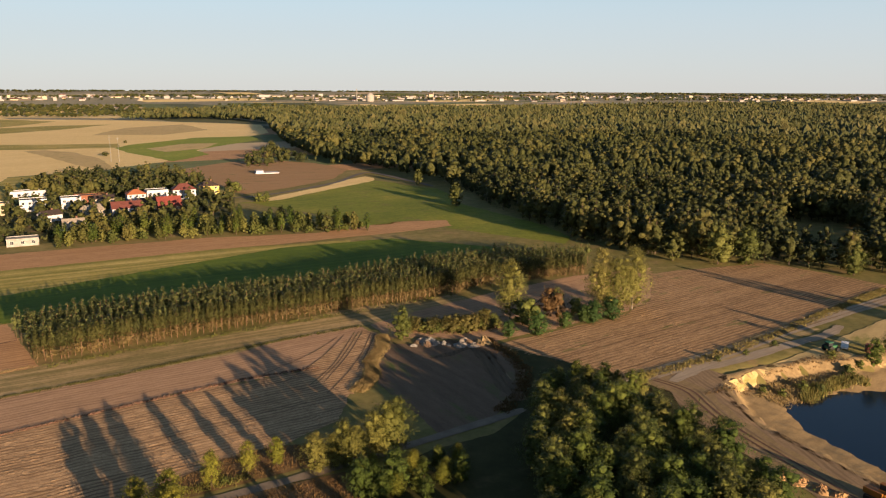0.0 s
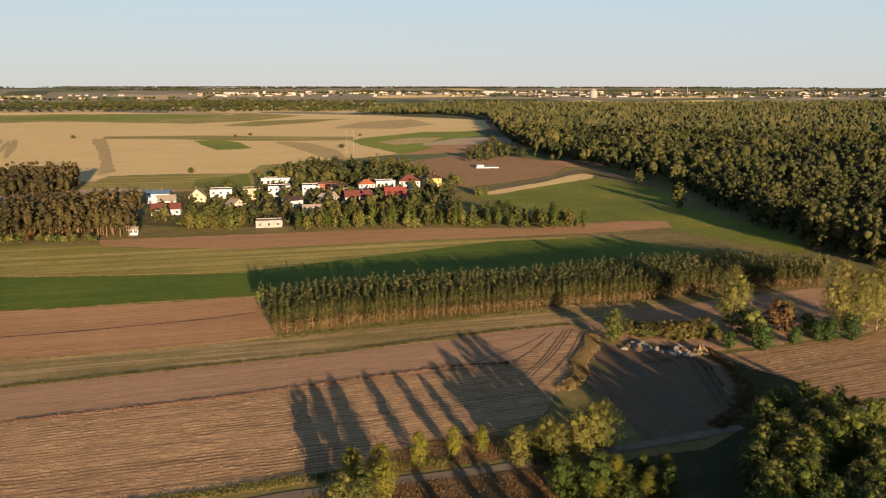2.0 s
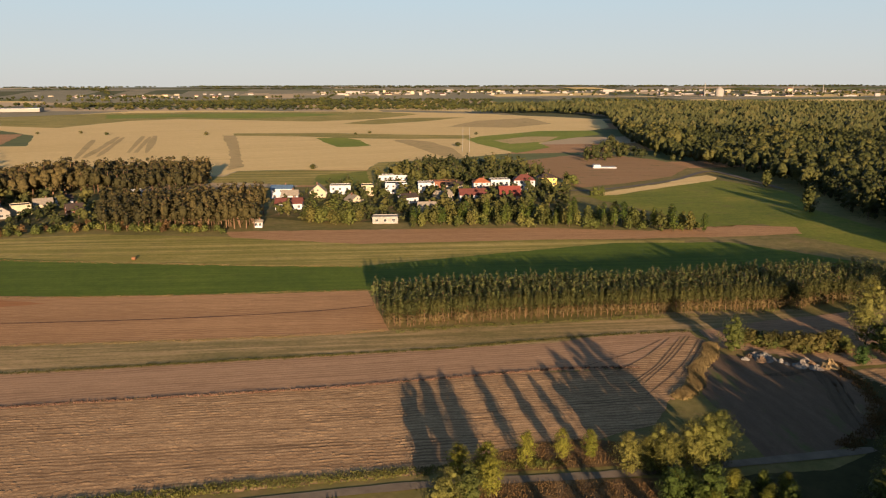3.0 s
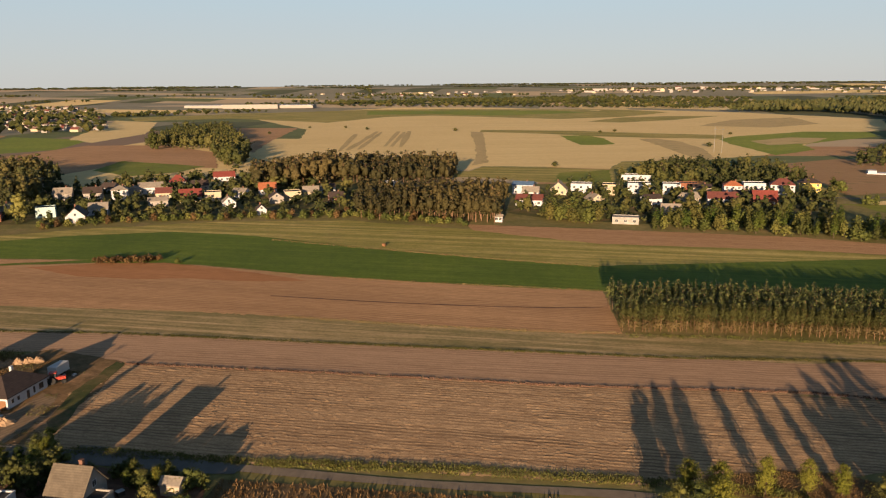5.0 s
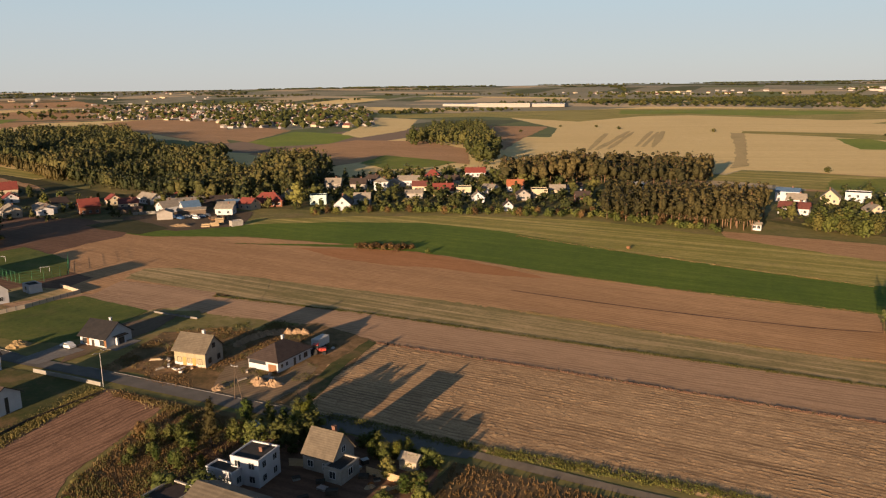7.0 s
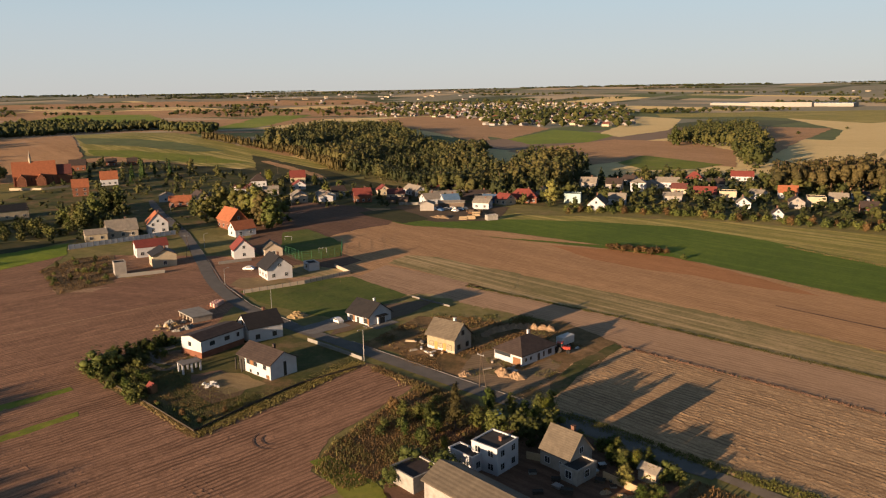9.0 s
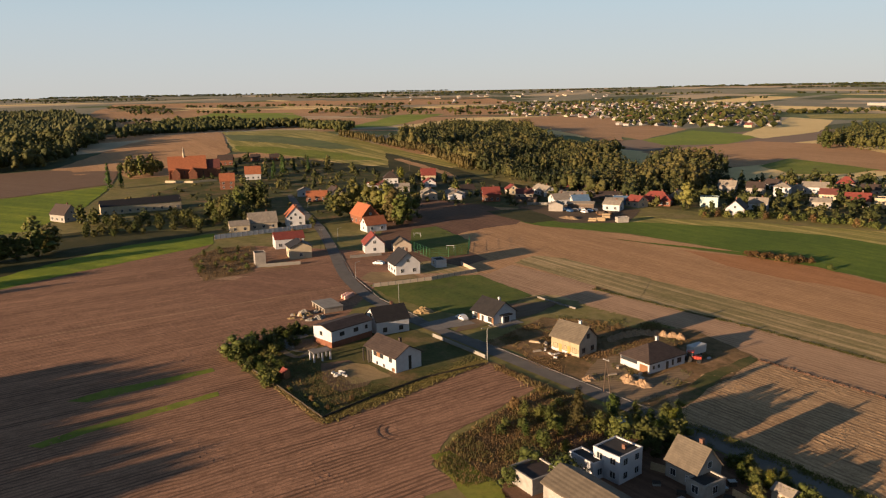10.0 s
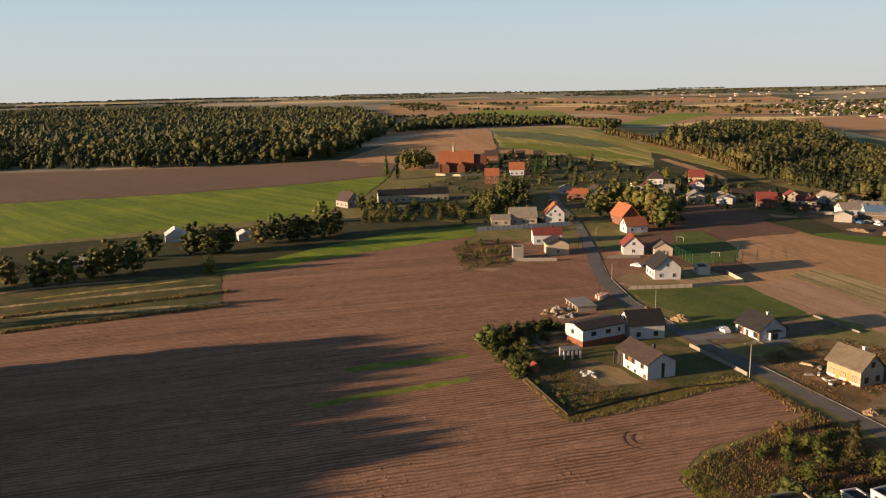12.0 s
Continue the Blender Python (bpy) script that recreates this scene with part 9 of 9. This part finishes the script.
for k, (x, y) in enumerate(scatter([(-301.0, -98.9), (-321.4, -92.4), (-322.0, -79.0), (-277.0, -68.5), (-263.5, -82.1)], 7.5, 19, 0.5)):
    plant(("bush0", "bush2", "dark1", "bush1")[k % 4], x, y, (0.5, 0.7, 0.3, 0.4)[k % 4], group="garden shrubs")
tufts("weeds", "pale grass strips in the allotment", np.concatenate([along([(-158.0, -187.8), (-200.0, -141.5)], 0.15, 2.0, 11), along([(-170.0, -200.0), (-215.0, -150.0)], 0.15, 2.0, 12)]), L_DRY, 11, 0.8, 0.4, 8, 1.0)
for k, (x, y) in enumerate(along([(-188.0, -53.0), (-165.0, -36.5)], 1.3, 3.0, 13)):
    plant(("bush0", "bush1", "bush2")[k % 3], x, y, 0.45 + 0.35 * ((k * 7) % 10) / 10, group="garden hedge")


for k, (x, y) in enumerate(along([(-186.0, -51.0), (-190.0, -44.0), (-196.0, -38.0), (-176.0, -42.0), (-166.0, -33.5)], 2.0, 6.0, 15)):
    plant(("bush0", "dark0", "bush2", "green1")[k % 4], x, y, (0.6, 0.32, 0.75, 0.3)[k % 4], group="plot shrubs")
tufts("weeds", "dark weeds and low shrubs in a garden", scatter([(-186.0, -52.0), (-196.0, -40.0), (-184.0, -36.0), (-172.0, -28.0), (-160.0, -16.0), (-150.0, -20.0), (-165.0, -34.0)], 1.6, 16), L_RUST, 16, 0.4, 0.2, 12, 1.0)

tufts("reeds", "tall yellow-green reeds on the lake shore", along([(81.2, 161.8), (85.1, 166.0), (91.0, 170.1), (96.3, 172.7), (100.1, 172.1)], 0.08, 3.0, 17), L_WEED, 17, 1.3, 0.3, 12, 1.0)
tufts("bank_grass", "dry grass on the bank above the lake", scatter([(70, 163), (76, 170), (86, 174), (96, 177), (94, 172), (84, 165), (76, 158)], 0.9, 18), L_DRY, 18, 0.5, 0.3, 12, 1.0)

# far villages and the town on the horizon
def far_place(name, label, poly, gap, seed, lo=6.0, hi=14.0, tall=0.0):
    """Distant houses, far too many to count: small gabled blocks in one object."""
    rg = random.Random(seed)
    spots = scatter(poly, gap, seed, 0.5)
    v, fc, idx = [], [], []
    for x, y in spots:
        if rg.random() < 0.25:
            continue
        L, W = rg.uniform(lo, hi), rg.uniform(lo * 0.8, hi * 0.7)
        ev = rg.uniform(2.6, 4.5) + (tall if rg.random() < 0.06 else 0)
        g = gable_shell(L, W, ev, rg.uniform(0.3, 3.5))
        a = rg.choice((0.4, 0.4, 1.97)) + rg.uniform(-0.2, 0.2)
        c, s_ = math.cos(a), math.sin(a)
        z = land(x, y)
        k = len(v)
        v += [(x + c * p - s_ * q, y + s_ * p + c * q, z + r) for p, q, r in g[0]]
        fc += [tuple(i + k for i in q) for q in g[1]]
        wm, rm = rg.choice((0, 0, 0, 1)), rg.choice((2, 3, 4, 4))
        idx += [wm] * 5 + [rm] * 2
    ob = new(name, mesh_of(name, v, fc, (HAZE_WALL, CREAM, R_DRED, HAZE_ROOF, R_GREY), idx))
    return tagged(ob, label, "houses", "", "stuff")


far_place("far_village", "distant village of pale houses and red roofs", [(-1950, 461), (-1773, 774), (-1108, 494), (-1203, 282)], 27, 1)
far_place("far_village", "distant village of pale houses and red roofs", [(-2256, 177), (-2497, 639), (-1911, 832), (-1200, 490), (-1172, 354), (-1606, 291), (-1673, 155)], 33, 2, 7, 16)
TOWN = [(-1700, 2450), (-1010, 2891), (-184, 3005), (685, 3016), (1565, 2774), (1900, 3150), (800, 3620), (-800, 3620), (-2000, 3000)]
far_place("far_town", "pale buildings of a town on the horizon", TOWN, 82, 3, 10, 24, 7)
far_place("far_town", "large pale halls and blocks in the distant town", TOWN, 190, 6, 26, 70, 6)
far_place("far_village", "scattered houses on the far plain", [(-2600, 2000), (-2000, 2600), (-1700, 2300), (-2200, 1800)], 90, 4, 9, 20)
far_place("far_village", "scattered houses on the far plain", [(-3600, -400), (-3900, 900), (-2700, 600), (-2600, 100)], 130, 5, 10, 22)
for q, gap, sd in (([(-1950, 461), (-1773, 774), (-1108, 494), (-1203, 282)], 30, 40), ([(-2256, 177), (-2497, 639), (-1911, 832), (-1074, 465), (-1172, 354), (-1606, 291), (-1673, 155)], 38, 41), (TOWN, 70, 42)):
    wood("tree_belt", "trees between the distant houses", scatter(q, gap, sd), ("oval",), 11, (W_FOREST, BARK), sd, crown=0.95, girth=0, spread=0.5, knobs=0)
shed = thing("warehouse", "very long white warehouse far across the fields", "warehouse", stand(-1700.0, 1130.0, 38))
part("wall", gable_shell(330, 40, 7, 1.5), OLDW, shed)
part("roof", slope_roof(330, 40, 7, 1.5, 0.5, "gable"), STEEL, shed)
part("hall", box(-60, 80, -34, -20.5, -1, 9.5), OLDW, shed)
tank = thing("storage_tower", "big white domed tower in the distant town", "tower", stand(-280.0, 2990.0))
part("tower", tube((0, 0, -2), (0, 0, 24), 15, 15, 20), OLDW, tank)
part("dome", tube((0, 0, 24), (0, 0, 33), 15, 5, 20), OLDW, tank)
for x, y, h_ in ((-330.0, 2985.0, 48), (-40.0, 3100.0, 34), (60.0, 3200.0, 34)):
    ms = thing("chimney_mast", "slim pale mast in the distant town", "mast", stand(x, y))
    part("pole", tube((0, 0, -1), (0, 0, h_), 2.0, 1.2, 8), CONCRETE, ms)

# garden of the white houses: path, bed, bare earth, fences
way("garden_path", "curved pale paved garden path", LANE, 6, [(-189.1, -32.0), (-182.5, -34.4), (-185.8, -38.7), (-192.2, -41.5), (-196.4, -40.6), (-199.3, -37.6)], 1.6, "path")
field("flower_bed", "round brown flower bed inside the path", BROWN, 5, [(-188.5, -37.5), (-185.9, -33.6), (-190.2, -31.0), (-196.4, -33.2), (-196.4, -37.0)])
field("bare_plot", "bare brown earth beside the white house", BROWN, 4, [(-177.7, -28.6), (-179.5, -22.1), (-169.5, -13.8), (-162.5, -16.2), (-159.2, -21.9), (-166.6, -26.8)])
wall_run("garden_fence", "low weathered board fence round a garden", [(-145.4, -23.8), (-155.9, -14.3), (-166.2, -3.3), (-174.3, 10.9)], 0.6, 0.05, DARKW, "fence", DARKW)
wall_run("garden_fence", "low weathered board fence along the field", [(-145.4, -23.8), (-160.8, -34.7), (-176.9, -46.8), (-188.8, -54.3)], 0.6, 0.05, DARKW, "fence", DARKW)
GARDEN = [(-188.0, -53.5), (-206.0, -37.0), (-200.0, -31.0), (-186.0, -29.0), (-176.0, -29.0), (-163.0, -14.0), (-158.0, -8.0), (-146.5, -23.5), (-173.0, -45.0)]
tufts("weeds", "rough dark grass in a garden", scatter(GARDEN, 0.9, 101), L_GRASS, 101, 0.28, 0.16, 14, 1.0)
tufts("weeds", "rough grass in front of a white house", scatter([(-163.0, -14.0), (-146.5, -23.5), (-158.0, -8.0), (-177.0, 10.0), (-181.0, 8.0), (-166.0, -6.0)], 0.9, 102), L_GRASS, 102, 0.3, 0.16, 14, 1.0)
for k, (x, y) in enumerate(along([(-190.0, -52.0), (-203.0, -39.0), (-198.0, -33.0)], 1.5, 3.0, 103)):
    plant(("dark0", "bush1", "green2", "bush0")[k % 4], x, y, (0.38, 0.8, 0.36, 0.9)[k % 4], group="garden hedge")
for k, (x, y) in enumerate(along([(-186.0, -50.5), (-172.0, -42.0), (-158.0, -31.0), (-150.0, -24.0), (-160.0, -13.0)], 2.4, 2.4, 104)):
    plant(("bush1", "bush0", "rust0", "bush2")[k % 4], x, y, 0.22 + 0.16 * ((k * 7) % 10) / 10, group="garden hedge")
wall_run("boundary_wall", "low pale concrete wall between plot and field", [(-232.9, 31.3), (-225.8, 36.1), (-219.3, 40.9)], 0.5, 0.3, KERB)
for k, (x, y) in enumerate(along([(-160.8, -34.7), (-176.9, -46.8), (-188.8, -54.3)], 1.6, 4.0, 91)):
    plant(("bush0", "green1", "bush2", "dark0")[k % 4], x, y, (0.6, 0.28, 0.5, 0.3)[k % 4], group="garden hedge")


# ---- ridges of clods and stubble left by the plough ----
def furrows(name, label, poly, angle, gap, lo, hi, material, seed, far=330.0, layer=2, run=1.0):
    """Broken low ridges along the rows of a field: one object."""
    rg = np.random.default_rng(seed)
    c, s_ = math.cos(radians(angle)), math.sin(radians(angle))
    p = np.array(poly)
    u, v = p[:, 0] * c + p[:, 1] * s_, -p[:, 0] * s_ + p[:, 1] * c
    rows = np.arange(v.min(), v.max(), gap)
    n = int((u.max() - u.min()) / 1.5)
    U = u.min() + (u.max() - u.min()) * rg.random((len(rows), n))
    V = rows[:, None] + rg.normal(size=U.shape) * gap * 0.16
    U, V = U.ravel(), V.ravel()
    X, Y = U * c - V * s_, U * s_ + V * c
    wild = np.array([noise.noise((x / 14, y / 14, seed)) + 0.5 * noise.noise((x / 4, y / 4, seed)) for x, y in zip(X, Y)])
    ok = inside(np.stack([X, Y], 1), [tuple(q) for q in poly]) & (np.hypot(X, Y) < far) & (wild > -0.35 + 0.5 * rg.random(len(X)) - 0.25)
    X, Y, wild = X[ok], Y[ok], wild[ok]
    m = len(X)
    ln = (0.3 + 1.1 * rg.random(m) ** 2) * run
    h_ = (lo + (hi - lo) * rg.random(m)) * (0.8 + 0.8 * np.clip(wild, 0, 1))
    w = 0.75 + 0.35 * rg.random(m)
    z = np.array([land(x, y) for x, y in zip(X, Y)]) + 0.012 * layer * (1 + np.hypot(X, Y) / 250) - 0.01
    t = rg.normal(size=m) * 0.12
    cx, cy = c * np.cos(t) - s_ * np.sin(t), s_ * np.cos(t) + c * np.sin(t)

    def at(a, b, k):
        return np.stack([X + cx * a * ln - cy * b * w, Y + cy * a * ln + cx * b * w, z + k * h_], 1)

    e, f = at(-1, 0, 0), at(1, 0, 0)
    a1, a2, b1, b2 = at(-0.7, 0.12, 0), at(0.7, 0.12, 0), at(-0.8, -1, 0), at(0.8, -1, 0)
    r1, r2 = at(-0.5, 0, 1), at(0.45, 0, 0.8)
    tris = [np.stack(q, 1) for q in ((b1, b2, r2), (b1, r2, r1), (a2, a1, r1), (a2, r1, r2), (e, b1, r1), (a1, e, r1), (b2, f, r2), (f, a2, r2))]
    ob = new(name, tri_mesh(name, np.concatenate(tris), (material,)))
    return tagged(ob, label, "clods", "", "stuff")


furrows("furrow_ridges", "broken stubble rows and clods on the harvested field", STUBBLE_FIELD, 32, 1.3, 0.03, 0.085, STUBBLE, 1)
furrows("furrow_ridges", "faint ridges on the raked soil band", PLOUGHED_BAND, 34, 1.6, 0.015, 0.04, RAKED, 2, 280)
furrows("furrow_ridges", "broken stubble rows beside the sand track", EAST_FIELD, 36, 1.4, 0.025, 0.07, STUBBLE2, 3)
furrows("furrow_ridges", "clods and cross ridges on the brown field", WEST_FIELD, 34, 1.6, 0.02, 0.055, PLOUGH, 4, 250, run=0.5)
furrows("furrow_ridges", "faint ridges on the tilled orange field", ORANGE_FIELD, 29, 2.6, 0.015, 0.035, TILLED, 5, 300)
furrows("furrow_ridges", "worked rows behind the birch hedge", BACK_STRIP, 34, 1.5, 0.03, 0.06, RAKED, 6)

tufts("edge_grass", "dark grass fringe between field and sandy track", along(TRACK_EDGE, 0.12, 3.0, 98), L_WEED, 98, 0.5, 0.25, 12, 1.0)
tufts("weeds", "brown weeds on the verge above the lake", scatter([(56.1, 157.3), (67.1, 167.0), (83.0, 176.8), (100.6, 187.4), (99.4, 179.5), (83.5, 174.9), (64.6, 160.4)], 1.2, 99), L_RUST, 99, 0.4, 0.2, 12, 1.0)
tufts("edge_grass", "dry grass fringe along the tilled field", along([(-180.5, 122.0), (-159.6, 133.4), (-138.6, 145.3), (-116.8, 159.2), (-96.6, 173.4)], 0.35, 1.5, 95), L_DRY, 95, 0.3, 0.2, 8, 0.9)
tufts("edge_grass", "pale straw fringe above the green crop", along([(-270.8, 187.4), (-236.3, 198.7), (-203.5, 210.4), (-171.3, 221.9), (-140.8, 234.6)], 0.45, 1.6, 96), L_DRY, 96, 0.35, 0.25, 8, 1.0)
tufts("edge_grass", "pale straw fringe below the green crop", along([(-221.8, 152.0), (-196.3, 164.8), (-171.1, 178.3), (-147.2, 192.8), (-122.3, 206.9)], 0.4, 1.4, 97), L_DRY, 97, 0.3, 0.22, 8, 1.0)
tufts("weeds", "brown weeds on the lane verge", scatter([(-39.5, 126.6), (-31.1, 132.1), (-21.6, 133.4), (-19.0, 127.5), (-28.4, 122.5), (-36.3, 117.8), (-44.0, 113.5), (-48.0, 116.0)], 0.8, 72), L_RUST, 72, 0.35, 0.18, 12, 0.9)
tufts("weeds", "brown weeds on the lane verge", scatter([(-44.0, 107.0), (-35.5, 112.3), (-17.5, 121.0), (-12.0, 116.0), (-15.6, 111.0), (-33.5, 104.0), (-42.0, 102.0)], 0.8, 73), L_RUST, 73, 0.35, 0.18, 12, 0.9)
tufts("weeds", "rank brown weeds along the yard edge", along([(11.5, 195.3), (16.8, 183.0), (19.6, 172.3), (17.2, 157.5), (12.0, 148.0)], 0.12, 3.2, 74), L_RUST, 74, 0.45, 0.2, 12, 0.9)
net = thing("sports_fence", "tall green wire fence beside the playing field", "fence", stand(-307.8, -10.3))
NET_LINE = [(-307.8, -10.3), (-293.2, -2.7), (-293.1, 4.6), (-298.8, 12.6), (-321.2, 14.1)]
for (ax, ay), (bx, by) in zip(NET_LINE, NET_LINE[1:]):
    n = max(2, int(math.hypot(bx - ax, by - ay) / 2.5))
    for k in range(n):
        x, y = ax + (bx - ax) * k / n - NET_LINE[0][0], ay + (by - ay) * k / n - NET_LINE[0][1]
        part("post", tube((x, y, -0.3), (x, y, 4.0), 0.06, 0.06, 6), GREEN_P, net)
    for h_ in (0.4, 1.3, 2.2, 3.1, 3.95):
        part("wire", tube((ax - NET_LINE[0][0], ay - NET_LINE[0][1], h_), (bx - NET_LINE[0][0], by - NET_LINE[0][1], h_), 0.03, 0.03, 4), GREEN_P, net)

# ---- trees among the village houses ----
HOUSES = np.array([(o.matrix_basis.translation.x, o.matrix_basis.translation.y) for o in scene.objects if o.parent is None and o.name.split(".")[0] in ("house", "barn", "church", "annex", "garage")])


def clear_of_houses(spots, gap):
    d = np.min(np.hypot(spots[:, None, 0] - HOUSES[None, :, 0], spots[:, None, 1] - HOUSES[None, :, 1]), axis=1)
    return spots[d > gap]


VILL_A = [(-239, 305), (-285, 380), (-244, 440), (-162, 485), (-130, 478), (-110, 400), (-160, 325), (-205, 305)]
VILL_B = [(-430, 93), (-520, 160), (-520, 240), (-484, 300), (-356, 310), (-300, 258), (-342, 208), (-385, 140)]
VILL_C = [(-358, -112), (-440, -190), (-551, -178), (-700, -190), (-690, -120), (-589, -40), (-545, 18), (-475, 68), (-440, 110), (-405, 80), (-432, -5), (-345, -12), (-400, -50), (-349, -62)]
STREET_PTS = np.array(smooth_line(STREET, 6))


def off_street(spots, gap=6.5):
    d = np.min(np.hypot(spots[:, None, 0] - STREET_PTS[None, :, 0], spots[:, None, 1] - STREET_PTS[None, :, 1]), axis=1)
    return spots[d > gap]


CHURCHYARD = [(-549.6, -195.3), (-556.6, -150.7), (-504.3, -128.7), (-471.9, -154.4), (-389.7, -127.7), (-376.6, -175.0), (-433.1, -200.8), (-491.7, -206.1)]
GREEN_C = [(-468.2, -101.4), (-510.8, -93.3), (-475.7, -60.7), (-392.6, -49.3), (-343.3, -56.1), (-358.0, -77.5)]
for q in (VILL_A, VILL_B, VILL_C):
    field("village_gardens", "dark garden ground between village houses", LAWN, 0.6, q)
for q, gap, sd, hh in ((VILL_A, 10.0, 50, 6.0), (VILL_B, 9.5, 51, 5.6), (VILL_C, 15.5, 52, 4.8)):
    sp = without(off_street(clear_of_houses(scatter(q, gap, sd, 0.5), 9.0)), CHURCHYARD, GREEN_C)
    wood("garden_trees", "garden trees and shrubs between village houses", sp, ("oval", "bush", "oval"), hh, MIXED, sd, 18, 2, 0.34, 0.92, 0.16, 0.38, 0.5, knobs=6, knob_size=hh * 0.15)
    sp = off_street(clear_of_houses(scatter(q, gap * 1.1, sd + 10, 0.5), 7.0), 4.5)
    wood("garden_trees", "low hedges and shrubs between village houses", sp, ("bush",), 2.0, (W_OLIVE, BARK), sd, 10, 2, 0.25, 0.95, 0.06, 0.8, 0.45, knobs=3, knob_size=0.7)

# ---- unseen wood beyond the ploughed field, placed for the shadow it casts ----
SHADE_EDGE = [(-111, -193), (-93, -181), (-78, -186), (-61, -183), (-52, -158), (-40, -165), (-22, -162), (0, -158), (24, -168)]
SHADE_BELT = np.concatenate([along([(x + 2.5 * k, y - 4.0 * k) for x, y in SHADE_EDGE], 2.2, 4, 71 + k) for k in range(4)])
wood("shelter_belt", "belt of tall dense trees at the field's edge", SHADE_BELT, ("oval", "poplar"), 18.4, MIXED, 70, 30, 3, 0.7, 0.94, 0.3, 0.24, 0.08, 0.1, knobs=9, knob_size=1.8)
LINE = along([(-150, -228), (-136, -214)], 8.0, 3, 73)
wood("shelter_belt", "tall trees at the field's edge", LINE, ("poplar",), 15, MIXED, 73, 30, 3, 0.6, 0.92, 0.3, 0.16, 0.1, knobs=8, knob_size=1.3)

for key in TREES:
    for o in (TREES[key], *TREES[key].children_recursive):
        bpy.data.objects.remove(o)
